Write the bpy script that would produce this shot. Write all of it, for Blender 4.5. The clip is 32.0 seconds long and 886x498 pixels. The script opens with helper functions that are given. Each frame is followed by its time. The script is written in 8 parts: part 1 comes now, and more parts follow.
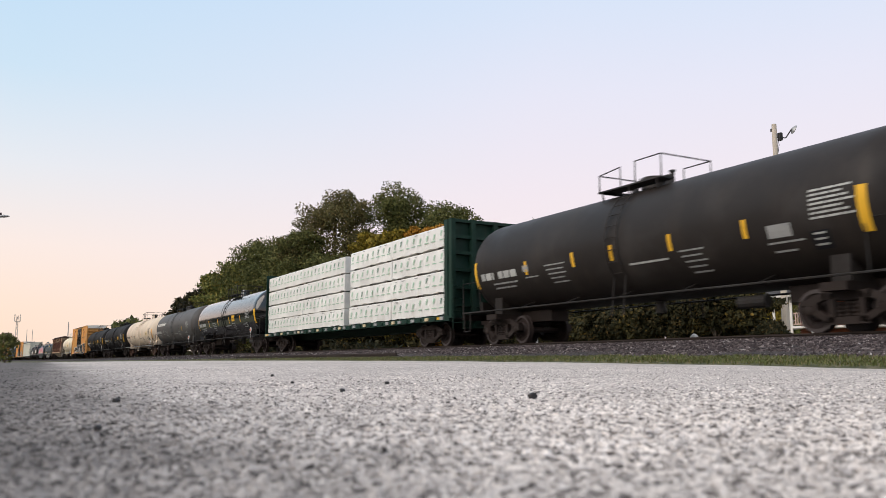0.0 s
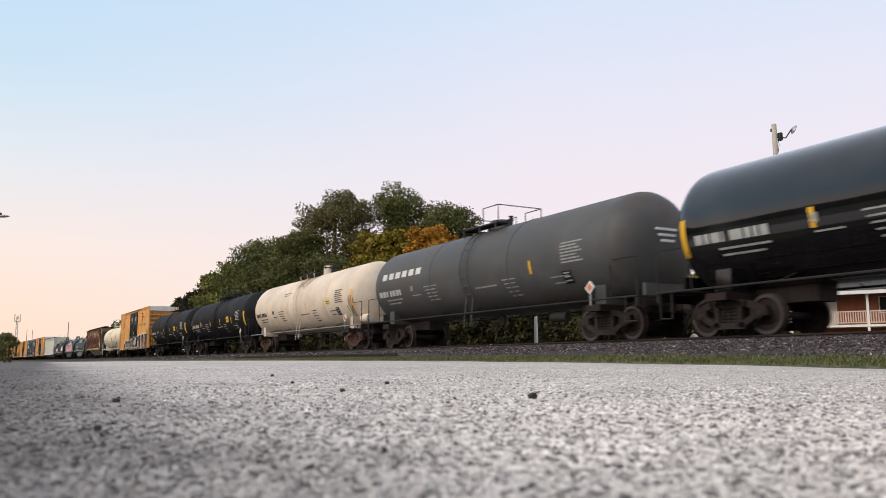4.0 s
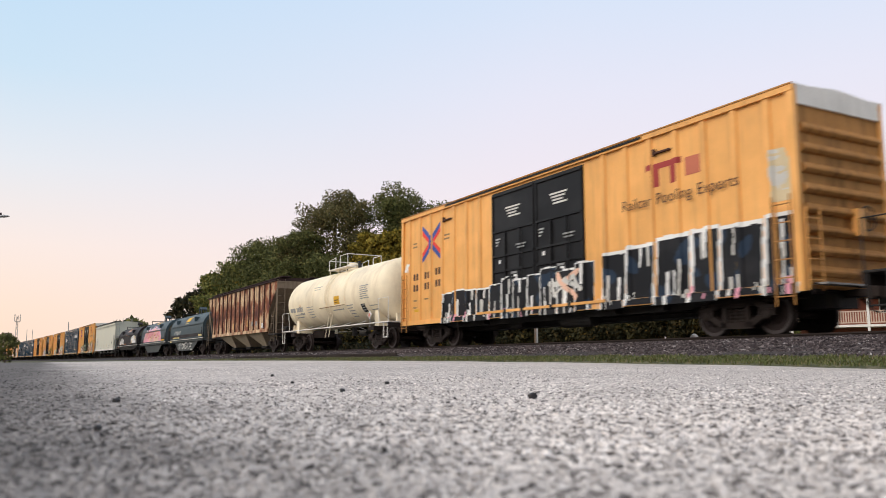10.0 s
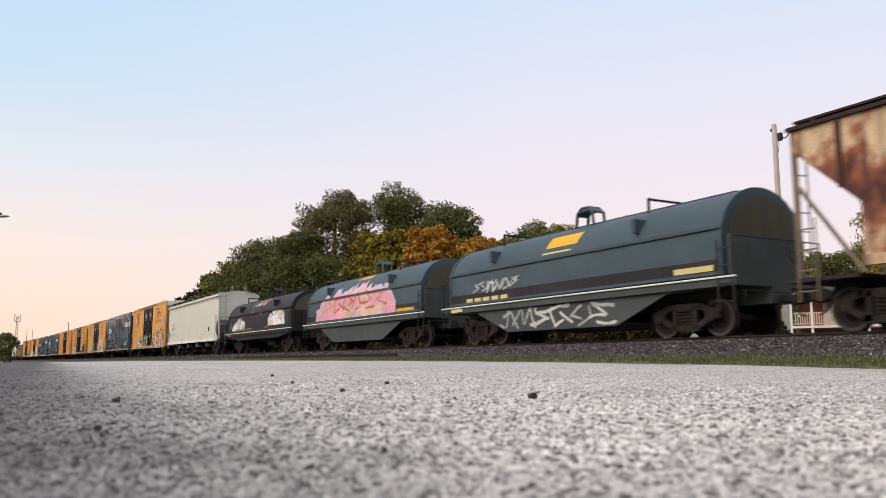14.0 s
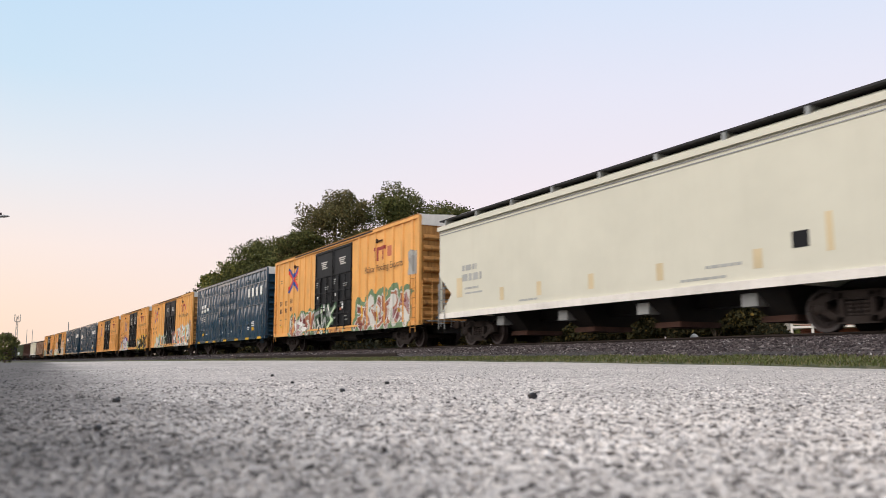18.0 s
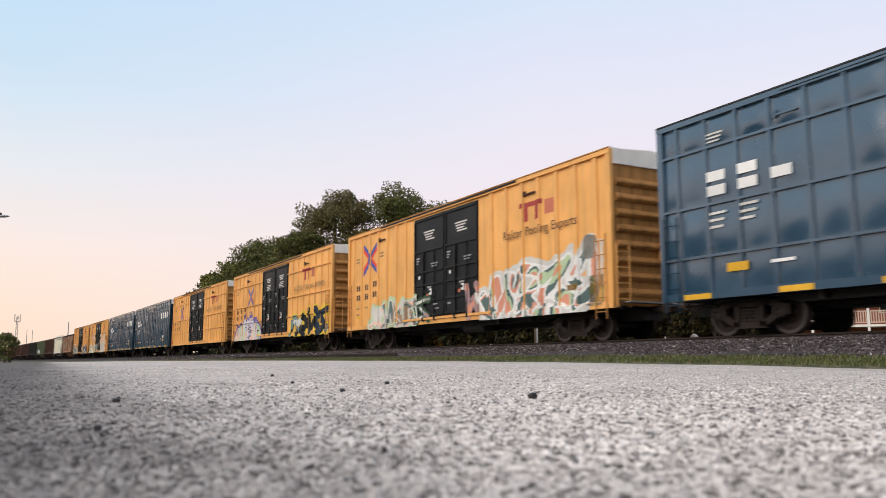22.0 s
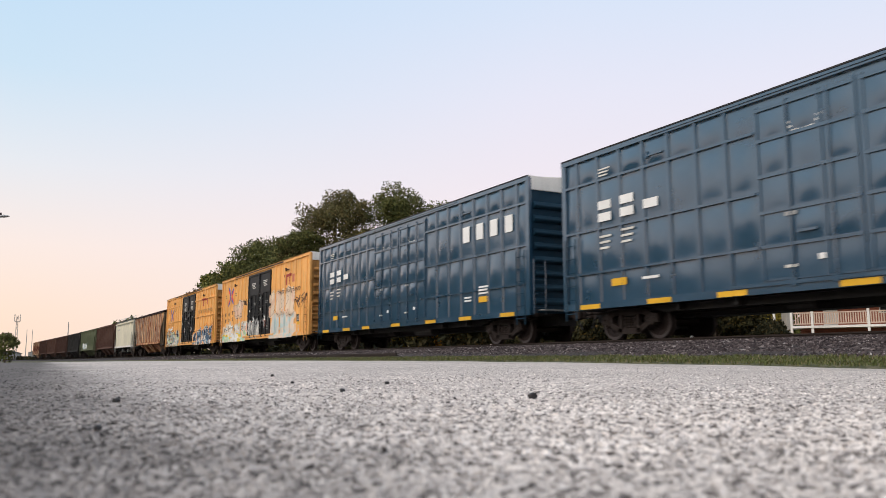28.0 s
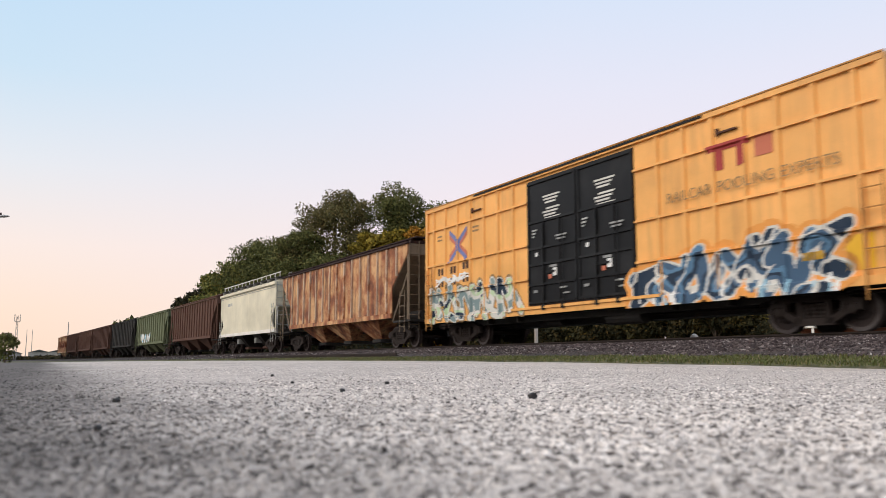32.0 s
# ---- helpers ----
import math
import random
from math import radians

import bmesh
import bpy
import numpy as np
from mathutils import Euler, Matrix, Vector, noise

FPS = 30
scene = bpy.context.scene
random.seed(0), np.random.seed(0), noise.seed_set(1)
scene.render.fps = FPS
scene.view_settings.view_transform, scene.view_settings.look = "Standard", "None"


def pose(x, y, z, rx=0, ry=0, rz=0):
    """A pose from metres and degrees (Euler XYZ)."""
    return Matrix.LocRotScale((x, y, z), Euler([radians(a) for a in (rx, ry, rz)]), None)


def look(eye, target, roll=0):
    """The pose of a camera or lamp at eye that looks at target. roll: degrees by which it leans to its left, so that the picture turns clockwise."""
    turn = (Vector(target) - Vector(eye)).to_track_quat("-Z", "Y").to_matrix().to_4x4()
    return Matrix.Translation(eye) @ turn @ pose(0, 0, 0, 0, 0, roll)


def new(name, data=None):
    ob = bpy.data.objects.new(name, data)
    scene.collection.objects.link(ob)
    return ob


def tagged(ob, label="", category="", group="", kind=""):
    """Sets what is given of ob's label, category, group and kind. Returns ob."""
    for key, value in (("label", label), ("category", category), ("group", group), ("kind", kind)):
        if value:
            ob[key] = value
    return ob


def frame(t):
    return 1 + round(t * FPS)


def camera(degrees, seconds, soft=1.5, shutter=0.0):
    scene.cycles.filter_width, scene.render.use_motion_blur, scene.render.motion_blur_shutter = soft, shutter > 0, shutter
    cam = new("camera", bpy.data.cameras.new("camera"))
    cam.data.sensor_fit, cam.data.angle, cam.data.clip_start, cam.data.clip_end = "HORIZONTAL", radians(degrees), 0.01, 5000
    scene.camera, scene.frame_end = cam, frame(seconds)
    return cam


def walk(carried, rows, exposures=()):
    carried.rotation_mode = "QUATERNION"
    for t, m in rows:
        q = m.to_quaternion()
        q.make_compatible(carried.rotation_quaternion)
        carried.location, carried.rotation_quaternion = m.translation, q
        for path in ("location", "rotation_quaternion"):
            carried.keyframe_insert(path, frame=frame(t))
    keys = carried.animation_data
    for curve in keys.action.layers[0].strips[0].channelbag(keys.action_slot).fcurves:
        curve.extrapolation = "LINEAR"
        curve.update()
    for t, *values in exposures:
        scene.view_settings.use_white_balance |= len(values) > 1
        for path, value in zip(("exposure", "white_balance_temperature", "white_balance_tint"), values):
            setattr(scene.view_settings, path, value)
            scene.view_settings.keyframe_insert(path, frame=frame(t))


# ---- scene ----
# The camera leans low over the pavement and stands still.
HFOV = 57.8
YAW, TILT = radians(28.609), radians(8.01)
EYE = Vector((0.0, 0.0, 0.10))
AIM = EYE + Vector((-math.cos(YAW) * math.cos(TILT), math.sin(YAW) * math.cos(TILT), math.sin(TILT)))
cam = camera(HFOV, 32.0, soft=0.85, shutter=0.28)
cam.data.dof.use_dof = True
cam.data.dof.focus_distance = 24.0
cam.data.dof.aperture_fstop = 6.5
walk(cam, [(0.0, look(EYE, AIM)), (32.0, look(EYE, AIM))], [(0.0, 0.0), (32.0, 0.0)])

# The track: straight near the camera, a wide bend far behind; the train runs towards +x.
TRACK_Y, RAIL_Z = 15.88, 0.707
BEND, BEND_X = 1.397e-4, -11.3
SPEED = 13.225


def track_y(s):
    return TRACK_Y - BEND * min(s - BEND_X, 0.0) ** 2


def track_pose(s, z=RAIL_Z):
    slope = -2 * BEND * min(s - BEND_X, 0.0)
    return pose(s, track_y(s), z, 0, 0, math.degrees(math.atan(slope)))


# ---- world and sun: clear evening sky, the sun just gone down behind the camera's side ----
world = bpy.data.worlds.new("evening_sky")
scene.world = world
world.use_nodes = True
wn, wl = world.node_tree.nodes, world.node_tree.links
wn.clear()
w_out, w_bg = wn.new("ShaderNodeOutputWorld"), wn.new("ShaderNodeBackground")
w_sky, w_co, w_sep = wn.new("ShaderNodeTexSky"), wn.new("ShaderNodeTexCoord"), wn.new("ShaderNodeSeparateXYZ")
w_mix, w_side, w_both = wn.new("ShaderNodeMix"), wn.new("ShaderNodeMapRange"), wn.new("ShaderNodeMix")
w_sky.sky_type, w_sky.sun_disc = "NISHITA", False
w_sky.sun_elevation, w_sky.sun_rotation = radians(6.0), radians(176.0)
w_sky.air_density, w_sky.dust_density, w_sky.ozone_density = 1.0, 1.5, 2.0
w_skyscale = wn.new("ShaderNodeVectorMath")
w_skyscale.operation = "SCALE"
w_skyscale.inputs["Scale"].default_value = 0.12
wl.new(w_sky.outputs[0], w_skyscale.inputs[0])
wl.new(w_co.outputs["Generated"], w_sep.inputs[0])


def sky_ramp(stops):
    node = wn.new("ShaderNodeValToRGB")
    els = node.color_ramp.elements
    els[0].position, els[0].color = stops[0][0], (*stops[0][1], 1)
    els[1].position, els[1].color = stops[-1][0], (*stops[-1][1], 1)
    for at, col in stops[1:-1]:
        els.new(at).color = (*col, 1)
    wl.new(w_sep.outputs["Z"], node.inputs[0])
    return node.outputs[0]


# peach towards the set sun, lavender away from it, blue above
west = sky_ramp([(0.0, (0.984, 0.740, 0.579)), (0.06, (0.994, 0.780, 0.647)), (0.13, (0.963, 0.820, 0.762)), (0.22, (0.799, 0.820, 0.868)), (0.32, (0.615, 0.770, 0.907)), (0.42, (0.543, 0.730, 0.917)), (1.0, (0.635, 0.680, 0.791))])
east = sky_ramp([(0.0, (0.943, 0.780, 0.762)), (0.10, (0.935, 0.800, 0.800)), (0.20, (0.890, 0.795, 0.850)), (0.32, (0.795, 0.790, 0.905)), (0.42, (0.687, 0.770, 0.926)), (1.0, (0.635, 0.680, 0.791))])
w_side.inputs["From Min"].default_value, w_side.inputs["From Max"].default_value = 0.0, 0.55
wl.new(w_sep.outputs["Y"], w_side.inputs["Value"])
w_both.data_type = w_mix.data_type = "RGBA"
wl.new(w_side.outputs[0], w_both.inputs["Factor"])
wl.new(west, w_both.inputs["A"])
wl.new(east, w_both.inputs["B"])
w_mix.inputs["Factor"].default_value = 0.92
wl.new(w_skyscale.outputs[0], w_mix.inputs["A"])
wl.new(w_both.outputs["Result"], w_mix.inputs["B"])
wl.new(w_mix.outputs["Result"], w_bg.inputs[0])
w_bg.inputs[1].default_value = 1.09
wl.new(w_bg.outputs[0], w_out.inputs[0])

SUN_FROM = Vector((0.06, -0.80, 0.58)).normalized()
sun = new("sun", bpy.data.lights.new("sun", "SUN"))
sun.data.energy, sun.data.angle, sun.data.color = 2.3, radians(50), (1.0, 0.87, 0.76)
sun.matrix_world = look(SUN_FROM * 50, (0, 0, 0))


# ---- materials ----
def nodes_of(name):
    m = bpy.data.materials.new(name)
    m.use_nodes = True
    nt = m.node_tree
    return m, nt, nt.nodes["Principled BSDF"]


def noise_tex(nt, co, scale, detail=4, rough=0.55):
    n = nt.nodes.new("ShaderNodeTexNoise")
    n.inputs["Scale"].default_value, n.inputs["Detail"].default_value, n.inputs["Roughness"].default_value = scale, detail, rough
    nt.links.new(co, n.inputs["Vector"])
    return n.outputs["Fac"]


def ramp_of(nt, fac, stops):
    r = nt.nodes.new("ShaderNodeValToRGB")
    e = r.color_ramp.elements
    e[0].position, e[0].color = stops[0][0], (*stops[0][1], 1)
    e[1].position, e[1].color = stops[-1][0], (*stops[-1][1], 1)
    for p, c in stops[1:-1]:
        e.new(p).color = (*c, 1)
    nt.links.new(fac, r.inputs[0])
    return r.outputs[0]


def mixed(nt, fac, a, b, mode="MIX"):
    x = nt.nodes.new("ShaderNodeMix")
    x.data_type, x.blend_type = "RGBA", mode
    for key, v in (("Factor", fac), ("A", a), ("B", b)):
        sock = x.inputs[key]
        if isinstance(v, bpy.types.NodeSocket):
            nt.links.new(v, sock)
        elif isinstance(v, tuple):
            sock.default_value = (*v, 1)
        else:
            sock.default_value = v
    return x.outputs["Result"]


def coords(nt, stretch=(1, 1, 1), vary=0.0):
    """Object coordinates, stretched, shifted by each object's own random number."""
    co = nt.nodes.new("ShaderNodeTexCoord").outputs["Object"]
    mp = nt.nodes.new("ShaderNodeMapping")
    mp.inputs["Scale"].default_value = stretch
    nt.links.new(co, mp.inputs["Vector"])
    if vary:
        oi = nt.nodes.new("ShaderNodeObjectInfo").outputs["Random"]
        ml = nt.nodes.new("ShaderNodeMath")
        ml.operation = "MULTIPLY"
        ml.inputs[1].default_value = vary
        nt.links.new(oi, ml.inputs[0])
        nt.links.new(ml.outputs[0], mp.inputs["Location"])
    return mp.outputs[0]


def bumped(nt, bsdf, height, strength, distance):
    b = nt.nodes.new("ShaderNodeBump")
    b.inputs["Strength"].default_value, b.inputs["Distance"].default_value = strength, distance
    nt.links.new(height, b.inputs["Height"])
    nt.links.new(b.outputs[0], bsdf.inputs["Normal"])


def painted(name, rgb, rough=0.5, dirt=(0.08, 0.06, 0.045), amount=0.35, streaks=0.5, metal=0.0, stretch=2.2, coat=0.0, wave=0.0, even=1.0):
    """Weathered paint: broad fading, run-down streaks and fine speckle."""
    m, nt, bsdf = nodes_of(name)
    broad = noise_tex(nt, coords(nt, (0.5, 0.5, 0.6), 37.0), 1.3, 5)
    run = noise_tex(nt, coords(nt, (stretch, stretch, 0.16), 11.0), 2.0, 6, 0.65)
    fine = noise_tex(nt, coords(nt, (1, 1, 1)), 28.0, 4)
    pale = tuple(min(1.0, c * (1 + 0.12 * even) + 0.015 * even) for c in rgb)
    dark = tuple(c * (1 - 0.14 * even) for c in rgb)
    col = ramp_of(nt, broad, [(0.3, dark), (0.5, rgb), (0.72, pale)])
    f1 = ramp_of(nt, run, [(0.5, (0, 0, 0)), (0.78, (streaks, streaks, streaks))])
    f2 = ramp_of(nt, fine, [(0.52, (0, 0, 0)), (0.85, (amount, amount, amount))])
    col = mixed(nt, f1, col, dirt)
    col = mixed(nt, f2, col, dirt)
    nt.links.new(col, bsdf.inputs["Base Color"])
    r = ramp_of(nt, broad, [(0.25, (rough * 0.8,) * 3), (0.75, (min(1, rough * 1.25),) * 3)])
    nt.links.new(r, bsdf.inputs["Roughness"])
    bsdf.inputs["Metallic"].default_value = metal
    bsdf.inputs["Coat Weight"].default_value = coat
    if coat:
        bsdf.inputs["Coat Roughness"].default_value = 0.06 if wave else 0.2
    bsdf.inputs["Specular IOR Level"].default_value = 0.5 if wave or metal else 0.05 if coat else 0.2
    if wave:
        dent = noise_tex(nt, coords(nt, (1.9, 1.0, 0.62), 5.0), 1.15, 1, 0.3)
        bumped(nt, bsdf, dent, 0.8, wave)
        nt.links.new(bsdf.inputs["Normal"].links[0].from_socket, bsdf.inputs["Coat Normal"])
    else:
        bumped(nt, bsdf, fine, 0.15, 0.004)
    return m


M = {}
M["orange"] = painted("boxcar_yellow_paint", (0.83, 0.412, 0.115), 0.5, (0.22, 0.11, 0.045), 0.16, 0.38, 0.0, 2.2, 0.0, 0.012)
# end paint: grime, and a darker base that paints in the ends' weaker light
M["orange_end"] = painted("grimy_shaded_yellow_paint", (0.47, 0.225, 0.068), 0.7, (0.07, 0.035, 0.02), 0.45, 0.85)
M["black_door"] = painted("black_door_paint", (0.012, 0.012, 0.013), 0.45, (0.035, 0.028, 0.025), 0.12, 0.25)
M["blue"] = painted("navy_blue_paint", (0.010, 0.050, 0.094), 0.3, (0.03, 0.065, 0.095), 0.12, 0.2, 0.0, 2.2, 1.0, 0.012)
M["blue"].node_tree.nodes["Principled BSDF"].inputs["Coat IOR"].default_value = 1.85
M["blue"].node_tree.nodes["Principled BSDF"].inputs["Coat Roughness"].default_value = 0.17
# rougher navy, its base darkened to paint in the sunless ends
M["blue_end"] = painted("dull_shaded_navy_paint", (0.008, 0.036, 0.062), 0.6, (0.02, 0.03, 0.04), 0.2, 0.35)
M["white"] = painted("white_roof_paint", (0.82, 0.775, 0.71), 0.55, (0.25, 0.22, 0.18), 0.25, 0.25)
M["tank_black"] = painted("black_tank_paint", (0.014, 0.0135, 0.0145), 0.6, (0.03, 0.028, 0.027), 0.12, 0.25, 0.0, 0.8)
M["tank_black"].node_tree.nodes["Principled BSDF"].inputs["Specular IOR Level"].default_value = 0.07
M["tank_gloss"] = painted("glossy_black_tank_paint", (0.005, 0.005, 0.006), 0.2, (0.012, 0.012, 0.013), 0.1, 0.2, 0.0, 0.8, 1.0, 0.006)
M["tank_gloss"].node_tree.nodes["Principled BSDF"].inputs["Coat IOR"].default_value = 1.6
M["tank_gloss"].node_tree.nodes["Principled BSDF"].inputs["Specular IOR Level"].default_value = 0.1
M["tank_brownblack"] = painted("dull_black_tank_paint", (0.022, 0.018, 0.016), 0.5, (0.06, 0.045, 0.035), 0.15, 0.3, 0.0, 0.8)
M["tank_grey"] = painted("charcoal_grey_tank_paint", (0.080, 0.079, 0.078), 0.5, (0.12, 0.07, 0.045), 0.2, 0.55, 0.0, 0.6)
M["tank_cream"] = painted("cream_tank_paint", (0.71, 0.585, 0.455), 0.55, (0.36, 0.24, 0.15), 0.15, 0.32, 0.0, 0.6)
M["tank_white"] = painted("off_white_tank_paint", (0.88, 0.76, 0.55), 0.5, (0.40, 0.26, 0.14), 0.15, 0.4, 0.0, 0.7)


def rusted(name, pale, orange, dark, share=0.5, belt=0.0):
    """Old paint eaten by rust: large blotches, runs from the top, fine pitting; belt: a ragged stain along the middle of the side."""
    m, nt, bsdf = nodes_of(name)
    patch = noise_tex(nt, coords(nt, (1.0, 1.0, 0.7), 23.0), 1.5, 7, 0.62)
    run = noise_tex(nt, coords(nt, (2.6, 2.6, 0.22), 9.0), 1.6, 6, 0.62)
    s = share
    if belt:
        sep = nt.nodes.new("ShaderNodeSeparateXYZ")
        nt.links.new(nt.nodes.new("ShaderNodeTexCoord").outputs["Object"], sep.inputs[0])
        rise = nt.nodes.new("ShaderNodeMapRange")
        rise.inputs["From Min"].default_value, rise.inputs["From Max"].default_value = 1.3, 4.3
        nt.links.new(sep.outputs["Z"], rise.inputs["Value"])
        height = ramp_of(nt, rise.outputs[0], [(0.0, (0.15,) * 3), (0.22, (0.35,) * 3), (0.42, (1.0,) * 3), (0.58, (0.75,) * 3), (0.78, (0.05,) * 3), (0.95, (0.35,) * 3)])
        mul = nt.nodes.new("ShaderNodeMath")
        mul.operation = "MULTIPLY_ADD"
        mul.inputs[1].default_value = belt
        nt.links.new(height, mul.inputs[0])
        nt.links.new(patch, mul.inputs[2])
        patch = mul.outputs[0]
        s = share - belt * 1.1
    col = ramp_of(nt, patch, [(0.62 - 0.3 * s, pale), (0.70 - 0.3 * s, tuple((a + b) / 2 for a, b in zip(pale, orange))), (0.76 - 0.3 * s, orange), (0.92 - 0.3 * s, dark)])
    f = ramp_of(nt, run, [(0.47, (0, 0, 0)), (0.66, (0.8, 0.8, 0.8))])
    col = mixed(nt, f, col, dark)
    fine = noise_tex(nt, coords(nt), 22.0, 5)
    col = mixed(nt, ramp_of(nt, fine, [(0.5, (0, 0, 0)), (0.8, (0.5, 0.5, 0.5))]), col, dark)
    nt.links.new(col, bsdf.inputs["Base Color"])
    bsdf.inputs["Roughness"].default_value = 0.85
    bumped(nt, bsdf, patch, 0.25, 0.01)
    return m


M["hopper_rust"] = rusted("rusted_hopper_paint", (0.68, 0.48, 0.29), (0.30, 0.10, 0.045), (0.075, 0.023, 0.017), 0.66, 0.22)
M["hopper_orange"] = rusted("orange_rusted_paint", (0.64, 0.37, 0.18), (0.36, 0.13, 0.055), (0.08, 0.030, 0.022), 0.74)
M["rust"] = painted("brown_rust_paint", (0.092, 0.046, 0.034), 0.8, (0.03, 0.018, 0.014), 0.4, 0.6)
M["rust_dark"] = painted("dark_rusty_roof", (0.042, 0.024, 0.022), 0.85, (0.02, 0.014, 0.012), 0.4, 0.5)
M["end_tan"] = painted("dull_tan_end_steel", (0.22, 0.165, 0.115), 0.8, (0.05, 0.028, 0.02), 0.4, 0.7)
M["hopper_brown"] = painted("brown_hopper_paint", (0.125, 0.064, 0.047), 0.7, (0.05, 0.03, 0.02), 0.35, 0.5)
M["hopper_cream"] = painted("pale_hopper_paint", (0.680, 0.655, 0.545), 0.5, (0.50, 0.46, 0.36), 0.05, 0.10, even=0.3)
M["hopper_green"] = painted("green_hopper_paint", (0.150, 0.165, 0.095), 0.7, (0.05, 0.045, 0.025), 0.35, 0.6)
M["hopper_black"] = painted("black_hopper_paint", (0.035, 0.032, 0.03), 0.7, (0.06, 0.05, 0.04), 0.35, 0.5)
M["coil_grey"] = painted("blue_grey_coil_hood", (0.064, 0.090, 0.102), 0.5, (0.07, 0.065, 0.06), 0.25, 0.4)
M["end_stain"] = painted("stained_hood_end", (0.085, 0.080, 0.060), 0.8, (0.17, 0.11, 0.05), 0.5, 0.7)
M["coil_black"] = painted("sooty_black_coil_hood", (0.028, 0.024, 0.026), 0.55, (0.10, 0.06, 0.045), 0.25, 0.35)
M["frame_grey"] = painted("grey_underframe", (0.075, 0.082, 0.08), 0.65, (0.05, 0.04, 0.03), 0.3, 0.5)
M["frame_black"] = painted("black_underframe", (0.025, 0.023, 0.022), 0.6, (0.07, 0.05, 0.035), 0.3, 0.4)
M["green"] = painted("dark_green_steel", (0.009, 0.034, 0.023), 0.6, (0.03, 0.028, 0.02), 0.3, 0.5)
M["steel"] = painted("brown_cast_steel", (0.026, 0.018, 0.015), 0.7, (0.014, 0.011, 0.009), 0.4, 0.4)
M["steel_rusty"] = painted("rusty_cast_steel", (0.085, 0.046, 0.032), 0.8, (0.03, 0.017, 0.013), 0.4, 0.4)
M["wheel"] = painted("wheel_steel", (0.028, 0.019, 0.017), 0.65, (0.02, 0.014, 0.011), 0.4, 0.3)
M["tread"] = painted("polished_wheel_rim", (0.07, 0.055, 0.052), 0.45, (0.05, 0.035, 0.03), 0.3, 0.2, 0.3)
M["galv"] = painted("galvanised_steel", (0.36, 0.36, 0.35), 0.45, (0.18, 0.14, 0.10), 0.25, 0.3, 0.5)
M["dark"] = painted("dark_grating", (0.03, 0.03, 0.032), 0.7)
M["wrap"] = painted("white_lumber_wrap", (0.78, 0.765, 0.725), 0.38, (0.50, 0.49, 0.46), 0.1, 0.25, 0.0, 3.0, 0.0, 0.07)
M["wood_end"] = painted("sawn_lumber", (0.50, 0.36, 0.20), 0.8)
M["brick"] = painted("red_brick_wall", (0.36, 0.13, 0.085), 0.85, (0.12, 0.05, 0.04), 0.35, 0.2)
M["baluster"] = painted("weathered_porch_slats", (0.60, 0.44, 0.34), 0.7, (0.25, 0.14, 0.1), 0.2, 0.3)
M["hopper_bone"] = painted("bone_hopper_paint", (0.72, 0.66, 0.51), 0.55, (0.40, 0.32, 0.2), 0.15, 0.3)
M["bay_grey"] = painted("grey_brown_hopper_bay", (0.52, 0.43, 0.31), 0.8, (0.10, 0.06, 0.04), 0.35, 0.5)
M["hopper_pale_rust"] = rusted("pale_rusted_posts", (0.62, 0.47, 0.34), (0.36, 0.15, 0.07), (0.14, 0.05, 0.03), 0.4)
M["white_trim"] = painted("white_painted_timber", (0.72, 0.69, 0.64), 0.55, (0.35, 0.28, 0.2), 0.2, 0.25)
M["roof_dark"] = painted("dark_shingle", (0.06, 0.055, 0.052), 0.9)
M["pole_wood"] = painted("weathered_pole_timber", (0.56, 0.49, 0.41), 0.85, (0.14, 0.11, 0.09), 0.35, 0.6, 0.0, 9.0)
M["glass_dark"] = painted("dark_window_glass", (0.02, 0.022, 0.025), 0.1, (0.05, 0.05, 0.05), 0.05, 0.05)
M["rail_side"] = painted("rusty_rail_side", (0.036, 0.026, 0.022), 0.7, (0.03, 0.02, 0.015), 0.4, 0.3)
M["rail_top"] = painted("polished_rail_head", (0.30, 0.28, 0.27), 0.28, (0.12, 0.09, 0.07), 0.2, 0.2, 0.8)
M["tie"] = painted("creosoted_timber", (0.055, 0.042, 0.034), 0.85, (0.02, 0.016, 0.014), 0.4, 0.4)
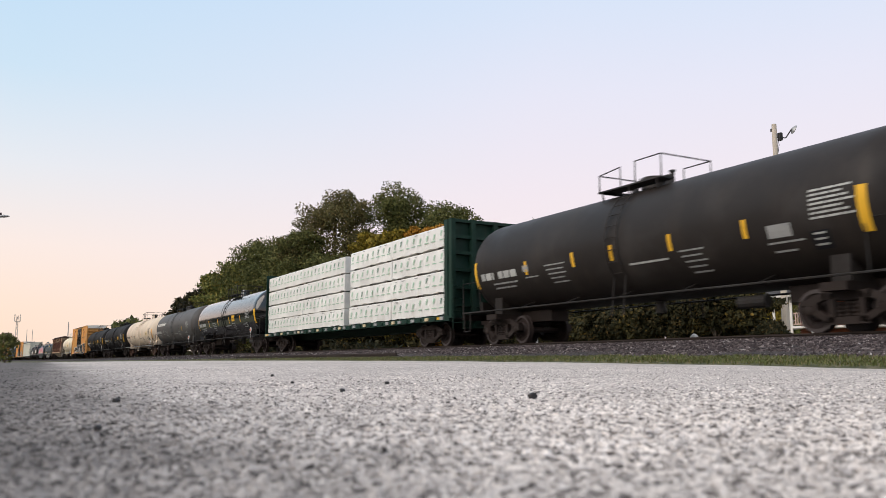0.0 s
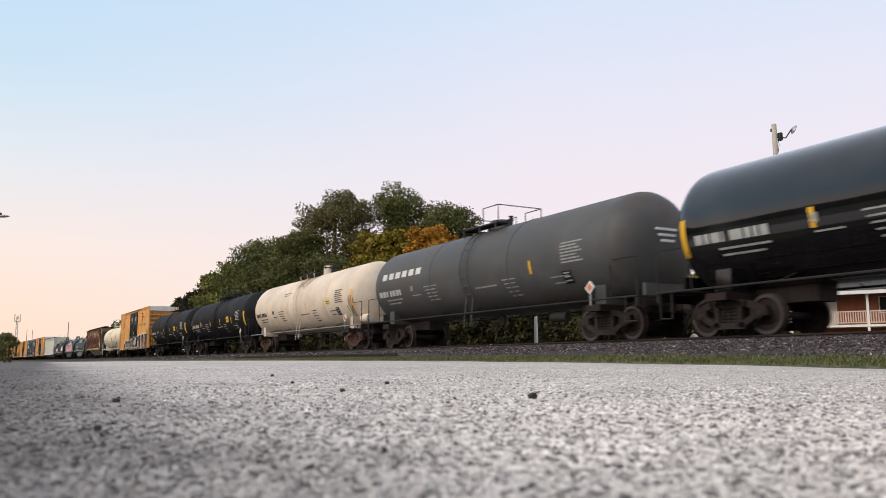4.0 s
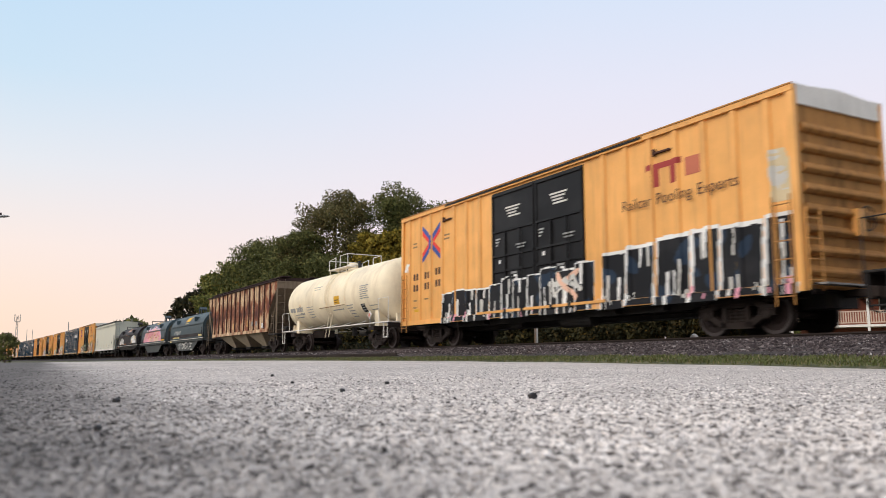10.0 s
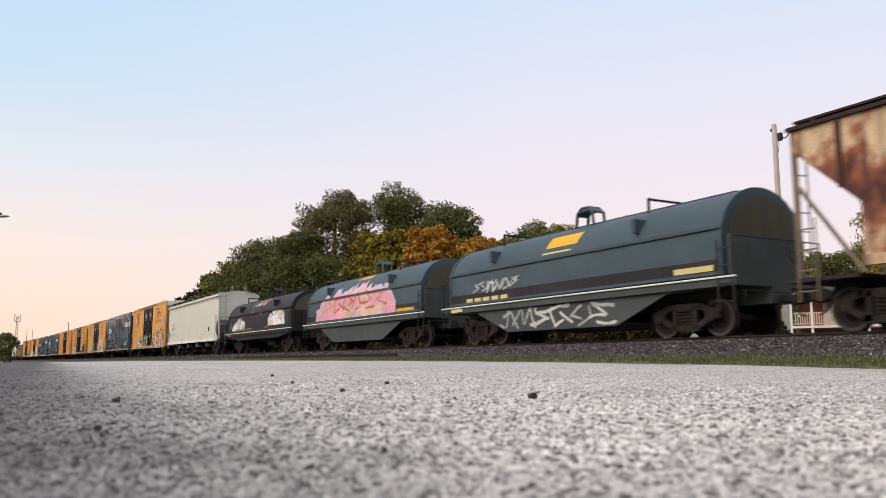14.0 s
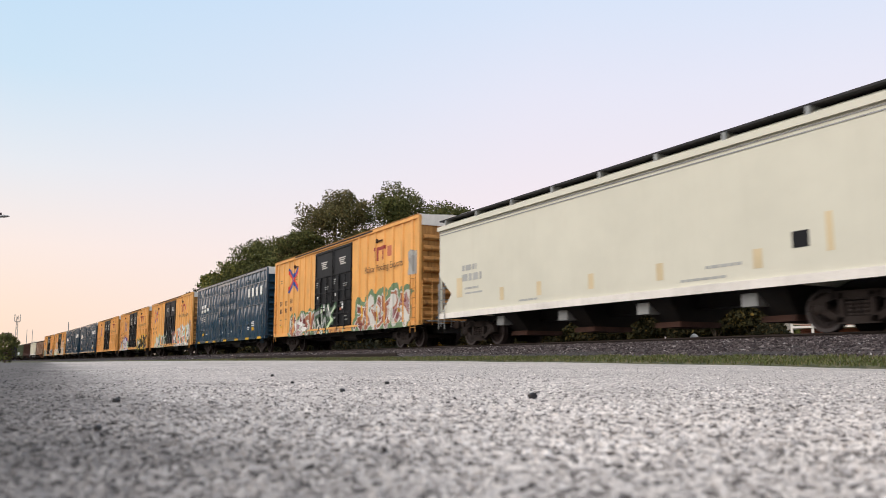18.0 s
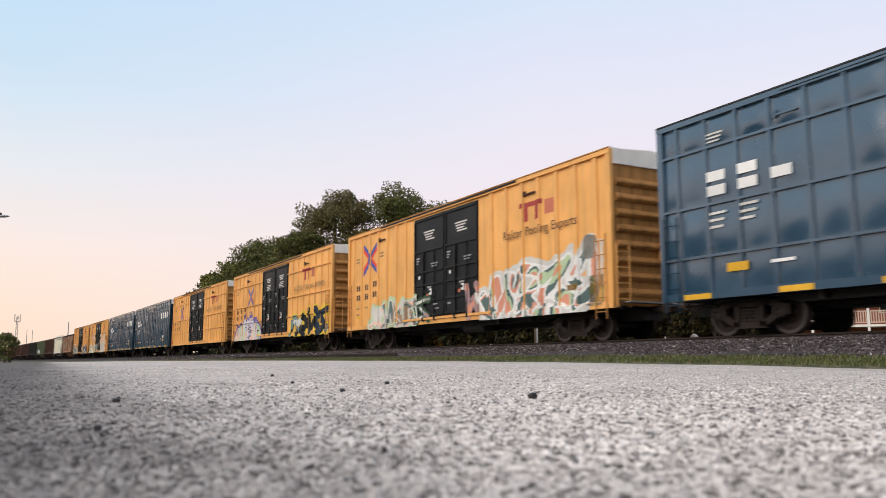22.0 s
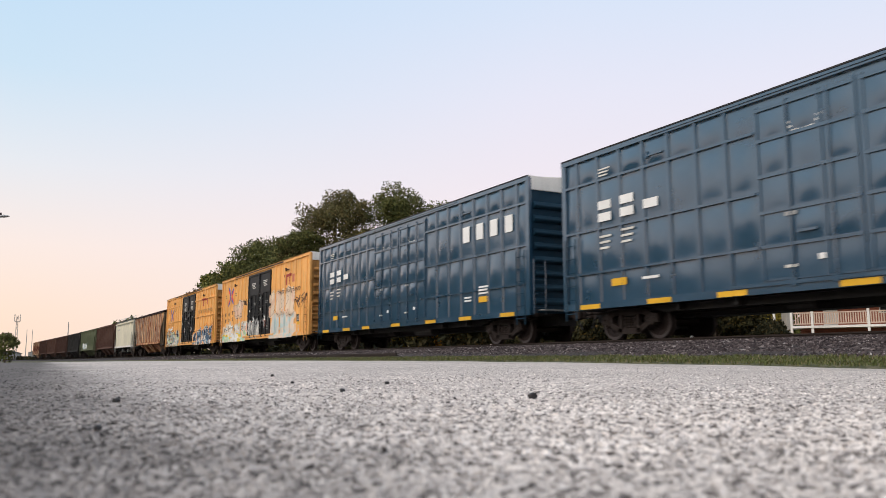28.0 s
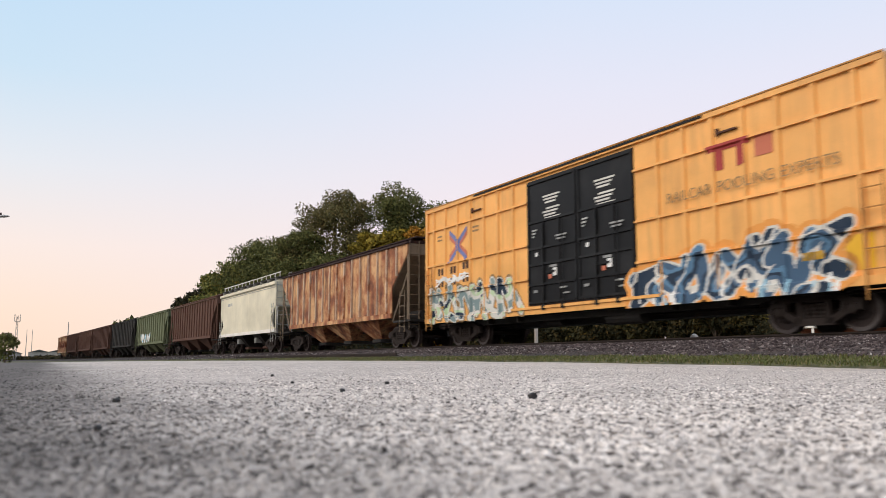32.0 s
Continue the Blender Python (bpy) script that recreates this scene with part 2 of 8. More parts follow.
for key, rgb in (("p_white", (0.78, 0.77, 0.74)), ("p_black", (0.012, 0.012, 0.014)), ("p_yellow", (0.72, 0.40, 0.03)), ("p_red", (0.36, 0.055, 0.05)),
                 ("p_blue", (0.06, 0.10, 0.34)), ("p_brown", (0.10, 0.05, 0.03)), ("p_grey", (0.34, 0.33, 0.31)), ("p_pink", (0.80, 0.36, 0.44)),
                 ("p_green", (0.10, 0.30, 0.16)), ("p_teal", (0.20, 0.50, 0.52)), ("p_navy", (0.03, 0.08, 0.20)), ("p_lilac", (0.17, 0.13, 0.33)), ("p_palelilac", (0.56, 0.50, 0.60)),
                 ("p_cream", (0.66, 0.54, 0.34)), ("p_lime", (0.62, 0.60, 0.10)), ("p_sky", (0.36, 0.58, 0.70)), ("p_orange", (0.70, 0.26, 0.04)),
                 ("p_wrapgreen", (0.36, 0.55, 0.40)), ("p_wrapdark", (0.13, 0.24, 0.18)), ("p_palered", (0.55, 0.17, 0.10)), ("p_paleblue", (0.17, 0.20, 0.40)), ("p_peach", (0.80, 0.50, 0.36)), ("p_steelblue", (0.10, 0.20, 0.31)), ("p_ink", (0.02, 0.035, 0.06)), ("p_mint", (0.46, 0.58, 0.36)), ("p_maroon", (0.20, 0.06, 0.055)), ("p_paleorange", (0.78, 0.45, 0.16)), ("p_mustard", (0.50, 0.42, 0.10)), ("p_grime", (0.36, 0.25, 0.16)), ("p_softwhite", (0.62, 0.60, 0.55)), ("p_fade", (0.42, 0.42, 0.40)), ("p_tan", (0.30, 0.19, 0.09)), ("p_rustmark", (0.34, 0.14, 0.06)), ("p_dull", (0.30, 0.30, 0.29)), ("p_cardred", (0.78, 0.07, 0.05)), ("p_moss", (0.16, 0.24, 0.13)), ("p_mossdark", (0.05, 0.09, 0.05)), ("p_terra", (0.36, 0.14, 0.075)), ("p_mauve", (0.38, 0.24, 0.24)), ("p_slate", (0.10, 0.15, 0.14)), ("p_salmon", (0.68, 0.30, 0.20)), ("p_lemon", (0.80, 0.55, 0.06)), ("p_lemonpale", (0.72, 0.58, 0.24)), ("p_tealgrey", (0.20, 0.27, 0.27)), ("p_bubble", (0.76, 0.60, 0.45)), ("p_softpeach", (0.74, 0.50, 0.36)), ("p_paleaqua", (0.50, 0.60, 0.58)), ("p_aquamint", (0.36, 0.62, 0.50)), ("p_slateblue", (0.06, 0.11, 0.18)), ("p_soot", (0.045, 0.038, 0.034)), ("p_amber", (0.78, 0.33, 0.08))):
    M[key] = painted("sign_paint_" + key[2:], rgb, 0.55, tuple(c * 0.45 + 0.02 for c in rgb), 0.12, 0.18)


def ground_material(name, lo, mid, hi, grain, coarse, rough=0.9, bump=0.02):
    m, nt, bsdf = nodes_of(name)
    co = coords(nt)
    v = nt.nodes.new("ShaderNodeTexVoronoi")
    v.inputs["Scale"].default_value = grain
    nt.links.new(co, v.inputs["Vector"])
    sep = nt.nodes.new("ShaderNodeSeparateColor")
    nt.links.new(v.outputs["Color"], sep.inputs[0])
    col = ramp_of(nt, sep.outputs[0], [(0.0, lo), (0.5, mid), (1.0, hi)])
    big = noise_tex(nt, co, coarse, 6, 0.6)
    col = mixed(nt, 0.75, col, ramp_of(nt, big, [(0.3, (0.55, 0.55, 0.55)), (0.7, (1.05, 1.04, 1.02))]), "MULTIPLY")
    fine = noise_tex(nt, co, grain * 3.1, 4)
    col = mixed(nt, 0.5, col, ramp_of(nt, fine, [(0.3, (0.6, 0.6, 0.6)), (0.7, (1.15, 1.15, 1.15))]), "MULTIPLY")
    nt.links.new(col, bsdf.inputs["Base Color"])
    bsdf.inputs["Roughness"].default_value = rough
    bumped(nt, bsdf, v.outputs["Distance"], 0.7, bump)
    return m


def shaded_lane(nt, co):
    """Uneven light on the lot painted as a darker tone on the side away from the track, with a soft ragged border."""
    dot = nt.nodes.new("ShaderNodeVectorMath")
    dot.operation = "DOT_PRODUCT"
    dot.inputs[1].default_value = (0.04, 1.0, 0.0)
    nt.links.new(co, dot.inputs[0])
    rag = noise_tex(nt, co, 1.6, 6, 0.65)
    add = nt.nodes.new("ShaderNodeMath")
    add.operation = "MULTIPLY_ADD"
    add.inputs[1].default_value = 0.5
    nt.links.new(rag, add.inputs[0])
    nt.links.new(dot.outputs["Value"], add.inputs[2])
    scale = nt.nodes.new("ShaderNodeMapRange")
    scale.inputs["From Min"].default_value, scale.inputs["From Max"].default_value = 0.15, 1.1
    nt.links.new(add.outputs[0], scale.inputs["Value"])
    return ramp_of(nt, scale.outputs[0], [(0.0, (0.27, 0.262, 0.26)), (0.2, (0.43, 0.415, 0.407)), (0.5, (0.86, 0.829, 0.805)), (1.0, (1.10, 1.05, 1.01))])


def pavement_material():
    """Worn concrete with exposed stone: pale and dark grains, pores, broad wear, and the painted shade of shaded_lane.
    """
    m, nt, bsdf = nodes_of("worn_pavement")
    co = coords(nt)
    col = None
    for scale, share in ((120.0, 1.0), (52.0, 0.5), (17.0, 0.15)):
        v = nt.nodes.new("ShaderNodeTexVoronoi")
        v.inputs["Scale"].default_value = scale
        nt.links.new(co, v.inputs["Vector"])
        sep = nt.nodes.new("ShaderNodeSeparateColor")
        nt.links.new(v.outputs["Color"], sep.inputs[0])
        c = ramp_of(nt, sep.outputs[0], [(0.0, (0.10, 0.09, 0.09)), (0.18, (0.33, 0.31, 0.30)), (0.36, (0.53, 0.50, 0.485)), (1.0, (0.76, 0.73, 0.705))])
        col = c if col is None else mixed(nt, share, col, c, "MIX")
        if scale == 52.0:
            bump_from = v.outputs["Distance"]
    broad = noise_tex(nt, co, 0.7, 6, 0.62)
    col = mixed(nt, 0.8, col, ramp_of(nt, broad, [(0.3, (0.68, 0.67, 0.66)), (0.7, (1.06, 1.05, 1.03))]), "MULTIPLY")
    mid = noise_tex(nt, co, 9.0, 5, 0.6)
    col = mixed(nt, 0.5, col, ramp_of(nt, mid, [(0.30, (0.72, 0.71, 0.70)), (0.62, (1.05, 1.05, 1.05))]), "MULTIPLY")
    # darker ground tone that stands in for the lot's uneven light
    col = mixed(nt, 1.0, col, shaded_lane(nt, co), "MULTIPLY")
    nt.links.new(col, bsdf.inputs["Base Color"])
    bsdf.inputs["Roughness"].default_value = 0.85
    bsdf.inputs["Specular IOR Level"].default_value = 0.25
    bumped(nt, bsdf, bump_from, 0.85, 0.010)
    return m


M["pavement"] = pavement_material()
M["crack"] = painted("dirt_filled_crack", (0.20, 0.185, 0.175), 0.9, (0.08, 0.07, 0.065), 0.5, 0.5)
M["soil"] = ground_material("dry_grassy_soil", (0.05, 0.06, 0.02), (0.10, 0.10, 0.04), (0.17, 0.15, 0.08), 9.0, 0.4)
M["ballast"] = ground_material("crushed_stone", (0.018, 0.014, 0.014), (0.042, 0.034, 0.032), (0.085, 0.07, 0.066), 24.0, 0.8, 0.9, 0.05)


def island_material(name, stops, rough=0.8, lane=False):
    """Colour varies from piece to piece inside one mesh."""
    m, nt, bsdf = nodes_of(name)
    g = nt.nodes.new("ShaderNodeNewGeometry")
    col = ramp_of(nt, g.outputs["Random Per Island"], stops)
    fine = noise_tex(nt, coords(nt), 3.0, 3)
    col = mixed(nt, 0.6, col, ramp_of(nt, fine, [(0.3, (0.62, 0.62, 0.62)), (0.7, (1.2, 1.2, 1.2))]), "MULTIPLY")
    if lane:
        col = mixed(nt, 1.0, col, shaded_lane(nt, coords(nt)), "MULTIPLY")
    nt.links.new(col, bsdf.inputs["Base Color"])
    bsdf.inputs["Roughness"].default_value = rough
    bsdf.inputs["Specular IOR Level"].default_value = 0.2
    return m


M["stone"] = island_material("loose_ballast_stone", [(0.0, (0.020, 0.015, 0.016)), (0.55, (0.068, 0.053, 0.053)), (0.8, (0.115, 0.092, 0.090)), (0.975, (0.215, 0.18, 0.172)), (1.0, (0.50, 0.47, 0.45))])
M["pebble"] = island_material("pavement_grit", [(0.0, (0.05, 0.045, 0.044)), (0.22, (0.22, 0.207, 0.20)), (0.46, (0.57, 0.54, 0.52)), (1.0, (0.88, 0.85, 0.82))], 0.8, True)
M["grass"] = island_material("green_grass", [(0.0, (0.070, 0.086, 0.028)), (0.6, (0.128, 0.145, 0.048)), (0.88, (0.18, 0.17, 0.07)), (1.0, (0.27, 0.21, 0.11))])
M["leaf_green"] = island_material("dark_green_leaves", [(0.0, (0.060, 0.071, 0.023)), (0.6, (0.112, 0.120, 0.038)), (1.0, (0.179, 0.165, 0.055))])
M["leaf_olive"] = island_material("olive_leaves", [(0.0, (0.072, 0.089, 0.024)), (0.6, (0.150, 0.162, 0.041)), (1.0, (0.288, 0.234, 0.054))])
M["leaf_brown"] = island_material("brownish_green_leaves", [(0.0, (0.068, 0.065, 0.026)), (0.6, (0.126, 0.116, 0.044)), (1.0, (0.213, 0.156, 0.062))])
M["leaf_orange"] = island_material("autumn_orange_leaves", [(0.0, (0.203, 0.092, 0.013)), (0.6, (0.429, 0.202, 0.025)), (1.0, (0.632, 0.329, 0.046))])
M["leaf_gold"] = island_material("golden_green_leaves", [(0.0, (0.097, 0.084, 0.012)), (0.6, (0.233, 0.178, 0.024)), (1.0, (0.408, 0.290, 0.039))])
# shade below the trees is put into these dark shrub and brush colours
M["leaf_shade"] = island_material("shaded_shrub_leaves", [(0.0, (0.012, 0.014, 0.006)), (0.5, (0.028, 0.028, 0.011)), (0.85, (0.053, 0.042, 0.016)), (1.0, (0.099, 0.062, 0.019))])
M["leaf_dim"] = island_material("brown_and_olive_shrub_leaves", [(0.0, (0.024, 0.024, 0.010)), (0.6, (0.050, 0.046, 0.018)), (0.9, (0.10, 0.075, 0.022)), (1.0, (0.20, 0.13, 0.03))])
M["backdrop"] = painted("unseen_dark_foliage", (0.035, 0.042, 0.024), 0.95, (0.015, 0.018, 0.01), 0.5, 0.3)
M["bark"] = painted("grey_brown_bark", (0.09, 0.07, 0.055), 0.9, (0.03, 0.025, 0.02), 0.4, 0.5, 0.0, 8.0)


# ---- building helpers ----
def add_box(bm, x0, x1, y0, y1, z0, z1):
    vs = [bm.verts.new((x, y, z)) for z in (z0, z1) for y in (y0, y1) for x in (x0, x1)]
    for q in ((0, 2, 3, 1), (4, 5, 7, 6), (0, 1, 5, 4), (2, 6, 7, 3), (0, 4, 6, 2), (1, 3, 7, 5)):
        bm.faces.new([vs[i] for i in q])


def add_bar(bm, a, b, r, seg=6):
    """A round bar from a to b."""
    a, b = Vector(a), Vector(b)
    d = (b - a).normalized()
    u = d.orthogonal().normalized()
    v = d.cross(u)
    rings = []
    for p in (a, b):
        rings.append([bm.verts.new(p + (u * math.cos(2 * math.pi * i / seg) + v * math.sin(2 * math.pi * i / seg)) * r) for i in range(seg)])
    for i in range(seg):
        j = (i + 1) % seg
        bm.faces.new((rings[0][i], rings[0][j], rings[1][j], rings[1][i]))
    bm.faces.new(rings[0][::-1])
    bm.faces.new(rings[1])


def add_prism(bm, outline, y0, y1):
    """An outline in x and z, drawn out from y0 to y1."""
    a = [bm.verts.new((x, y0, z)) for x, z in outline]
    b = [bm.verts.new((x, y1, z)) for x, z in outline]
    n = len(outline)
    for i in range(n):
        j = (i + 1) % n
        bm.faces.new((a[i], a[j], b[j], b[i]))
    bm.faces.new(a[::-1])
    bm.faces.new(b)


def add_loft(bm, outline, x0, x1):
    """An outline in y and z, drawn out along x."""
    a = [bm.verts.new((x0, y, z)) for y, z in outline]
    b = [bm.verts.new((x1, y, z)) for y, z in outline]
    n = len(outline)
    for i in range(n):
        j = (i + 1) % n
        bm.faces.new((a[i], a[j], b[j], b[i]))
    bm.faces.new(a[::-1])
    bm.faces.new(b)


def add_turned(bm, profile, seg, axis="y", at=(0, 0, 0)):
    """A turned solid: profile of (along, radius) round an axis."""
    rings = []
    for s, r in profile:
        ring = []
        for i in range(seg):
            c, k = math.cos(2 * math.pi * i / seg) * r, math.sin(2 * math.pi * i / seg) * r
            p = (c, s, k) if axis == "y" else (s, c, k) if axis == "x" else (c, k, s)
            ring.append(bm.verts.new(Vector(p) + Vector(at)))
        rings.append(ring)
    for a, b in zip(rings, rings[1:]):
        for i in range(seg):
            j = (i + 1) % seg
            bm.faces.new((a[i], a[j], b[j], b[i]))
    bm.faces.new(rings[0][::-1])
    bm.faces.new(rings[-1])


def finish(bm, name, material, smooth=False, bevel=0.0):
    if bevel:
        bmesh.ops.bevel(bm, geom=[e for e in bm.edges], offset=bevel, segments=1, affect="EDGES", clamp_overlap=True)
    bmesh.ops.recalc_face_normals(bm, faces=bm.faces)
    me = bpy.data.meshes.new(name)
    bm.to_mesh(me)
    bm.free()
    for f in me.polygons:
        f.use_smooth = smooth
    for x in material if isinstance(material, (list, tuple)) else [material]:
        me.materials.append(x)
    if smooth:
        me.set_sharp_from_angle(angle=radians(40))
    return me


def put(name, me, parent, label="", at=None):
    ob = new(name, me)
    ob.parent = parent
    if at is not None:
        ob.location = at
    if label:
        ob["label"] = label
    return ob


def part(name, bm, material, parent, label="", smooth=False, bevel=0.0):
    return put(name, finish(bm, name, material, smooth, bevel), parent, label)


def boxes(*rows):
    bm = bmesh.new()
    for r in rows:
        add_box(bm, *r)
    return bm


def add_tube(bm, pts, r, seg=6):
    """One bent round bar through all the points."""
    pts = [Vector(p) for p in pts]
    rings = []
    for i, p in enumerate(pts):
        d = (pts[min(i + 1, len(pts) - 1)] - pts[max(i - 1, 0)]).normalized()
        if i == 0:
            u = d.orthogonal().normalized()
        else:
            u = (u - d * u.dot(d)).normalized()
        v = d.cross(u)
        rings.append([bm.verts.new(p + (u * math.cos(2 * math.pi * k / seg) + v * math.sin(2 * math.pi * k / seg)) * r) for k in range(seg)])
    for a, b in zip(rings, rings[1:]):
        for k in range(seg):
            j = (k + 1) % seg
            bm.faces.new((a[k], a[j], b[j], b[k]))
    bm.faces.new(rings[0][::-1])
    bm.faces.new(rings[-1])


def bars(r, *pairs, seg=6):
    """Round bars; pairs that follow on from one another become one bent bar."""
    bm = bmesh.new()
    runs = []
    for a, b in pairs:
        if runs and (Vector(runs[-1][-1]) - Vector(a)).length < 1e-6:
            runs[-1].append(b)
        else:
            runs.append([a, b])
    for pts in runs:
        add_tube(bm, pts, r, seg)
    return bm


STORE = {}


def stored(key, maker):
    if key not in STORE:
        STORE[key] = maker()
    return STORE[key]


WHEEL_R, WHEEL_BASE = 0.457, 1.75
WHEELSETS, CARS = [], []


# ---- paint laid on a curved or ribbed side, in small cells that follow the surface ----
def lay(name, parent, x0, x1, z0, z1, cell, tint, keys, surface, label=""):
    """tint(X, Z) gives an index into keys for each cell, or -1 for bare; surface(X, Z) gives the outward reach in y."""
    nx, nz = max(1, int(round((x1 - x0) / cell))), max(1, int(round((z1 - z0) / cell)))
    gx, gz = np.linspace(x0, x1, nx + 1), np.linspace(z0, z1, nz + 1)
    cx, cz = np.meshgrid((gx[:-1] + gx[1:]) / 2, (gz[:-1] + gz[1:]) / 2)
    idx = tint(cx, cz)
    VX, VZ = np.meshgrid(gx, gz)
    VY = -(surface(VX, VZ) + 0.006)
    used = np.argwhere(idx >= 0)
    if len(used) == 0:
        return None
    j, i = used[:, 0], used[:, 1]
    a = j * (nx + 1) + i
    quads = np.stack([a, a + 1, a + nx + 2, a + nx + 1], 1)
    ids, inv = np.unique(quads, return_inverse=True)
    verts = np.stack([VX.ravel()[ids], VY.ravel()[ids], VZ.ravel()[ids]], 1)
    me = bpy.data.meshes.new(name)
    me.from_pydata(verts.tolist(), [], inv.reshape(quads.shape).tolist())
    for k in keys:
        me.materials.append(M[k])
    me.polygons.foreach_set("material_index", idx[j, i].astype(np.int32))
    me.update()
    return put(name, me, parent, label)


def seg_distance(X, Z, a, b):
    ax, az = a
    dx, dz = b[0] - ax, b[1] - az
    t = np.clip(((X - ax) * dx + (Z - az) * dz) / (dx * dx + dz * dz + 1e-9), 0, 1)
    return np.hypot(X - ax - t * dx, Z - az - t * dz)


def cloud(X, Z, scale, seed):
    """Soft value noise from a few sine waves."""
    rng = np.random.RandomState(seed)
    out = np.zeros_like(X)
    for _ in range(7):
        a, f, p = rng.uniform(0, 6.28), rng.uniform(0.5, 2.0) * scale, rng.uniform(0, 6.28)
        out += np.sin((X * math.cos(a) + Z * math.sin(a)) * f + p)
    return out / 7


def scrawl(x0, x1, z0, z1, seed, count, keys, thick=0.13, rim=0.05, rise=0.0, halo=0.0, patches=3.0):
    """Spray paint: fat abstract strokes with a rim, patches of colour within, and a halo round them.
    keys: rim first, then halo, then the fills."""
    rng = np.random.RandomState(seed)
    w, h = (x1 - x0) / count, z1 - z0
    strokes = []
    for n in range(count):
        cx = x0 + (n + 0.5) * w
        lift = rise * n / max(1, count - 1)
        lo, hi = z0 + thick + rim + 0.08 * h * rng.rand(), z1 - thick - rim - 0.15 * h * rng.rand() + lift
        l, r = cx - w * 0.36, cx + w * 0.36
        zig = [(l + rng.rand() * 0.3 * w, lo), (cx + rng.uniform(-0.3, 0.3) * w, hi), (r - rng.rand() * 0.25 * w, lo + rng.rand() * 0.3 * h), (r, hi - rng.rand() * 0.35 * h)]
        keep = 3 if rng.rand() < 0.6 else 4
        strokes += list(zip(zig[:keep], zig[1:keep]))
        if rng.rand() < 0.5:
            strokes.append(((l, lo + rng.rand() * 0.6 * h), (cx, lo + rng.rand() * 0.5 * h)))

    def tint(X, Z):
        wob = 0.05 * cloud(X, Z, 9.0, seed + 5)
        d = np.full_like(X, 9.0)
        for a, b in strokes:
            d = np.minimum(d, seg_distance(X + wob, Z - wob, a, b))
        out = np.full(X.shape, -1)
        if halo:
            out[(d < thick + rim + halo * (1 + 1.2 * cloud(X, Z, 4.0, seed + 9)))] = 1
        out[d < thick + rim] = 0
        fills = len(keys) - 2
        pick = np.clip(((cloud(X, Z, patches, seed + 2) + 0.45) / 0.9 * fills).astype(int), 0, fills - 1)
        inside = d < thick
        out[inside] = 2 + pick[inside]
        return out
    return tint


def piece(x0, x1, z0, z1, seed, fills, blocks=7, cell=(0.30, 0.55), slant=0.0, line=0.0, halo=0.0, shape="", marks=12, rough=0.5):
    """A dense sprayed mass: leaning patches of colour under a stepped top, dark dashes over it, a ragged halo round it.
    Colour 0 is for the dashes, 1 for the halo, the rest fill."""
    rng = np.random.RandomState(seed)
    w, h = x1 - x0, z1 - z0
    n = max(6, int(w * h / (cell[0] * cell[1])))
    sx, sz, pick = rng.uniform(x0, x1, n), rng.uniform(z0, z1, n), rng.randint(0, fills, n)
    tops = rng.uniform(0.74, 1.0, blocks)
    dash = []
    for _ in range(marks):
        cx, cz, a, l = rng.uniform(x0 + 0.1, x1 - 0.1), rng.uniform(z0 + 0.05, z1 - 0.1), rng.choice([0.1, 0.25, 1.3, 1.7, 2.9]) + rng.uniform(-0.2, 0.2), rng.uniform(0.10, 0.34)
        dash.append(((cx - l * math.cos(a), cz - l * math.sin(a)), (cx + l * math.cos(a), cz + l * math.sin(a)), rng.uniform(0.018, 0.045)))

    def tint(X, Z):
        wob = 0.09 * cloud(X, Z, 7.0, seed + 5) * rough * 2
        A = X - slant * (Z - z0) + wob
        u = np.clip((A - x0) / w, 0, 0.9999)
        env = tops[(u * blocks).astype(int)] * (0.93 + 0.14 * cloud(X, Z * 0, 11.0, seed + 1))
        if shape == "dome":
            env = env * np.sqrt(np.clip(1 - (2 * u - 1) ** 2, 0.05, 1)) ** 0.8
        if shape == "rise":
            env = env * (0.72 + 0.28 * u)
        if shape == "fall":
            env = env * (1.0 - 0.28 * u)
        deep = np.minimum(np.minimum(A - x0, x1 - A), np.minimum(z0 + env * h - Z, Z - z0 + 0.4))
        d1, d2, who = np.full(X.shape, 99.0), np.full(X.shape, 99.0), np.zeros(X.shape, int)
        for k in range(n):
            d = np.hypot((A - sx[k] - slant * 0) / cell[0], (Z + wob - sz[k]) / cell[1])
            near = d < d1
            d2 = np.where(near, d1, np.minimum(d2, d))
            who = np.where(near, k, who)
            d1 = np.where(near, d, d1)
        out = np.full(X.shape, -1)
        if halo:
            out[deep > -halo * (1 + 1.6 * cloud(X, Z, 9.0, seed + 9))] = 1
        inside = deep > 0
        out[inside] = 2 + pick[who][inside]
        if line:
            out[inside & ((d2 - d1 < line) | (deep < line * 0.25))] = 0
        for a, b, t in dash:
            out[inside & (seg_distance(A + 0.5 * wob, Z + wob, a, b) < t)] = 0
        return out
    return tint


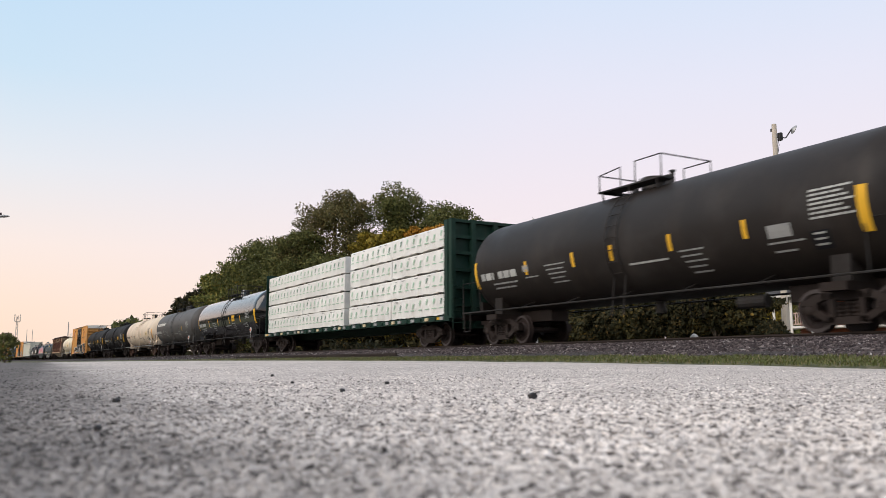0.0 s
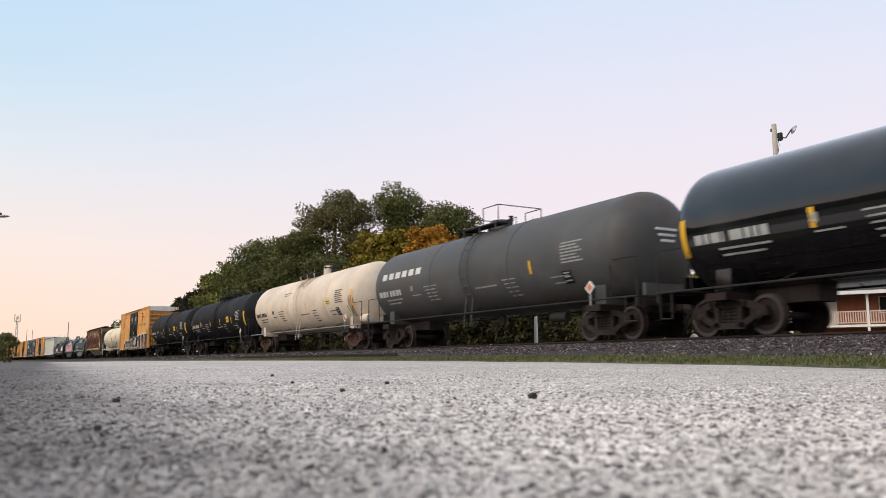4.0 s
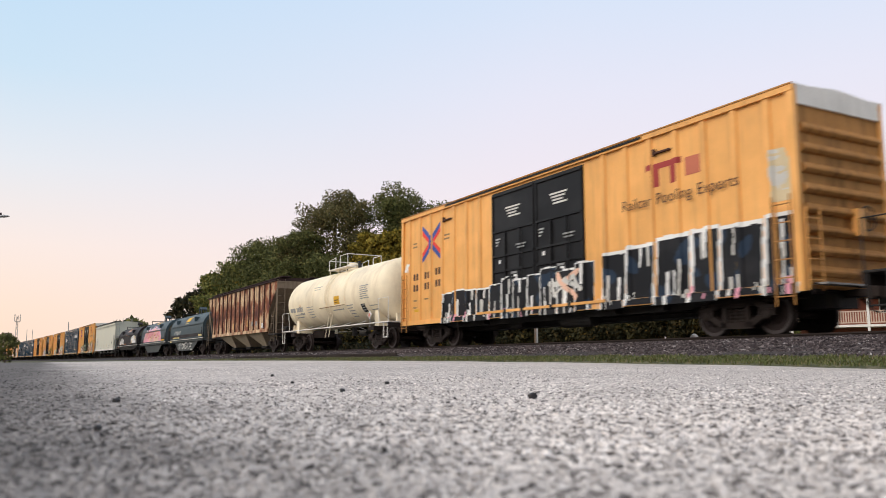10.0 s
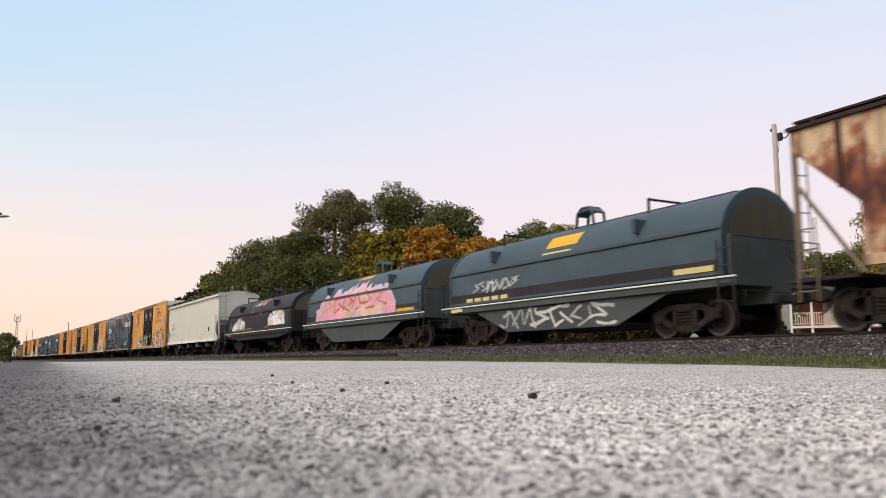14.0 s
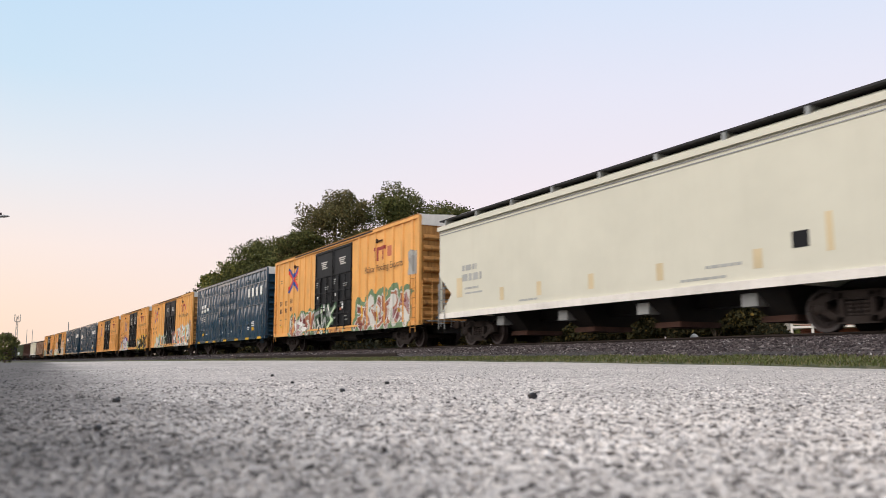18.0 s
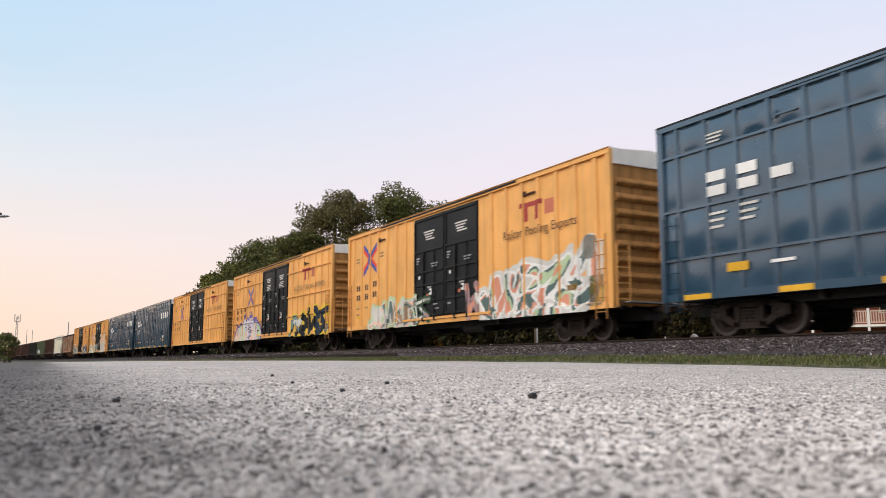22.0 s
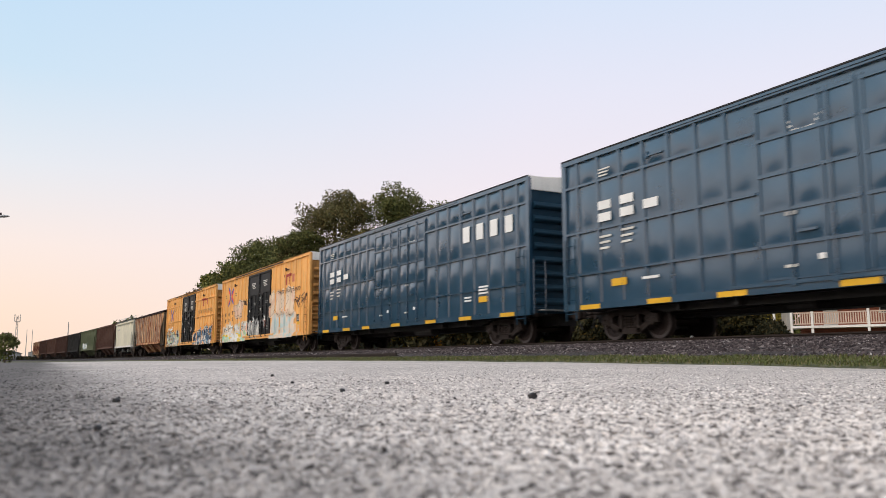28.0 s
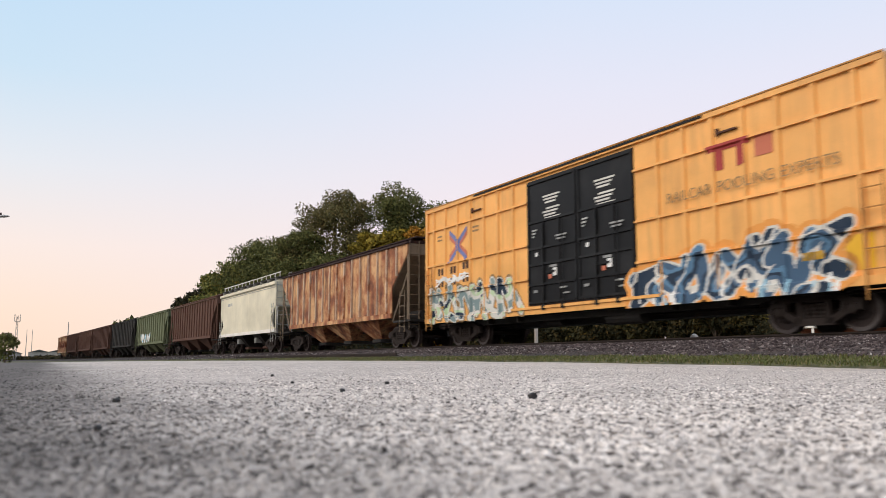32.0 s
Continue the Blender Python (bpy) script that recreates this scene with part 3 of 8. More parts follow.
def slabs(x0, x1, z0, z1, seed, count, thick=0.14, rim=0.05, slant=0.0, fills=1, halo=0.0):
    """Tangled strokes that wander to and fro over their neighbours. Colour 0 is the rim, 1 the halo, the rest fill."""
    rng = np.random.RandomState(seed)
    w, h = (x1 - x0) / count, z1 - z0
    runs = []
    for k in range(count * 2):
        cx, n = x0 + w * (k + 0.5) / 2, rng.randint(3, 6)
        x, z = cx + rng.uniform(-0.6, 0.6) * w, z0 + thick + rng.uniform(0, 1) * (h - 2 * thick)
        hue = rng.randint(fills)
        for _ in range(n):
            q = (min(max(cx + rng.uniform(-0.9, 0.9) * w, x0), x1), z0 + thick + rng.uniform(0, 1) * (h - 2 * thick))
            runs.append(((x, z), q, thick * rng.uniform(0.6, 1.15), hue))
            x, z = q

    def tint(X, Z):
        A = X - slant * (Z - z0) + 0.09 * cloud(X, Z, 5.0, seed + 4)
        B = Z + 0.09 * cloud(X, Z, 6.0, seed + 6)
        out = np.full(X.shape, -1)
        for p, q, t, hue in runs if halo else ():
            out[seg_distance(A, B, p, q) < t + rim + halo * (1 + 1.4 * cloud(X, Z, 6.0, seed + 8))] = 1
        for p, q, t, hue in runs:
            d = seg_distance(A, B, p, q)
            if rim:
                out[d < t + rim] = 0
            out[d < t] = 2 + hue
        return out
    return tint


# hooks, wedges, forks and zigzags
SHAPES = (((.0, .1, .35, 1), (.35, 1, .75, .25), (.75, .25, 1.1, .6), (.2, .0, .6, .1)), ((.15, .9, .05, .3), (.05, .3, .6, 0), (.4, 1, .9, .55), (.9, .55, .5, .35)), ((1.0, .95, .3, .7), (.3, .7, .75, .45), (.75, .45, -.05, .1), (.1, 1, .2, .75)),
          ((.0, .0, .25, .95), (.55, 1, .7, .1), (.7, .1, 1.1, .3), (.25, .95, .75, .75)), ((.05, 1, .3, .05), (.3, .05, .65, .6), (.65, .6, 1.05, .0), (.8, 1, 1.0, .7)), ((.2, 0, .0, .8), (.0, .8, .95, 1), (.45, .6, 1.0, .15), (.2, 0, .6, .25)),
          ((-.05, .75, .9, 1), (.9, 1, .35, .45), (.35, .45, 1.1, .25), (.0, .0, .7, .0)), ((.0, .0, .2, 1), (.2, 1, .55, .2), (.55, .2, .7, .95), (.7, .95, 1.1, .1)))


def glyphs(x0, x1, z0, z1, seed, picks, thick, rim, fills, slant=0.0, halo=0.0, rise=0.0, cap=0.0, patches=2.2, split=0.0, rough=1.0):
    """A row of fat abstract strokes: halo behind, rim round each, fills that change by patch and by height.
    Colour 0 is the rim, 1 the halo, the rest fill; cap rounds the row's outline, rise lifts its end."""
    rng = np.random.RandomState(seed)
    n = len(picks)
    w = (x1 - x0) / n
    forms = []
    for k, p in enumerate(picks):
        u = (k + 0.5) / n
        top = (z1 - z0) * (1 - cap * (2 * u - 1) ** 2) + rise * (u - 1) + rng.uniform(-0.06, 0.06) * (z1 - z0)
        lo = z0 + rng.uniform(-0.03, 0.05) * (z1 - z0)
        flip = rng.rand() < 0.4
        jog = lambda v: (1 - v if flip else v) + rng.uniform(-0.08, 0.08)
        segs = [((x0 + w * (k - 0.05 + 1.1 * jog(a)), lo + thick + (top - 2 * thick) * b), (x0 + w * (k - 0.05 + 1.1 * jog(c)), lo + thick + (top - 2 * thick) * d)) for a, b, c, d in SHAPES[p]]
        forms.append((segs, thick * rng.uniform(0.85, 1.15)))

    def tint(X, Z):
        wob = 0.075 * rough * cloud(X, Z, 5.0, seed + 5)
        A, B = X - slant * (Z - z0) + wob, Z - wob
        out = np.full(X.shape, -1)
        ds = []
        for segs, t in forms:
            d = np.full(X.shape, 9.0)
            for p, q in segs:
                d = np.minimum(d, seg_distance(A, B, p, q))
            ds.append(d - t)
        if halo:
            out[np.min(ds, 0) < rim + halo * (1 + 0.9 * cloud(X, Z, 7.0, seed + 9))] = 1
        hue = cloud(X, Z, patches, seed + 2) + split * ((B - z0) / (z1 - z0) - 0.5)
        for k, d in enumerate(ds):
            out[d < rim] = 0
            pick = np.clip(((hue + 0.23 * math.sin(k * 2.1 + seed) + 0.42) / 0.84 * fills).astype(int), 0, fills - 1)
            inside = d < 0
            out[inside] = 2 + pick[inside]
        return out
    return tint


def block_row(x0, x1, z0, z1, seed, n, line=0.075, rise=0.0, lean=0.04):
    """Heavy square blocks side by side: dark faces, pale lines along their tops and sides, pale slits in them.
    Colours: 0 pale line, 1 second pale, 2 dark face, 3 worn dark face."""
    rng = np.random.RandomState(seed)
    cuts = np.linspace(x0, x1, n + 1) + np.concatenate([[0], rng.uniform(-0.12, 0.12, n - 1), [0]])
    tops = z1 + rise * (np.arange(n) / max(1, n - 1) - 1) + rng.uniform(-0.14, 0.05, n)
    slits = []
    for k in range(n):
        a, b = cuts[k], cuts[k + 1]
        for _ in range(rng.randint(2, 4)):
            sx = rng.uniform(a + 0.25 * (b - a), b - 0.25 * (b - a))
            lo = rng.choice([z0, z0 + 0.25, z0 + 0.55 * (z1 - z0)])
            slits.append((sx, lo, lo + rng.uniform(0.3, 0.55) * (tops[k] - z0), rng.uniform(0.018, 0.06)))

    def tint(X, Z):
        A = X - lean * (Z - z0) + 0.035 * cloud(X, Z, 7.0, seed + 5)
        B = Z + 0.03 * cloud(X, Z, 6.0, seed + 3)
        out = np.full(X.shape, -1)
        for k in range(n):
            a, b, t = cuts[k], cuts[k + 1] - 0.02, tops[k]
            foot = z0 + 0.10 * (k % 3 == 1)
            body = (A > a) & (A < b) & (B < t) & (B > foot)
            out[body] = 2
            out[body & (cloud(X, Z, 5.0, seed + k) > 0.30)] = 3
            edge = body & ((t - B < line) | (A - a < line * (0.6 + 0.4 * (k % 2))))
            out[edge] = 0
            out[body & (b - A < line * 0.4)] = 1
        for x, lo, hi, half in slits:
            out[(np.abs(A - x) < half * (1 + 0.5 * (B - lo))) & (B > lo) & (B < hi) & (out >= 2)] = rng.randint(0, 2)
        return out
    return tint


def drips(x0, x1, z0, z1, seed, count, colours=2):
    """Runs and splashes of paint hanging down."""
    rng = np.random.RandomState(seed)
    runs = [(rng.uniform(x0, x1), z1 - rng.uniform(0, 0.5) * (z1 - z0), z1 - rng.uniform(0.3, 1) * (z1 - z0), rng.uniform(0.012, 0.06), rng.randint(colours)) for _ in range(count)]

    def tint(X, Z):
        out = np.full(X.shape, -1)
        for x, a, b, w, k in runs:
            out[(np.abs(X - x + 0.03 * np.sin(Z * 9 + x)) < w) & (Z < max(a, b)) & (Z > min(a, b))] = k
        return out
    return tint


def spray(car, name_keys, x0, x1, z0, z1, tint, surface, label, cell=0.03):
    lay("graffiti", car, x0, x1, z0, z1, cell, tint, name_keys, surface, label)


def blob(x0, x1, z0, z1, seed, fills, rough=0.35, scale=3.0):
    """A patch of overlapping colours with a ragged edge."""
    def tint(X, Z):
        u = (X - (x0 + x1) / 2) / ((x1 - x0) / 2)
        v = (Z - (z0 + z1) / 2) / ((z1 - z0) / 2)
        e = np.maximum(np.abs(u) ** 3 + np.abs(v) ** 3, 0) + rough * cloud(X, Z, scale * 1.5, seed)
        pick = np.clip(((cloud(X, Z, scale, seed + 3) + 0.5) * fills).astype(int), 0, fills - 1)
        return np.where(e < 0.75, pick, -1)
    return tint


def bar_rows(rects):
    """Plain bars: (x0, x1, z0, z1, key index)."""
    def tint(X, Z):
        out = np.full(X.shape, -1)
        for x0, x1, z0, z1, k in rects:
            out[(X >= x0) & (X <= x1) & (Z >= z0) & (Z <= z1)] = k
        return out
    return tint


def bar_block(car, rects, keys, surface, name="stencil", label=""):
    """One thin patch for each bar."""
    for x0, x1, z0, z1, k in rects:
        lay(name, car, x0, x1, z0, z1, max(0.03, min(0.12, (z1 - z0) / 2)), lambda X, Z: np.zeros(X.shape, int), [keys[k]], surface, label)


def dashes(x0, x1, z0, z1, seed, gap=0.35):
    """A line of writing too small to read: short bars with gaps."""
    rng = np.random.RandomState(seed)
    out, x = [], x0
    while x < x1 - 0.05:
        w = min(rng.uniform(0.12, 0.4), x1 - x)
        out.append((x, x + w, z0, z1, 0))
        x += w + (z1 - z0) * gap
    return out


# ---- running gear ----
def wheelset_mesh():
    bm = bmesh.new()
    add_bar(bm, (0, -1.02, 0), (0, 1.02, 0), 0.085, 10)
    for s in (-1, 1):
        prof = [(s * 0.68, 0.10), (s * 0.68, 0.20), (s * 0.715, 0.24), (s * 0.705, 0.40), (s * 0.675, WHEEL_R + 0.03), (s * 0.70, WHEEL_R + 0.03),
                (s * 0.715, WHEEL_R), (s * 0.815, WHEEL_R), (s * 0.815, 0.38), (s * 0.775, 0.37), (s * 0.765, 0.24), (s * 0.815, 0.19), (s * 0.815, 0.10)]
        add_turned(bm, prof if s > 0 else prof[::-1], 28)
    for s in (-1, 1):
        for k in range(3):
            a = 2 * math.pi * k / 3
            add_bar(bm, (0.28 * math.cos(a), s * 0.765, 0.28 * math.sin(a)), (0.28 * math.cos(a), s * 0.785, 0.28 * math.sin(a)), 0.035, 6)
    me = finish(bm, "wheelset", [M["wheel"], M["tread"]], True)
    for f in me.polygons:
        c = f.center
        r = math.hypot(c.x, c.z)
        if r > 0.40 and 0.80 < abs(c.y):
            f.material_index = 1
    return me


def side_frame_mesh():
    bm = bmesh.new()
    b = WHEEL_BASE / 2
    # a frame of bars: top chord, slanting lower chord, columns and jaws
    for x0, z0, x1, z1, t in ((-b, 0.60, -0.5, 0.74, 0.075), (-0.5, 0.74, 0.5, 0.74, 0.08), (0.5, 0.74, b, 0.60, 0.075), (-b, 0.50, -0.40, 0.24, 0.07), (b, 0.50, 0.40, 0.24, 0.07),
                              (-0.42, 0.22, 0.42, 0.22, 0.075), (-0.33, 0.22, -0.33, 0.74, 0.06), (0.33, 0.22, 0.33, 0.74, 0.06)):
        d = Vector((x1 - x0, 0, z1 - z0)).normalized()
        n = Vector((-d.z, 0, d.x)) * t
        e = d * t * 0.6
        p = [Vector((x0, 0, z0)) - e + n, Vector((x0, 0, z0)) - e - n, Vector((x1, 0, z1)) + e - n, Vector((x1, 0, z1)) + e + n]
        add_prism(bm, [(q.x, q.z) for q in p], -0.065, 0.065)
    for s in (-1, 1):
        add_prism(bm, [(s * b - 0.22, 0.42), (s * b - 0.20, 0.66), (s * b + 0.20, 0.66), (s * b + 0.22, 0.42), (s * b + 0.14, 0.42), (s * b + 0.12, 0.56), (s * b - 0.12, 0.56), (s * b - 0.14, 0.42)], -0.08, 0.08)
    return finish(bm, "side_frame", M["steel"], False)


def spring_mesh():
    bm = bmesh.new()
    for x in (-0.17, 0.0, 0.17):
        prof = []
        for k in range(9):
            prof.append((0.28 + k * 0.04, 0.075 if k % 2 else 0.055))
        add_turned(bm, prof, 10, "z", (x, 0, 0))
    return finish(bm, "spring_nest", M["steel"], True)


def bolster_mesh():
    bm = bmesh.new()
    add_box(bm, -0.21, 0.21, -1.05, 1.05, 0.62, 0.76)
    add_box(bm, -0.16, 0.16, -0.65, 0.65, 0.48, 0.66)
    add_bar(bm, (0, 0, 0.7), (0, 0, 0.86), 0.18, 12)
    add_box(bm, -0.62, -0.54, -0.72, 0.72, 0.40, 0.52)
    add_box(bm, 0.54, 0.62, -0.72, 0.72, 0.40, 0.52)
    return finish(bm, "truck", M["steel"], False, 0.012)


def cap_mesh():
    bm = bmesh.new()
    add_turned(bm, [(-0.08, 0.115), (0.05, 0.115), (0.07, 0.09), (0.085, 0.04)], 14)
    return finish(bm, "bearing", M["steel"], True)


def tinted(me, key):
    """The same mesh in another paint."""
    if key == "steel":
        return me

    def make():
        other = me.copy()
        for k, m in enumerate(me.materials):
            if m == M["steel"]:
                other.materials[k] = M[key]
        return other
    return stored((me.name, key), make)


def truck(car, x, key="steel"):
    t = put("truck", tinted(stored("bolster", bolster_mesh), key), car, "cast steel four-wheel truck with coil springs", (x, 0, 0))
    for s in (-1, 1):
        put("side_frame", tinted(stored("side_frame", side_frame_mesh), key), t, "", (0, s * 1.0, 0))
        put("spring_nest", tinted(stored("spring", spring_mesh), key), t, "", (0, s * 1.0, 0))
        ws = put("wheelset", stored("wheelset", wheelset_mesh), t, "steel wheels with worn bright rims on an axle")
        ws.matrix_parent_inverse = Matrix.Translation((s * WHEEL_BASE / 2, 0, WHEEL_R))
        WHEELSETS.append(ws)
        for e in (-1, 1):
            cap = put("bearing", tinted(stored("bearing", cap_mesh), key), t, "", (e * WHEEL_BASE / 2, s * 1.03, WHEEL_R))
            if s < 0:
                cap.rotation_euler = (0, 0, math.pi)
    return t


def coupler_mesh():
    bm = bmesh.new()
    add_box(bm, -0.30, 0.22, -0.09, 0.09, 0.76, 0.92)
    add_prism(bm, [(0.20, 0.70), (0.22, 0.99), (0.36, 1.0), (0.48, 0.95), (0.48, 0.73), (0.36, 0.69)], -0.13, 0.05)
    add_prism(bm, [(0.34, 0.72), (0.34, 0.96), (0.52, 0.94), (0.52, 0.74)], 0.02, 0.14)
    return finish(bm, "coupler", M["steel"], False, 0.015)


def hose_mesh():
    cu = bmesh.new()
    pts = [(0.0, 0.28, 0.80), (0.12, 0.28, 0.66), (0.30, 0.22, 0.48), (0.48, 0.12, 0.42)]
    add_tube(cu, pts, 0.028, 6)
    return finish(cu, "air_hose", M["dark"], True)


def running_gear(car, length, truck_in=2.2, key="steel"):
    """Trucks, couplers and hoses at both ends; length over the body ends."""
    h = length / 2
    truck(car, -h + truck_in, key)
    truck(car, h - truck_in, key)
    for s in (-1, 1):
        c = put("coupler", stored("coupler", coupler_mesh), car, "", (s * (h + 0.18), 0, 0))
        put("uncoupling_lever", stored("lever", lambda: finish(bars(0.016, ((0.08, -1.35, 0.78), (0.08, -1.35, 1.0)), ((0.08, -1.35, 1.0), (0.08, -0.1, 0.98)), ((0.08, -0.1, 0.98), (0.25, 0.0, 0.95))), "uncoupling_lever", M["steel"])), car, "", (s * h, 0, 0)).rotation_euler = (0, 0, 0 if s > 0 else math.pi)
        a = put("air_hose", stored("hose", hose_mesh), car, "black rubber air hose", (s * h, 0, 0))
        if s < 0:
            c.rotation_euler = a.rotation_euler = (0, 0, math.pi)


def rail_car(name, left, right, label, category):
    """An empty at the rail top under the car's middle; left and right are the ends along the track at the start."""
    car = new(name)
    tagged(car, label, category, "cars of the freight train")
    CARS.append((car, (left + right) / 2))
    return car, right - left


def ladder(car, x, y, z0, z1, material, along="x", width=0.45, rungs=0, r=0.014):
    lad = None
    d = Vector((width / 2, 0, 0)) if along == "x" else Vector((0, width / 2, 0))
    c = Vector((x, y, 0))
    lad = part("ladder", bars(r * 1.3, (c - d + Vector((0, 0, z0)), c - d + Vector((0, 0, z1))), (c + d + Vector((0, 0, z0)), c + d + Vector((0, 0, z1)))), material, car)
    n = rungs or max(2, int((z1 - z0) / 0.38))
    for k in range(n):
        z = z0 + (k + 0.5) * (z1 - z0) / n
        part("rung", bars(r, (c - d + Vector((0, 0, z)), c + d + Vector((0, 0, z)))), material, lad)
    return lad


def brake_wheel(car, x, y, z, material):
    bm = bmesh.new()
    n = 16
    for i in range(n):
        a, b = 2 * math.pi * i / n, 2 * math.pi * (i + 1) / n
        add_bar(bm, (x, y + 0.27 * math.cos(a), z + 0.27 * math.sin(a)), (x, y + 0.27 * math.cos(b), z + 0.27 * math.sin(b)), 0.018, 5)
    for i in range(4):
        a = math.pi * i / 2
        add_bar(bm, (x, y, z), (x, y + 0.27 * math.cos(a), z + 0.27 * math.sin(a)), 0.014, 5)
    return part("brake_wheel", bm, material, car, "", True)


# ---- boxcars ----
BOX_W, BOX_TOP, BOX_BOT = 3.07, 5.27, 0.86


def word_mesh(text, size, material):
    cu = bpy.data.curves.new("slogan", "FONT")
    cu.body, cu.size = text, size
    tmp = bpy.data.objects.new("slogan", cu)
    scene.collection.objects.link(tmp)
    me = bpy.data.meshes.new_from_object(tmp)
    bpy.data.objects.remove(tmp)
    me.materials.clear()
    me.materials.append(material)
    return me


def box_car(name, left, right, label, style, cross_x=-6.97, grid=False, slogan=True):
    car, L = rail_car(name, left, right, label, "boxcar")
    h, W = L / 2, BOX_W
    yw = W / 2
    blue = style == "blue"
    mat = M["blue"] if blue else M["orange"]
    side_mat = mat
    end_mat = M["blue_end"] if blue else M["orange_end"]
    z0, z1 = BOX_BOT, BOX_TOP
    door_x0, door_x1 = (-2.50, 2.40)
    body_y = yw - 0.075
    xs = []
    for k in range(7):
        xs += [-(3.33 + 0.915 * k), 3.28 + 0.915 * k]
    rails_z = [1.85, 3.06, 4.43] if blue else [1.95, 3.03, 4.40] if grid else []
    # side sheets, floor, end walls, roof
    for s in (-1, 1):
        y = s * (body_y - 0.03)
        part("side_panel", boxes((-h + 0.04, h - 0.04, min(y, y + s * 0.03), max(y, y + s * 0.03), z0 + 0.12, z1 - 0.10)), side_mat, car)
        if s < 0 and rails_z:
            zs = [z0 + 0.16] + rails_z + [z1 - 0.14]
            rear = sorted([-h + 0.18, door_x0 - 0.02] + [x for x in xs if x < 0])
            front = sorted([door_x1 + 0.02, h - 0.18] + [x for x in xs if x > 0])
            for k, row in enumerate((rear, front)):
                put("pillowed_sheet", stored(("sheet", style, k), lambda: pillowed(row, zs, body_y + 0.002, 0.050 if blue else 0.012, side_mat, 5 + k)), car, "sheets bulging between the ribs")
        part("side_sill", boxes((-h, h, min(s * (body_y - 0.02), s * (yw + 0.005)), max(s * (body_y - 0.02), s * (yw + 0.005)), z0 - 0.02, z0 + 0.16)), side_mat, car)
        part("roof_rail", boxes((-h, h, min(s * (body_y - 0.02), s * (yw + 0.012)), max(s * (body_y - 0.02), s * (yw + 0.012)), z1 - 0.14, z1 - 0.01)), side_mat, car)
    fish = [(-h + 2.9, z0 - 0.02), (-h + 3.6, z0 - 0.20), (h - 3.6, z0 - 0.20), (h - 2.9, z0 - 0.02)]
    for s in (-1, 1):
        bm = bmesh.new()
        add_prism(bm, fish, s * (yw - 0.45) - 0.01, s * (yw - 0.45) + 0.01)
        part("fish_belly_sill", bm, M["frame_black"], car)
    part("underframe", boxes((-h + 0.1, h - 0.1, -0.35, 0.35, z0 - 0.32, z0 + 0.05), (-h + 0.1, h - 0.1, -body_y + 0.1, body_y - 0.1, z0, z0 + 0.12)), M["frame_black"], car)
    # posts
    post_w, post_d = (0.08, 0.07) if (grid or blue) else (0.15, 0.06)
    pm = stored(("post", style, grid), lambda: finish(_post(z0 + 0.12, z1 - 0.12, post_w, post_d, body_y), "side_post", side_mat))
    for x in xs:
        put("side_post", pm, car, "", (x, 0, 0))
        o = put("side_post", pm, car, "", (x, 0, 0))
        o.rotation_euler = (0, 0, math.pi)
    for x in (-h + 0.09, h - 0.09):
        for s in (-1, 1):
            part("corner_post", boxes((x - 0.09, x + 0.09, min(s * (body_y - 0.04), s * yw), max(s * (body_y - 0.04), s * yw), z0, z1 - 0.06)), side_mat, car)
    for z in rails_z:
        for a, b in ((-h + 0.18, door_x0 - 0.02), (door_x1 + 0.02, h - 0.18)):
            part("side_rail", boxes((a, b, -body_y - 0.075, -body_y, z - 0.03, z + 0.03)), side_mat, car)
    # doors, two leaves on each side
    dmat = mat if blue else M["black_door"]
    for s in (-1, 1):
        for k, (a, b) in enumerate(((door_x0, -0.02), (0.02, door_x1))):
            yo = s * (body_y + 0.03)
            door = part("door", boxes((a, b, min(s * body_y, yo), max(s * body_y, yo), z0 + 0.25, z1 - 0.22)), dmat, car, "steel plug door with latch bars")
            if s > 0:
                continue
            yi = -(body_y + 0.03)
            if blue:
                put("pillowed_sheet", stored(("door_sheet", k), lambda: pillowed(list(np.linspace(a + 0.06, b - 0.06, 4)), [z0 + 0.30, 1.85, 2.6, 3.4, 4.2, 4.9], -yi + 0.002, 0.036, dmat, 9 + k)), door, "sheets bulging between the ribs")
            for z in (1.85, 2.6, 3.4, 4.2, 4.9) if blue else (1.20, 1.75, 2.37, 2.88, 3.71, 4.96):
                part("door_rib", boxes((a + 0.05, b - 0.05, yi - 0.05, yi, z - 0.035, z + 0.035)), dmat, door)
            for q, x in enumerate(np.linspace(a + 0.06, b - 0.06, 4)):
                part("door_post", boxes((x - 0.035, x + 0.035, yi - 0.038, yi, z0 + 0.28, z1 - 0.28 if q in (0, 3) or blue else 3.71)), dmat, door)
            for x in (a + 0.85, b - 0.65):
                part("lock_rod", bars(0.020, ((x, yi - 0.06, z0 + 0.16), (x, yi - 0.06, 3.6 if not blue else z1 - 0.30))), dmat, door)
                part("rod_foot", boxes((x - 0.07, x + 0.07, yi - 0.10, yi, z0 + 0.10, z0 + 0.24)), dmat, door)
            lx = (a + b) / 2
            part("handle", boxes((lx - 0.25, lx + 0.22, yi - 0.085, yi - 0.05, 2.06, 2.12)), dmat, door)
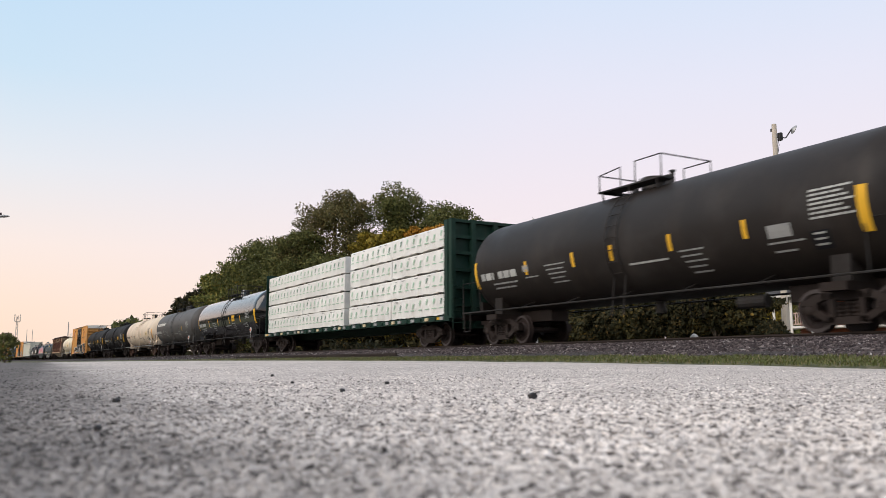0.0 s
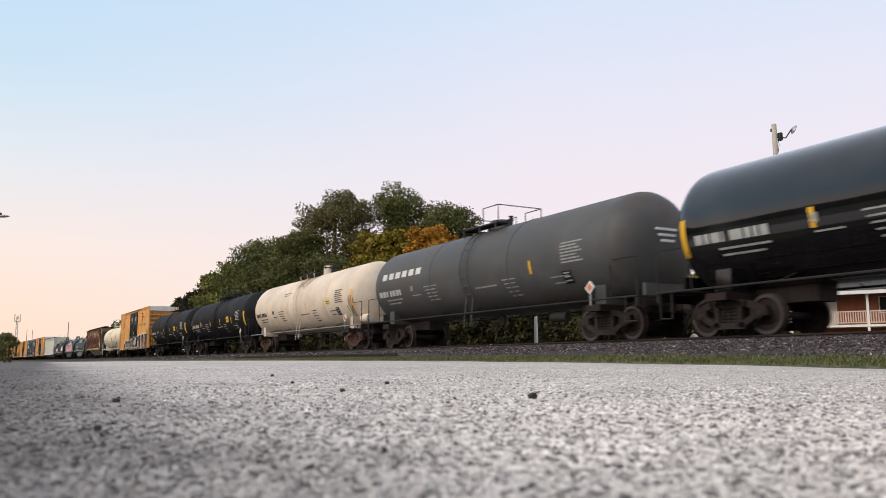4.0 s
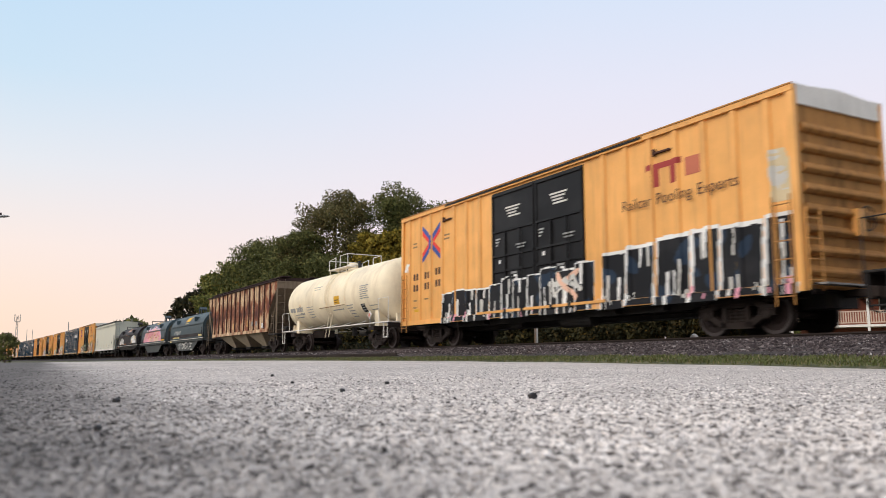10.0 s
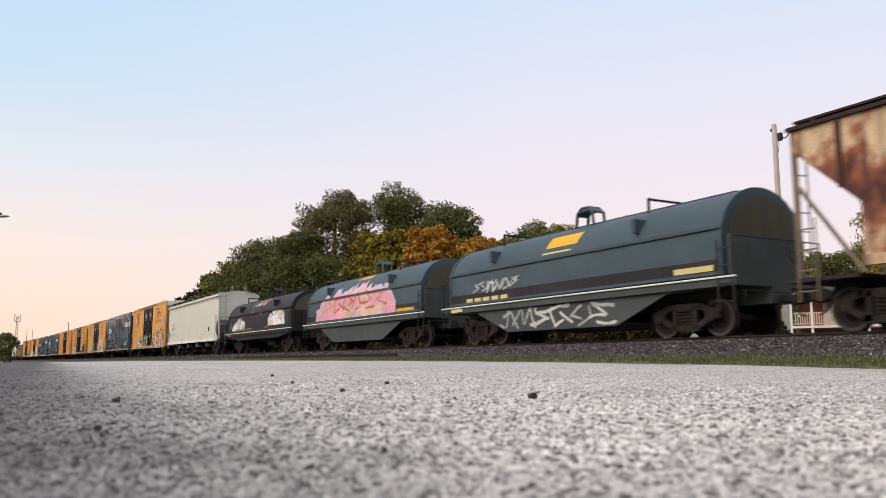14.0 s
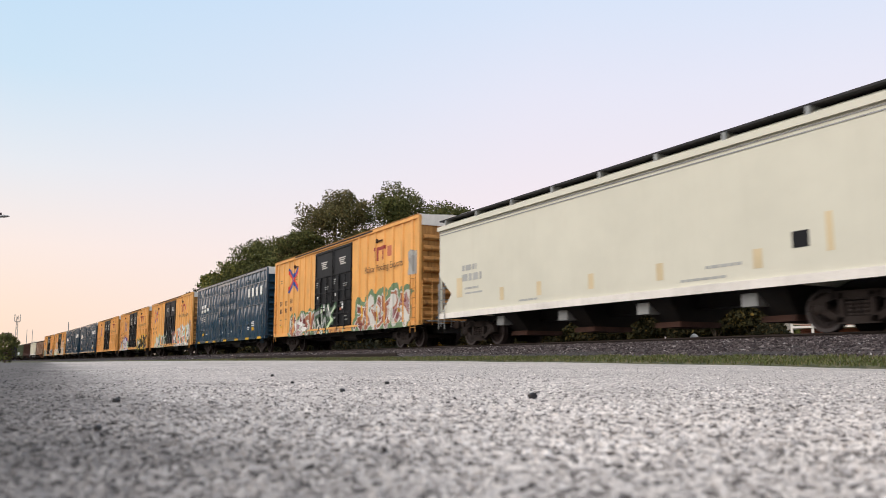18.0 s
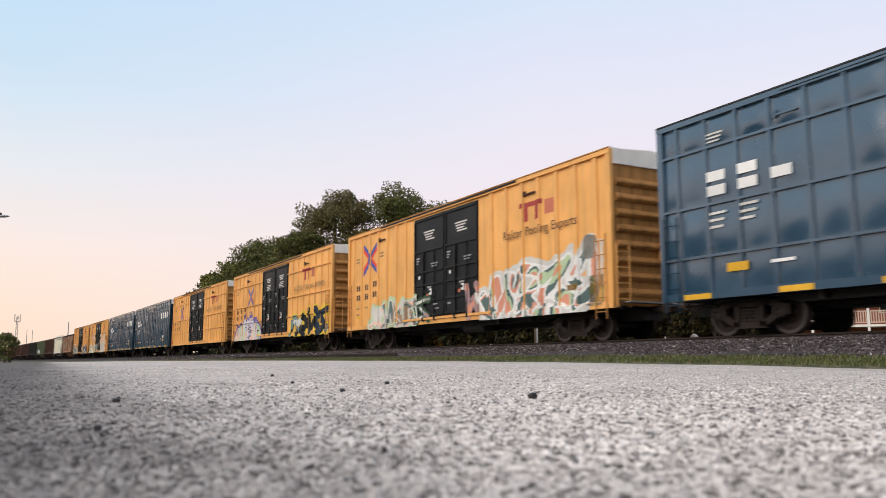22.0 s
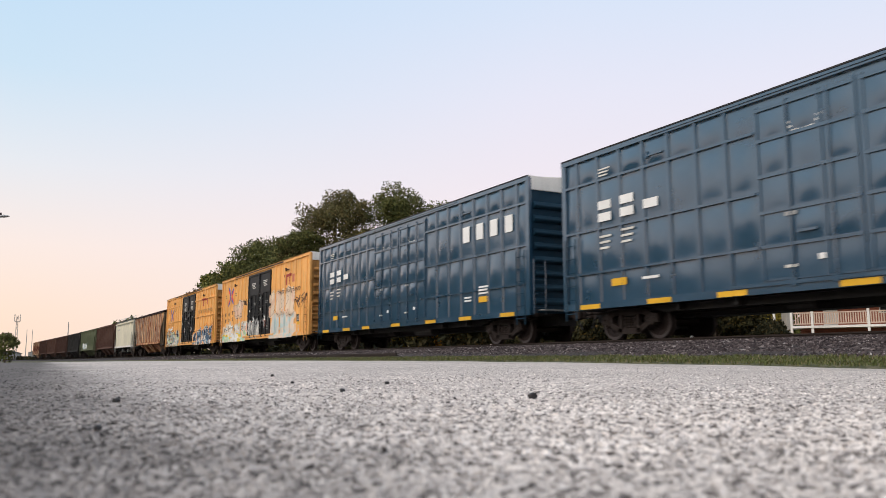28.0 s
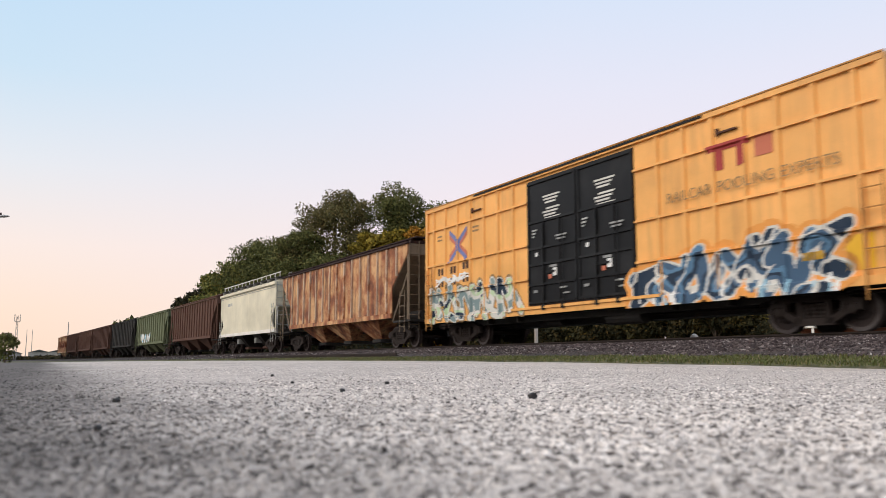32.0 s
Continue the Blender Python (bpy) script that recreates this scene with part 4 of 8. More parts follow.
            if blue:
                tags_on_door = ((-0.6, 1.35, 0.3, 0.06, "p_softwhite"), (0.2, 1.45, 0.16, 0.12, "p_white"), (-0.55, 2.45, 0.3, 0.08, "p_dull"))
            else:
                tags_on_door = ((0.10, 1.95, 0.20, 0.24, "p_white"), (-0.12, 1.88, 0.16, 0.13, "p_palered"), (-0.05, 2.22, 0.34, 0.07, "p_dull"), (-0.9, 1.5, 0.2, 0.08, "p_dull"), (0.45, 1.55, 0.3, 0.05, "p_fade"),
                         (-0.95, 3.42, 0.26, 0.05, "p_fade"), (-0.95, 3.32, 0.20, 0.05, "p_fade"), (-0.95, 3.22, 0.12, 0.05, "p_fade"), (0.25, 3.12, 0.55, 0.05, "p_dull"), (0.3, 3.02, 0.42, 0.05, "p_dull"), (-0.78, 2.62, 0.12, 0.12, "p_white"), (0.55, 1.38, 0.34, 0.05, "p_dull"))
            for dx, dz, w, hh, key in tags_on_door:
                part("placard", boxes((lx + dx, lx + dx + w, yi - 0.052, yi - 0.045, dz, dz + hh)), M[key], door)
            for q in range(7 if grid else 4 if not blue else 3):
                dz = q * 0.10 + (0.09 if q > 2 and grid else 0)
                part("stencil", boxes((lx - 0.42 + 0.06 * (q % 4), lx + 0.44 - 0.10 * (q % 3), yi - 0.010, yi - 0.004, 4.42 - dz, 4.475 - dz)), M["p_softwhite"], door)
        part("door_seam", boxes((-0.02, 0.02, min(s * (body_y - 0.02), s * (body_y + 0.025)), max(s * (body_y - 0.02), s * (body_y + 0.025)), z0 + 0.25, z1 - 0.22)), dmat, car)
        part("door_track", boxes((door_x0 - 0.9, door_x1 + 0.9, min(s * body_y, s * (yw + 0.05)), max(s * body_y, s * (yw + 0.05)), z0 + 0.14, z0 + 0.22)), dmat if blue else M["orange"], car)
        part("door_track", boxes((-5.7, 4.9, min(s * body_y, s * (yw + 0.04)), max(s * body_y, s * (yw + 0.04)), z1 - 0.085, z1 - 0.03)), dmat, car, "dark upper door track")
    # ends: corrugated steel with a white band at the top
    for s in (-1, 1):
        x = s * (h - 0.06)
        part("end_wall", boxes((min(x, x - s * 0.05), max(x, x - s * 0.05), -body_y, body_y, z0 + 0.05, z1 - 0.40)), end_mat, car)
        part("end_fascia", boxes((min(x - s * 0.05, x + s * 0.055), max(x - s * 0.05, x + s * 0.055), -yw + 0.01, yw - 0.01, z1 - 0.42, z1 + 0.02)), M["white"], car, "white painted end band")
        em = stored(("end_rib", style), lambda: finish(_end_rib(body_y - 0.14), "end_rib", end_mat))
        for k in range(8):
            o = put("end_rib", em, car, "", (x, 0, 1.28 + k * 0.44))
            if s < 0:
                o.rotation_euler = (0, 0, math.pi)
        ladder(car, s * (h + 0.04), -yw + 0.35, z0, 2.6, mat, "y")
    brake_wheel(car, h + 0.12, 0.55, 2.5, M["dark"])
    part("brake_box", boxes((h - 0.02, h + 0.14, 0.2, 0.42, 2.1, 2.7)), mat, car)
    part("crossover_step", boxes((h - 0.02, h + 0.28, -1.2, 1.2, 0.98, 1.02)), M["galv"], car)
    ladder(car, h - 0.42, -yw - 0.06, 0.55, 2.9, end_mat)
    ladder(car, -h + 0.42, -yw - 0.06, 0.55, 2.9, end_mat)
    # roof
    bm = bmesh.new()
    add_loft(bm, [(-yw + 0.02, z1 - 0.06), (-yw + 0.02, z1 - 0.01), (0, z1 + 0.10), (yw - 0.02, z1 - 0.01), (yw - 0.02, z1 - 0.06)], -h + 0.02, h - 0.02)
    part("roof", bm, M["white"], car, "pale galvanised ribbed roof")
    for k in range(1, 14):
        x = -h + k * L / 14
        bm = bmesh.new()
        add_loft(bm, [(-yw + 0.02, z1 + 0.005), (0, z1 + 0.13), (yw - 0.02, z1 + 0.005), (yw - 0.02, z1 - 0.02), (0, z1 + 0.09), (-yw + 0.02, z1 - 0.02)], x - 0.04, x + 0.04)
        part("roof_rib", bm, M["white"], car)
    for s in (-1, 1):
        part("roof_edge", boxes((-h + 0.01, h - 0.01, min(s * (yw - 0.06), s * (yw + 0.03)), max(s * (yw - 0.06), s * (yw + 0.03)), z1 - 0.006, z1 + 0.028)), M["orange_end"] if not blue else M["dark"], car)
    # small fittings under the roof rail and below
    for x in (-5.6, 5.6):
        part("door_stop", boxes((x - 0.26, x + 0.28, -yw - 0.01, -body_y, 4.67, 4.71), (x - 0.32, x - 0.26, -yw - 0.02, -body_y, 4.62, 4.80)), M["rust"] if not blue else mat, car)
    part("brake_pipe", bars(0.022, ((-h + 0.3, -1.05, 0.74), (h - 0.3, -1.05, 0.74))), M["steel"], car)
    part("brake_rod", bars(0.018, ((-h + 3.2, -0.6, 0.62), (-1.6, -0.6, 0.66)), ((1.0, -0.6, 0.66), (h - 3.2, -0.6, 0.62))), M["steel"], car)
    for x in (-5.2, -3.4, 3.4, 5.2):
        part("crossbearer", boxes((x - 0.05, x + 0.05, -yw + 0.2, yw - 0.2, z0 - 0.18, z0)), M["frame_black"], car)
    part("brake_cylinder", bars(0.16, ((-2.4, -0.75, 0.66), (-1.7, -0.75, 0.66)), seg=12), M["frame_black"], car)
    part("air_reservoir", bars(0.21, ((0.6, -0.85, 0.62), (2.0, -0.85, 0.62)), seg=12), M["frame_black"], car)
    running_gear(car, L, 2.22)

    def surf(X, Z):
        d = np.full_like(X, body_y + (0.0 if not rails_z else 0.056 if blue else 0.015))
        for x in xs + [-h + 0.09, h - 0.09]:
            d = np.maximum(d, np.where(np.abs(X - x) < post_w / 2 + 0.015, body_y + post_d, 0))
        for z in rails_z:
            d = np.maximum(d, np.where(np.abs(Z - z) < 0.045, body_y + 0.077, 0))
        d = np.maximum(d, np.where((X > door_x0) & (X < door_x1), body_y + 0.082, 0))
        return np.maximum(d, np.where(Z < z0 + 0.17, yw + 0.012, 0))
    if blue:
        for k, x in enumerate((5.56, 6.48, 7.39, 8.31)):
            lay("logo_block", car, x - 0.32, x + 0.32, 3.56, 4.30, 0.03, bar_rows([(x - 0.23, x + 0.23, 3.62, 4.18, 0)]), ["p_white"], surf, "plain white logo block")
        for k, (x, z) in enumerate(((-7.6, 3.70), (-6.7, 3.72), (-7.6, 3.36), (-6.7, 3.38), (-5.8, 3.45))):
            bar_block(car, [(x - 0.27, x + 0.25, z - 0.12, z + 0.12, 0)], ["p_white"], surf)
        for x, z in ((-7.6, 2.82), (-6.7, 2.90), (-7.6, 4.72)):
            bar_block(car, [(x - 0.24, x + 0.24 - 0.05 * q, z - 0.03 - 0.16 * q if z < 4 else z - 0.02 - 0.09 * q, z + 0.03 - 0.16 * q if z < 4 else z + 0.02 - 0.09 * q, 0) for q in range(3)], ["p_softwhite"], surf)
        for k, x in enumerate((-8.3, -5.6, -3.3, -0.2, 2.9, 5.5, 8.2)):
            bar_block(car, [(x - 0.42, x + 0.42, 0.85, 0.98, 0)], ["p_yellow"], surf, "reflector", "yellow reflective strip")
        bar_block(car, [(-7.4, -6.8, 1.42, 1.62, 0), (6.4, 7.0, 1.42, 1.62, 0)], ["p_yellow"], surf, "placard", "yellow instruction panel")
        bar_block(car, [(6.4, 7.0, 1.70 + 0.11 * k, 1.76 + 0.11 * k, 0) for k in range(3)] + [(5.4, 5.9, 1.5 + 0.11 * k, 1.56 + 0.11 * k, 0) for k in range(2)] + [(-6.2, -5.6, 1.5, 1.57, 0)], ["p_white"], surf)
        return car, surf
    # the cross mark near the rear end, the bars of the large mark and of the small writing
    cx, cz, size = cross_x, 3.62 if grid else 4.0, 0.78 if grid else 0.9

    def cross(X, Z):
        out = np.full(X.shape, -1)
        x, z = (X - cx) / size, (Z - cz) / size
        for sx in (-1, 1):
            for sz in (-1, 1):
                d = seg_distance(x, z, (0.04 * sx, 0.08 * sz), (sx * 0.84, sz * 0.62))
                inner = np.abs(z) < np.abs(x) * 0.62 / 0.84
                m_ = (d < 0.185) & (np.abs(x) < 0.84)
                out[m_ & ~inner] = 1
                out[m_ & inner & (np.abs(x) > 0.16)] = 0
        out[seg_distance(x, z, (0, 0.16), (0, -0.16)) < 0.12] = 1
        return out
    lay("cross_logo", car, cx - 0.85, cx + 0.85, cz - 0.8, cz + 0.8, 0.03, cross, ["p_palered", "p_paleblue"] if grid else ["p_cardred", "p_blue"], surf, "faded red and blue cross mark")
    tx, tz = 5.85, 4.14
    lay("logo_block", car, tx - 1.0, tx + 1.0, tz - 0.32, tz + 0.32, 0.03,
        bar_rows([(tx - 0.92, tx + 0.35, tz + 0.14, tz + 0.30, 0), (tx - 0.66, tx - 0.42, tz - 0.32, tz + 0.14, 0), (tx - 0.05, tx + 0.18, tz - 0.32, tz + 0.14, 0), (tx + 0.45, tx + 0.95, tz - 0.22, tz + 0.22, 1)]), ["p_red", "p_palered"], surf, "plain faded red logo bars")
    for k, (x, z, w) in enumerate(((-8.55, 4.08, 0.36), (-8.55, 3.94, 0.36), (-5.95, 4.10, 0.42), (-5.95, 3.96, 0.42), (-8.5, 2.62, 0.34), (-7.55, 2.62, 0.36), (-6.65, 2.70, 0.3), (-8.5, 2.18, 0.36), (-7.55, 2.20, 0.3), (-6.65, 2.24, 0.3),
                                   (-8.5, 1.78, 0.3), (-7.55, 1.80, 0.34), (-8.5, 1.50, 0.3))):
        tall = 2.1 < z < 2.75
        bar_block(car, [(x, x + 0.17, z, z + 0.26, 0), (x + 0.24, x + 0.41, z, z + 0.26, 0)] if tall else [(x, x + w, z, z + 0.06, 0)], ["p_brown" if tall else "p_tan"], surf)
    bar_block(car, [(-8.4, -7.9, 1.36, 1.46, 0), (7.35, 7.9, 1.45, 1.62, 0)], ["p_yellow"], surf, "placard", "yellow instruction panel")
    words = ("Railcar", "Pooling", "Experts") if slogan else ("RAILCAR", "POOLING", "EXPERTS")
    meshes = [stored(w, lambda: word_mesh(w, 0.41 if slogan else 0.365, M["p_brown" if slogan else "p_tan"])) for w in words]
    wide = [max(v.co.x for v in me.vertices) for me in meshes]
    x = 6.0 - (sum(wide) + 0.32) / 2
    for me, w in zip(meshes, wide):
        o = put("slogan", me, car, "brown painted word on the side", (x, -body_y - post_d - 0.006, 3.36 if slogan else 3.30))
        o.rotation_euler = (math.pi / 2, 0, 0)
        x += w + 0.16
    return car, surf


def pillowed(xs, zs, y, swell, material, seed=5):
    """One sheet that bulges a little in each field between ribs."""
    rng = random.Random(seed)
    n = 7
    depth = {}
    for p, (a, b) in enumerate(zip(xs, xs[1:])):
        for q, (c, d) in enumerate(zip(zs, zs[1:])):
            amp, lean = swell * rng.uniform(0.45, 1.2) * (0.3 if q == 0 else 1.0), rng.uniform(-0.25, 0.25)
            for i in range(n + 1):
                for j in range(n + 1):
                    u, v = i / n, j / n
                    depth[p * n + i, q * n + j] = (a + (b - a) * u, -y - amp * math.sin(math.pi * u) * math.sin(math.pi * v) * (1 + lean * math.cos(math.pi * v)), c + (d - c) * v)
    w, t = (len(xs) - 1) * n, (len(zs) - 1) * n
    vs = [depth[i, j] for i in range(w + 1) for j in range(t + 1)]
    fs = [(i * (t + 1) + j, (i + 1) * (t + 1) + j, (i + 1) * (t + 1) + j + 1, i * (t + 1) + j + 1) for i in range(w) for j in range(t)]
    return mesh_from("pillowed_sheet", vs, fs, [material], True)


def _post(z0, z1, w, d, y):
    bm = bmesh.new()
    out = [(-w / 2 - 0.03, -y), (-w / 2, -y - d), (w / 2, -y - d), (w / 2 + 0.03, -y)]
    a = [bm.verts.new((p[0], p[1], z0)) for p in out]
    b = [bm.verts.new((p[0], p[1], z1)) for p in out]
    for i in range(4):
        j = (i + 1) % 4
        bm.faces.new((a[i], a[j], b[j], b[i]))
    bm.faces.new(a[::-1])
    bm.faces.new(b)
    return bm


def _end_rib(y):
    bm = bmesh.new()
    prof = [(0, -0.12), (0.06, -0.10), (0.11, -0.04), (0.11, 0.0), (0.05, 0.08), (0, 0.12)]
    a = [bm.verts.new((p[0], -y, p[1])) for p in prof]
    b = [bm.verts.new((p[0], y, p[1])) for p in prof]
    for i in range(len(prof) - 1):
        bm.faces.new((a[i], a[i + 1], b[i + 1], b[i]))
    bm.faces.new((a[-1], a[0], b[0], b[-1]))
    bm.faces.new(a[::-1])
    bm.faces.new(b)
    return bm


# ---- tank cars ----
def tank_car(name, left, right, label, mat, R=1.58, zc=2.63, metal=None, rings=(), bands=(-4.7, -1.5, 1.4, 4.6), band_key="p_yellow", end_strips=True, dome=(0.0, 0.36, 0.34)):
    """left and right are the outermost points of the tank's heads."""
    car, L = rail_car(name, left, right, label, "tank car")
    metal = metal or M["frame_black"]
    h, b = L / 2, 0.78
    bm = bmesh.new()
    prof = []
    for k in range(9):
        a = math.pi / 2 * k / 8
        prof.append((-h + b - b * math.cos(a), max(0.02, R * math.sin(a))))
    prof += [(s, R) for s in np.linspace(-h + b + 0.3, h - b - 0.3, 16)]
    for k in range(8, -1, -1):
        a = math.pi / 2 * k / 8
        prof.append((h - b + b * math.cos(a), max(0.02, R * math.sin(a))))
    add_turned(bm, prof, 56, "x", (0, 0, zc))
    part("tank", bm, mat, car, "", True)
    for x in rings:
        bm = bmesh.new()
        add_turned(bm, [(x - 0.05, R - 0.02), (x - 0.045, R + 0.012), (x + 0.045, R + 0.012), (x + 0.05, R - 0.02)], 56, "x", (0, 0, zc))
        part("weld_band", bm, mat, car, "", True)

    def surf(X, Z):
        r = np.sqrt(np.clip(R * R - (Z - zc) ** 2, 0.01, None))
        e = np.clip((np.abs(X) - (h - b)) / b, 0, 0.98)
        return r * np.sqrt(1 - e * e * 0.9)
    # underframe: stub sills, bolsters, saddles, end platforms and side walk rails
    o = h + 0.35
    for s in (-1, 1):
        part("stub_sill", boxes((min(s * o, s * (h - 3.4)), max(s * o, s * (h - 3.4)), -0.33, 0.33, 0.72, 1.12)), M["steel"], car)
        x = s * (h - 1.52)
        bm = bmesh.new()
        ys = np.linspace(-1.15, 1.15, 9)
        crest = [(y, zc - math.sqrt(R * R - y * y) + 0.02) for y in ys]
        add_loft(bm, [(-1.15, 0.86)] + crest + [(1.15, 0.86)], x - 0.22, x + 0.22)
        part("saddle", bm, mat, car)
        part("bolster", boxes((x - 0.3, x + 0.3, -1.45, 1.45, 0.80, 0.98)), M["steel"], car)
        part("end_platform", boxes((min(s * (h - 0.55), s * o), max(s * (h - 0.55), s * o), -1.48, 1.48, 1.08, 1.13)), metal, car)
        part("end_sill", boxes((min(s * (o - 0.06), s * o), max(s * (o - 0.06), s * o), -1.48, 1.48, 0.86, 1.07)), M["steel"], car)
        for y in (-1.46, 1.46):
            part("corner_handrail", bars(0.02, ((s * (o - 0.03), y, 1.1), (s * (o - 0.03), y, 2.15)), ((s * (o - 0.03), y, 2.15), (s * (h - 0.75), y, 2.15)), ((s * (h - 0.75), y, 2.15), (s * (h - 0.75), y * 0.95, 1.1))), metal, car)
            part("sill_step", bars(0.02, ((s * (o - 0.1), y, 0.45), (s * (o - 0.5), y, 0.45)), ((s * (o - 0.1), y, 0.45), (s * (o - 0.1), y, 1.08)), ((s * (o - 0.5), y, 0.45), (s * (o - 0.5), y, 1.08))), metal, car)
        part("head_shield", boxes((min(s * (h - 0.08), s * (h + 0.02)), max(s * (h - 0.08), s * (h + 0.02)), -0.9, 0.9, 1.13, 1.5)), mat, car)
    for y in (-1.47, 1.47):
        part("side_rail", bars(0.028, ((-o, y, 1.10), (o, y, 1.10))), M["galv"] if metal == M["steel"] else metal, car)
        for x in np.linspace(-h + 3.3, h - 3.3, 5):
            part("rail_bracket", bars(0.018, ((x, y, 1.10), (x, y * 0.62, 1.30))), metal, car)
    brake_wheel(car, o + 0.02, 0.6, 1.9, metal)
    # ladders over the side, platform, dome and guard rails
    for s in (-1, 1):
        for dx in (-0.23, 0.23):
            pts = []
            for k in range(9):
                a = -0.62 + k * 1.55 / 8
                pts.append((dx, s * (R + 0.08) * math.cos(a), zc + (R + 0.08) * math.sin(a)))
            bm = bmesh.new()
            add_tube(bm, [(dx, s * 1.47, 0.62)] + pts, 0.02)
            part("ladder_rail", bm, mat, car)
        for k in range(8):
            a = -0.55 + k * 1.4 / 7
            part("rung", bars(0.014, ((-0.23, s * (R + 0.08) * math.cos(a), zc + (R + 0.08) * math.sin(a)), (0.23, s * (R + 0.08) * math.cos(a), zc + (R + 0.08) * math.sin(a)))), mat, car)
    zt = zc + R
    part("top_platform", boxes((-1.25, 1.25, -0.95, -0.45, zt + 0.02, zt + 0.06), (-1.25, 1.25, 0.45, 0.95, zt + 0.02, zt + 0.06), (-1.3, -1.0, -0.95, 0.95, zt + 0.02, zt + 0.06)), metal if metal == M["white"] else M["dark"], car)
    for x in (-1.1, 0, 1.1):
        for s in (-1, 1):
            part("platform_bracket", bars(0.025, ((x, s * 0.95, zt + 0.03), (x, s * 0.9, zt - 0.26))), mat, car)
    bm = bmesh.new()
    dx, dr, dh = dome
    add_turned(bm, [(zt - 0.12, dr), (zt + dh - 0.08, dr), (zt + dh, dr - 0.04), (zt + dh + 0.02, 0.1)], 20, "z", (dx, 0, 0))
    manway = part("manway", bm, mat, car, "", True)
    bm = bmesh.new()
    add_turned(bm, [(zt + dh - 0.14, dr + 0.03), (zt + dh - 0.09, dr + 0.03)], 20, "z", (dx, 0, 0))
    part("flange", bm, metal, manway, "", True)
    for k in range(6):
        a = 1.05 * k
        part("bolt", bars(0.02, ((dx + (dr + 0.02) * math.cos(a), (dr + 0.02) * math.sin(a), zt + dh - 0.18), (dx + (dr + 0.02) * math.cos(a), (dr + 0.02) * math.sin(a), zt + dh - 0.02))), metal, manway)
    for x, y, r, up in ((dx + 0.55, 0.05, 0.09, 0.26), (dx + 0.82, -0.1, 0.06, 0.34), (dx - 0.6, -0.12, 0.08, 0.2), (dx - 0.95, 0.1, 0.06, 0.16)):
        valve = part("valve", bars(r, ((x, y, zt - 0.1), (x, y, zt + up)), seg=10), M["dark"], car)
        part("valve_cap", bars(r * 1.5, ((x, y, zt + up), (x, y, zt + up + 0.04)), seg=10), M["dark"], valve)
    top = zt + 0.66
    for y in (-0.92, 0.92):
        part("guard_rail", bars(0.02, ((-1.25, y, zt + 0.05), (-1.25, y, top - 0.12)), ((-1.25, y, top - 0.12), (-0.35, y, top - 0.04)), ((-0.35, y, top - 0.04), (-0.35, y, zt + 0.05))), metal, car)
        part("guard_rail", bars(0.02, ((0.25, y, zt + 0.05), (0.25, y, top)), ((0.25, y, top), (1.25, y, top)), ((1.25, y, top), (1.25, y, zt + 0.05))), metal, car)
    part("guard_rail", bars(0.02, ((-1.25, -0.92, top - 0.12), (-1.25, 0.92, top - 0.12))), metal, car)
    part("guard_rail", bars(0.02, ((1.25, -0.92, top), (1.25, 0.92, top))), metal, car)
    part("bottom_outlet", bars(0.14, ((0.1, 0, 0.72), (0.1, 0, zc - R + 0.1)), seg=12), M["frame_black"], car)
    part("brake_cylinder", bars(0.15, ((h - 4.6, -0.55, 0.78), (h - 3.8, -0.55, 0.78)), seg=12), M["frame_black"], car)
    for x in bands:
        w = 0.065
        bar_block(car, [(x - w, x + w, zc - 0.52, zc - 0.10, 0)], [band_key], surf, "reflector", "yellow reflective strip")
    for s in (-1, 1) if end_strips else ():
        x = s * (h - 0.70)
        bar_block(car, [(x - 0.10, x + 0.10, zc - 0.75, zc + 0.16, 0)], [band_key], surf, "reflector", "yellow reflective strip")
    return car, L, surf, o, metal


def tank_gear(car, L, key="steel"):
    running_gear(car, L + 0.7, 1.87, key)


